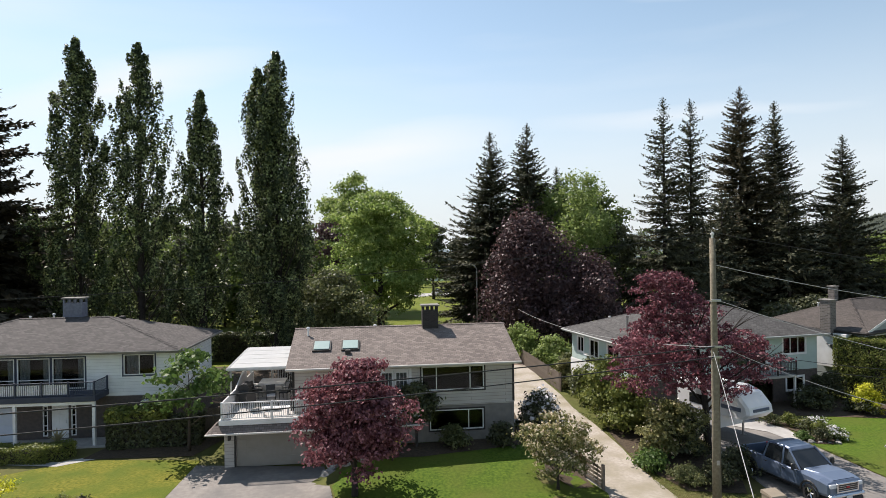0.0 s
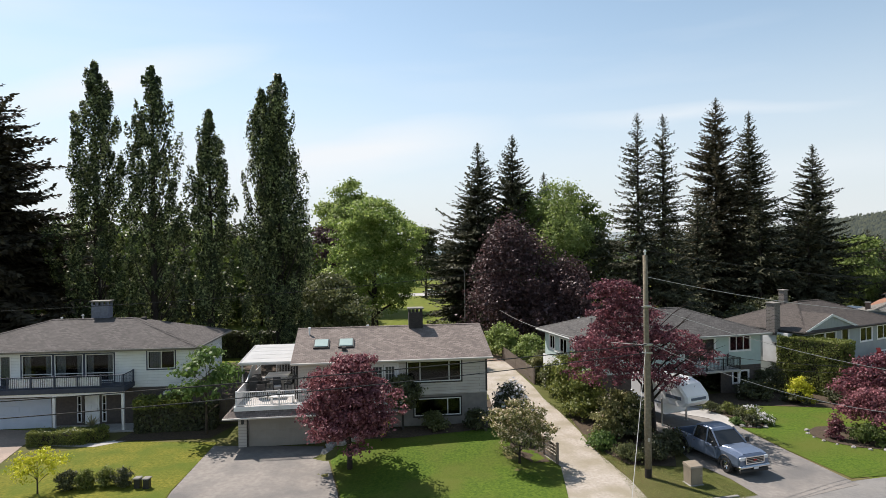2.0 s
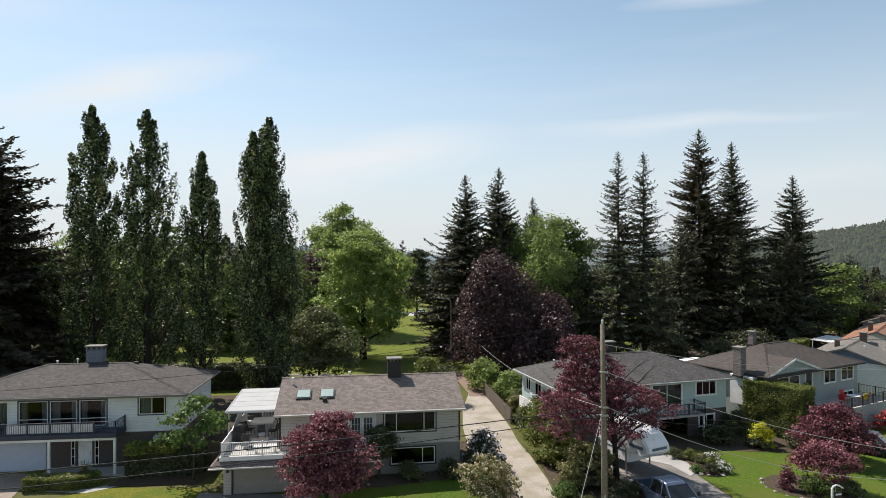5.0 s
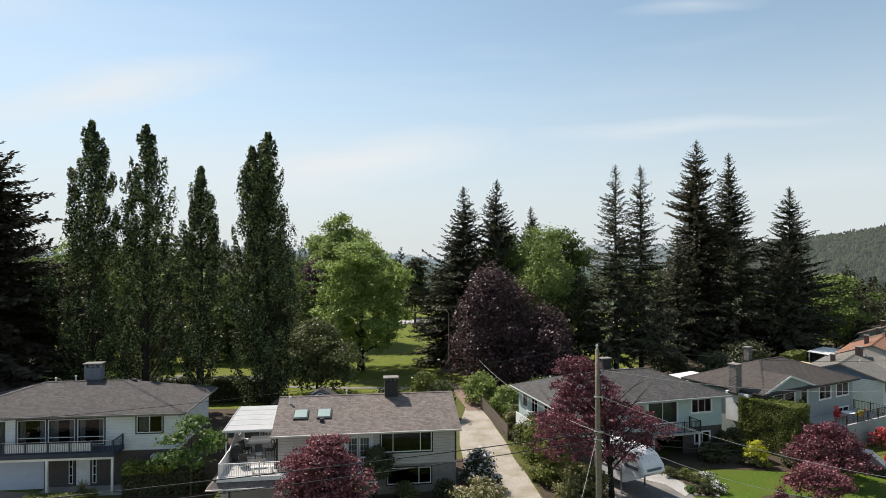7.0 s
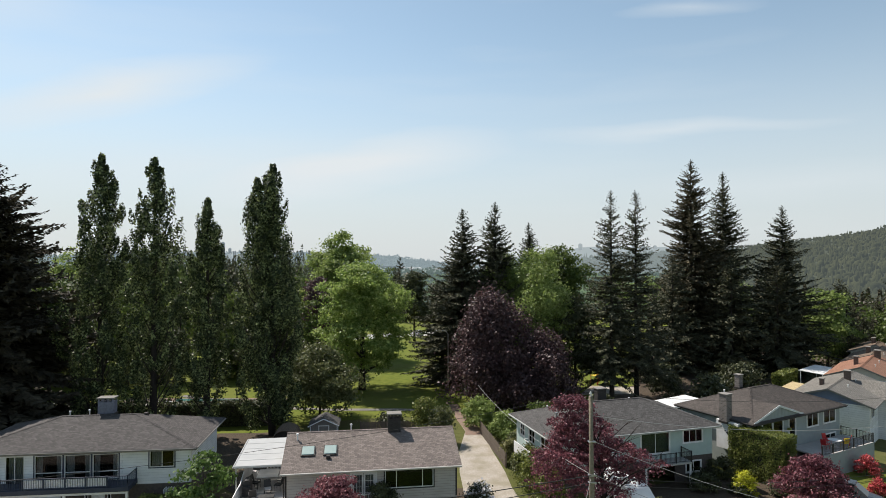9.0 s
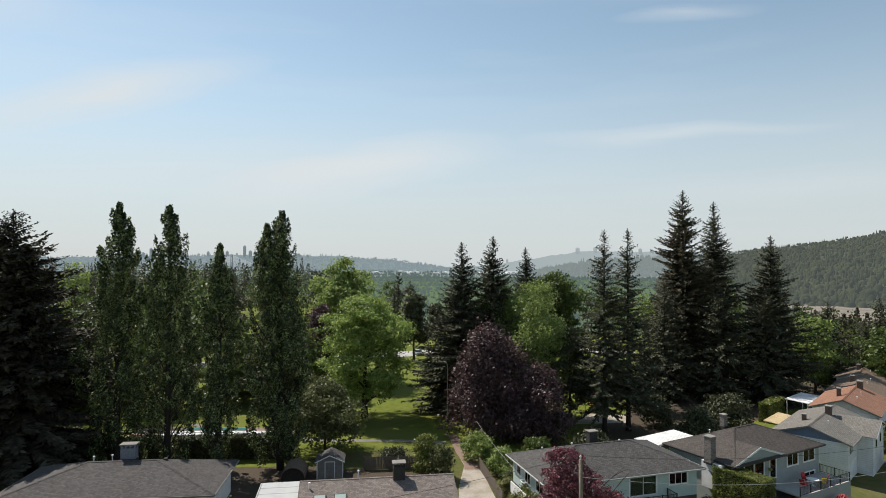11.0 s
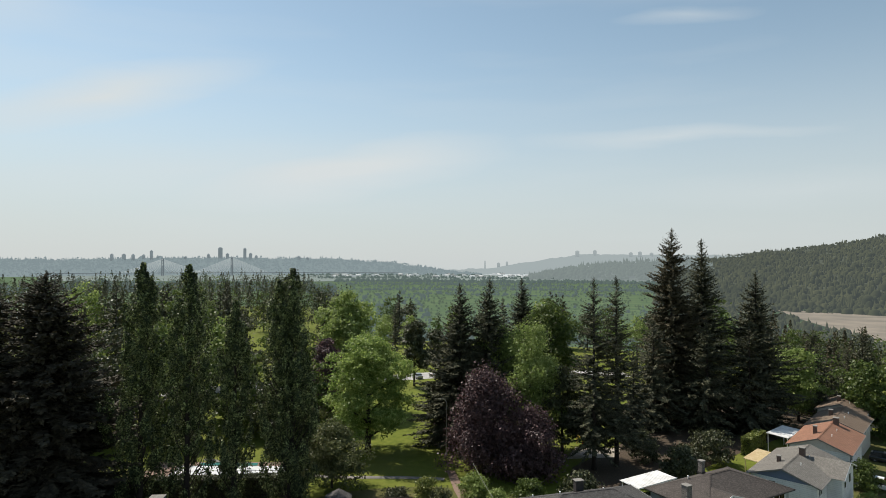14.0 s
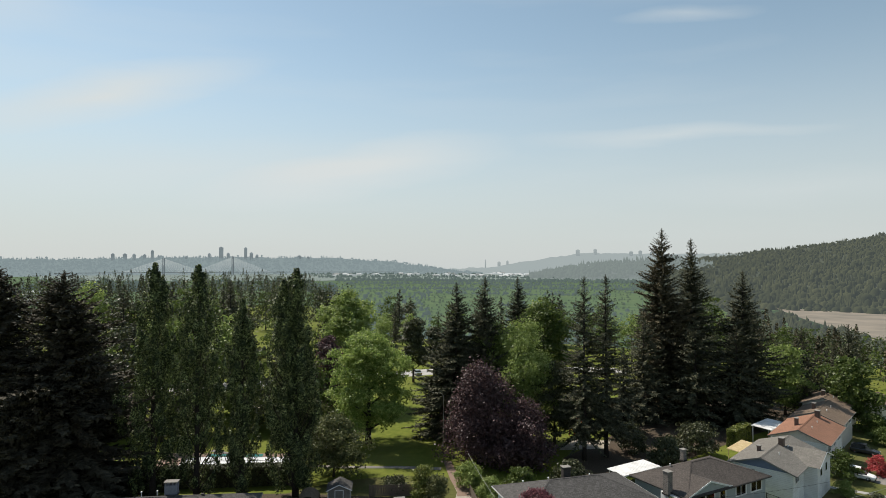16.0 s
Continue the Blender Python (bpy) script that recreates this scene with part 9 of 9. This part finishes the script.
def camper(x, y, rz):
    ob = thing("truck_camper", "white truck camper standing on jacks", "camper", pose(x, y, ground_z(x, y) + 0.03, 0, 0, rz))
    m = Mesh()
    o = [(-2.4, 0.75), (0.7, 0.75), (0.75, 1.55), (2.3, 1.6), (2.7, 1.95), (2.62, 2.35), (2.0, 3.0), (1.2, 3.25), (-2.2, 3.25), (-2.45, 3.0)]
    n = len(o)
    cx, cz = -0.2, 2.0
    v = []
    for yy, k in ((-1.12, 0.94), (-1.0, 1.0), (1.0, 1.0), (1.12, 0.94)):
        v += [(cx + (px - cx) * k, yy, cz + (pz - cz) * k) for px, pz in o]
    f = [tuple(range(n)), tuple(reversed(range(3 * n, 4 * n)))] + [(i * n + k, (i + 1) * n + k, (i + 1) * n + (k + 1) % n, i * n + (k + 1) % n) for i in range(3) for k in range(n)]
    m.add(v, f)
    part("shell", m, M_CAR_WHITE, ob)
    for sy in (-1, 1):
        part("lettering_bar", Mesh().box(0.9, sy * 1.135 - 0.008, 2.05, 2.2, sy * 1.135 + 0.008, 2.28), M_TRUCK, ob)
        part("side_window", Mesh().box(-1.4, sy * 1.13 - 0.01, 1.9, -0.3, sy * 1.13 + 0.01, 2.5, 0.008), M_DARK_GLASS, ob)
        part("trim_stripe", Mesh().box(-2.2, sy * 1.13 - 0.008, 1.5, 0.6, sy * 1.13 + 0.008, 1.6), M_TRUCK, ob)
        for jx in (-2.2, 0.62):
            j = part("jack", Mesh().box(jx - 0.05, sy * 1.2 - 0.05, 0.0, jx + 0.05, sy * 1.2 + 0.05, 1.9, 0.01), M_STEEL, ob)
            part("foot", Mesh().box(jx - 0.13, sy * 1.2 - 0.13, 0.0, jx + 0.13, sy * 1.2 + 0.13, 0.04), M_STEEL, j)
    part("nose_bar", Mesh().box(2.52, -0.7, 2.06, 2.7, 0.7, 2.24, 0.01), M_TRUCK, ob)
    part("roof_vent", Mesh().box(-1.0, -0.25, 3.25, -0.5, 0.25, 3.4, 0.04), M_WHITE, ob)
    part("roof_vent", Mesh().box(0.3, -0.3, 3.25, 0.9, 0.3, 3.42, 0.05), M_WHITE, ob)
    return ob


camper(17.12, 37.2, -62)


def car(name, label, x, y, rz, paint, van=False):
    ob = thing(name, label, "car", pose(x, y, ground_z(x, y) + 0.02, 0, 0, rz), "parked cars")
    h = 1.75 if van else 1.42
    part("body", loft([(-2.2, slab_ring(0.82, 0.35, 0.85)), (-1.9, slab_ring(0.88, 0.28, 0.95)), (1.2, slab_ring(0.9, 0.28, 0.92)), (2.0, slab_ring(0.86, 0.3, 0.78)), (2.25, slab_ring(0.76, 0.36, 0.66))]), paint, ob)
    part("cabin_glass", loft([(-2.0 if van else -1.6, [(-0.8, 0.9), (-0.7, h - 0.2), (0.7, h - 0.2), (0.8, 0.9)]), (-1.4 if van else -0.9, [(-0.82, 0.9), (-0.66, h - 0.03), (0.66, h - 0.03), (0.82, 0.9)]), (0.2, [(-0.82, 0.9), (-0.66, h - 0.02), (0.66, h - 0.02), (0.82, 0.9)]), (1.15, [(-0.8, 0.88), (-0.74, 0.95), (0.74, 0.95), (0.8, 0.88)])]), M_DARK_GLASS, ob)
    part("roof", loft([(-1.7 if van else -1.1, [(-0.66, h - 0.12), (-0.6, h - 0.03), (0.6, h - 0.03), (0.66, h - 0.12)]), (-0.6, [(-0.68, h - 0.06), (-0.6, h + 0.03), (0.6, h + 0.03), (0.68, h - 0.06)]), (0.3, [(-0.66, h - 0.1), (-0.58, h), (0.58, h), (0.66, h - 0.1)])]), paint, ob)
    for sx in (-1, 1):
        wheel(ob, 1.35, sx * 0.8, 0.32, 0.22, 14)
        wheel(ob, -1.35, sx * 0.8, 0.32, 0.22, 14)
        part("headlight", Mesh().box(2.12, sx * 0.6 - 0.12, 0.55, 2.26, sx * 0.6 + 0.12, 0.68, 0.02), M_LAMP, ob)
        part("taillight", Mesh().box(-2.24, sx * 0.68 - 0.1, 0.6, -2.16, sx * 0.68 + 0.1, 0.78, 0.02), M_RED, ob)
    part("bumper", Mesh().box(2.1, -0.75, 0.3, 2.32, 0.75, 0.45, 0.04), M_BLACK, ob)
    return ob


car("parked_car", "dark parked car under the purple maple", 38.6, 41.8, -40, M_CAR_DARK, True)
car("parked_car", "white parked van before a pale house", 70.0, 71.2, -42, M_CAR_WHITE, True)
car("parked_car", "dark car in the far car park", 3.0, 150.5, 20, M_CAR_DARK)
car("parked_car", "silver car in the far car park", -3.5, 149.0, 110, M_CAR_SILVER)
car("parked_car", "white car in the far car park", -36.0, 139.0, 100, M_CAR_WHITE)
car("parked_car", "silver car parked beyond the poplars", -46.0, 135.0, 100, M_CAR_SILVER)
car("parked_car", "dark car parked beside a tan house", 80.5, 84.5, -42, M_CAR_DARK, True)


# ---- back gardens and park ----
def garden_shed(x, y, rz):
    ob = thing("garden_shed", "grey garden shed with white trim and door", "shed", pose(x, y, 0, 0, 0, rz))
    W, D, ze = 3.0, 2.6, 2.0
    part("wall", Mesh().prism([(0, 0), (W, 0), (W, ze), (W / 2, ze + 0.72), (0, ze)], 0, D), M_STUCCO_GREY, ob)
    r = Mesh()
    for s in (-1, 1):
        r.add([(W / 2, -0.25, ze + 0.82), (W / 2 + s * (W / 2 + 0.22), -0.25, ze + 0.0), (W / 2 + s * (W / 2 + 0.22), D + 0.25, ze), (W / 2, D + 0.25, ze + 0.82),
               (W / 2, -0.25, ze + 0.74), (W / 2 + s * (W / 2 + 0.22), -0.25, ze - 0.08), (W / 2 + s * (W / 2 + 0.22), D + 0.25, ze - 0.08), (W / 2, D + 0.25, ze + 0.74)],
              [(0, 1, 2, 3), (7, 6, 5, 4), (1, 5, 6, 2), (0, 4, 5, 1), (3, 2, 6, 7)])
    part("roof", r, M_SLATE_S, ob)
    b = Mesh()
    for s in (-1, 1):
        b.tube([(W / 2, -0.28, ze + 0.74), (W / 2 + s * (W / 2 + 0.22), -0.28, ze - 0.06)], 0.06, 4)
    part("bargeboard", b, M_WHITE, ob)
    part("door", Mesh().box(1.0, -0.04, 0.1, 2.0, -0.002, 1.9, 0.01), M_STUCCO_GREY, ob)
    part("door_frame", Mesh().box(0.9, -0.05, 0.05, 1.0, -0.003, 2.0).box(2.0, -0.05, 0.05, 2.1, -0.003, 2.0).box(1.0, -0.05, 1.9, 2.0, -0.003, 2.0), M_WHITE, ob)
    part("corner_trim", Mesh().box(-0.02, -0.03, 0, 0.08, -0.001, ze - 0.05).box(W - 0.08, -0.03, 0, W + 0.02, -0.001, ze - 0.05), M_WHITE, ob)


garden_shed(-11.7, 56.4, 6)
hut = thing("barrel_hut", "brown barrel-roofed hut in a back garden", "hut", pose(-13.9, 53.9, 0, 0, 0, 6))
arc = [(1.35 * math.cos(radians(t)), 1.0 + 1.2 * math.sin(radians(t))) for t in range(0, 181, 15)]
part("roof_shell", Mesh().prism(arc + [(p * 0.95, 1.0 + (z - 1.0) * 0.95) for p, z in arc[::-1]], -0.1, 3.2), M_TAN_ROOF_S, hut, "ribbed brown curved roof")
part("end_wall", Mesh().prism([(1.25, 0)] + [(p * 0.94, 1.0 + (z - 1.0) * 0.94) for p, z in arc] + [(-1.25, 0)], 0.1, 0.2), M_BARK_DARK, hut)
part("side_wall", Mesh().box(-1.3, 0.2, 0, -1.22, 3.1, 1.1).box(1.22, 0.2, 0, 1.3, 3.1, 1.1), M_BARK_DARK, hut)


def lamp_post(x, y, high, rz, label):
    ob = thing("street_lamp", label, "street lamp", pose(x, y, ground_z(x, y), 0, 0, rz))
    part("pole", Mesh().tube([(0, 0, 0), (0, 0, high - 0.6), (0.3, 0, high - 0.1), (1.2, 0, high)], [0.11, 0.075, 0.06, 0.045], 8), M_STEEL, ob)
    part("lamp_head", Mesh().box(1.1, -0.14, high - 0.08, 1.9, 0.14, high + 0.06, 0.05), M_STEEL, ob)
    part("base", Mesh().tube([(0, 0, -0.05), (0, 0, 0.3)], [0.2, 0.16], 10), M_CONCRETE, ob)


lamp_post(3.9, 82.0, 9.45, 180, "grey street lamp above the purple beech")


def play_frame(x, y):
    ob = thing("playground_climber", "red and yellow playground climber in the park", "playground climber", pose(x, y, ground_z(x, y), 0, 0, 25))
    for px in (0, 1.6):
        for py in (0, 1.6):
            part("post", Mesh().tube([(px, py, 0), (px, py, 3.0)], 0.07, 8), M_RED, ob)
    part("platform", Mesh().box(-0.05, -0.05, 1.3, 1.65, 1.65, 1.4, 0.02), M_YELLOW, ob)
    part("roof", Mesh().add([(-0.2, -0.2, 3.0), (1.8, -0.2, 3.0), (1.8, 1.8, 3.0), (-0.2, 1.8, 3.0), (0.8, 0.8, 3.9)], [(0, 3, 2, 1), (0, 1, 4), (1, 2, 4), (2, 3, 4), (3, 0, 4)]), M_RED, ob)
    part("slide", Mesh().add([(1.65, 0.4, 1.35), (1.65, 1.2, 1.35), (4.0, 1.2, 0.2), (4.0, 0.4, 0.2), (1.65, 0.4, 1.27), (1.65, 1.2, 1.27), (4.0, 1.2, 0.12), (4.0, 0.4, 0.12)], [(0, 1, 2, 3), (7, 6, 5, 4), (0, 3, 7, 4), (1, 5, 6, 2), (2, 6, 7, 3)]), M_YELLOW, ob)


play_frame(28.4, 87.6)


def pool_fence():
    ob = thing("pool_fence", "slim dark metal fence along the pool", "fence", pose(-41.5, 67.0, 0, 0, 0, 1.5))
    for k in range(10):
        part("post", Mesh().tube([(2.5 * k, 0, 0), (2.5 * k, 0, 2.4)], 0.04, 6), M_BLACK, ob)
    for z in (0.3, 2.3):
        part("rail", Mesh().tube([(0, 0, z), (22.5, 0, z)], 0.025, 5), M_BLACK, ob)


pool_fence()


# ---- things on the decks ----
def patio_chair(x, y, z, rz, frame_mat=None, pad=None, label="dark metal patio chair with cushion"):
    ob = thing("patio_chair", label, "chair", pose(x, y, z, 0, 0, rz), "patio chairs")
    fm, pm = frame_mat or M_BLACK, pad or M_CUSHION
    for sx in (-0.25, 0.25):
        for sy in (-0.25, 0.25):
            part("leg", Mesh().tube([(sx, sy, 0), (sx * 0.95, sy * 0.95, 0.42)], 0.02, 6), fm, ob)
        part("armrest", Mesh().tube([(sx * 1.08, 0.25, 0.62), (sx * 1.08, -0.25, 0.62), (sx, -0.25, 0.4)], 0.022, 6), fm, ob)
    part("seat", Mesh().box(-0.27, -0.27, 0.4, 0.27, 0.27, 0.5, 0.04), pm, ob)
    part("backrest", Mesh().add([(-0.27, 0.25, 0.5), (0.27, 0.25, 0.5), (0.25, 0.38, 1.0), (-0.25, 0.38, 1.0), (-0.27, 0.31, 0.5), (0.27, 0.31, 0.5), (0.25, 0.44, 1.0), (-0.25, 0.44, 1.0)], [(0, 1, 2, 3), (7, 6, 5, 4), (0, 3, 7, 4), (1, 5, 6, 2), (3, 2, 6, 7), (0, 4, 5, 1)]), fm, ob)
    return ob


for lx, ly, rz, pad in ((-2.5, 1.3, 200, M_BLACK), (-1.6, 2.5, 20, M_CUSHION), (-0.9, 3.3, 260, M_BLACK), (-2.7, 3.9, 80, M_BLACK)):
    p = MAIN @ Vector((lx, ly, 2.75))
    patio_chair(p.x, p.y, 2.75, rz, pad=pad)
p = MAIN @ Vector((-1.5, 1.1, 2.75))
tb = thing("patio_table", "low dark patio table on the deck", "table", pose(p.x, p.y, 2.75, 0, 0, 8))
part("tabletop", Mesh().box(-0.6, -0.35, 0.4, 0.6, 0.35, 0.45, 0.015), M_BLACK, tb)
for sx in (-0.5, 0.5):
    for sy in (-0.27, 0.27):
        part("leg", Mesh().tube([(sx, sy, 0), (sx, sy, 0.4)], 0.025, 6), M_BLACK, tb)
p = MAIN @ Vector((-1.9, 5.0, 2.75))
tb = thing("dining_table", "pale rectangular table under the patio cover", "table", pose(p.x, p.y, 2.75, 0, 0, 8))
part("tabletop", Mesh().box(-0.8, -0.9, 0.7, 0.8, 0.9, 0.76, 0.015), M_WHITE, tb)
for sx in (-0.7, 0.7):
    for sy in (-0.8, 0.8):
        part("leg", Mesh().tube([(sx, sy, 0), (sx, sy, 0.7)], 0.03, 6), M_STEEL, tb)
p = MAIN @ Vector((-3.1, 2.6, 2.75))
bq = thing("barbecue", "black covered barbecue on the deck", "barbecue", pose(p.x, p.y, 2.75, 0, 0, 98))
part("cabinet", Mesh().box(-0.55, -0.28, 0.1, 0.55, 0.28, 0.85, 0.02), M_BLACK, bq)
part("hood", Mesh().tube([(-0.45, 0, 0.95), (0.45, 0, 0.95)], 0.3, 14), M_BLACK, bq)
part("side_shelf", Mesh().box(0.55, -0.25, 0.8, 0.9, 0.25, 0.85, 0.01), M_STEEL, bq)
p = MAIN @ Vector((-0.9, -0.2, 2.75))
bn = thing("deck_bench", "white slatted bench behind the railing", "bench", pose(p.x, p.y, 2.75, 0, 0, 8))
for k in range(4):
    part("slat", Mesh().box(-0.75, -0.2 + 0.1 * k, 0.42, 0.75, -0.12 + 0.1 * k, 0.45, 0.006), M_WHITE, bn)
for sx in (-0.65, 0.65):
    part("leg", Mesh().box(sx - 0.04, -0.18, 0, sx + 0.04, 0.18, 0.42, 0.01), M_WHITE, bn)
DECK_B = pose(32.6 + 0.5 * (math.cos(radians(28.5)) - math.sin(radians(28.5))), 46.6 + 0.5 * (math.cos(radians(28.5)) + math.sin(radians(28.5))), 0, 0, 0, 28.5)
for lx, ly, rz, mt in ((8.6, -2.0, 120, M_RED), (10.4, -1.2, 20, M_RED), (11.9, -2.3, 230, M_RED), (10.9, -2.6, 180, M_YELLOW)):
    p = DECK_B @ Vector((lx, ly, 1.5))
    patio_chair(p.x, p.y, 1.5, rz, mt, mt, "bright plastic patio chair on the deck")
p = DECK_B @ Vector((10.1, -2.1, 1.5))
tb = thing("patio_table", "white round table among bright chairs", "table", pose(p.x, p.y, 1.5))
part("tabletop", Mesh().tube([(0, 0, 0.7), (0, 0, 0.74)], 0.6, 20), M_WHITE, tb)
part("pedestal", Mesh().tube([(0, 0, 0), (0, 0, 0.04), (0, 0, 0.06), (0, 0, 0.7)], [0.3, 0.28, 0.05, 0.05], 10), M_WHITE, tb)

bush("azalea", "bright pink azalea beside the far driveway", 74.6, 73.0, 3.2, 3.4, L_SCARLET, 140, 360, 10, 0.16, flowers=(L_PINK, 240, 0.16))
bush("shrub", "yellow-green open shrub before a white house", 62.0, 62.6, 2.6, 3.0, L_BIRCH, 141, 300, 10, 0.14)
bush("shrub", "dark round shrub beside a garden walk", 64.8, 60.0, 1.8, 2.6, L_DARK, 142, 260, 10, 0.14)
bush("large_shrub", "leafy green shrub before a tan house", 88.0, 90.0, 3.6, 5.0, L_GREEN, 143, 380, 10, 0.22)
# two more shrubs, dark-leaved to carry the shade on this bed
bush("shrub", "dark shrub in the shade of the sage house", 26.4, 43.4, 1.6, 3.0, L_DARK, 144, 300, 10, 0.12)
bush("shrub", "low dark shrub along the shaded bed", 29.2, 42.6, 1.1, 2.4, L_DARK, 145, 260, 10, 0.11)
polygon_patch("garden_walk", band([(62.0, 67.0), (67.0, 64.4), (72.5, 61.0)], 1.1), M_CONCRETE, 0.034, "pale concrete walk to a white house", "path")
polygon_patch("driveway", band([(68.6, 75.0), (73.5, 70.0), (78.5, 65.0)], 4.2), M_DRIVE, 0.03, "worn grey driveway before a rust-roofed house")
bush("alyssum", "low white-flowered cushion over border rocks", 23.4, 38.2, 0.8, 1.8, L_GREEN, 150, 220, 10, 0.08, flowers=(L_WHITE, 90, 0.09))
bush("alyssum", "low white-flowered cushion along the garden walk", 23.6, 36.6, 0.7, 1.6, L_GREEN, 151, 200, 10, 0.08, flowers=(L_WHITE, 80, 0.09))
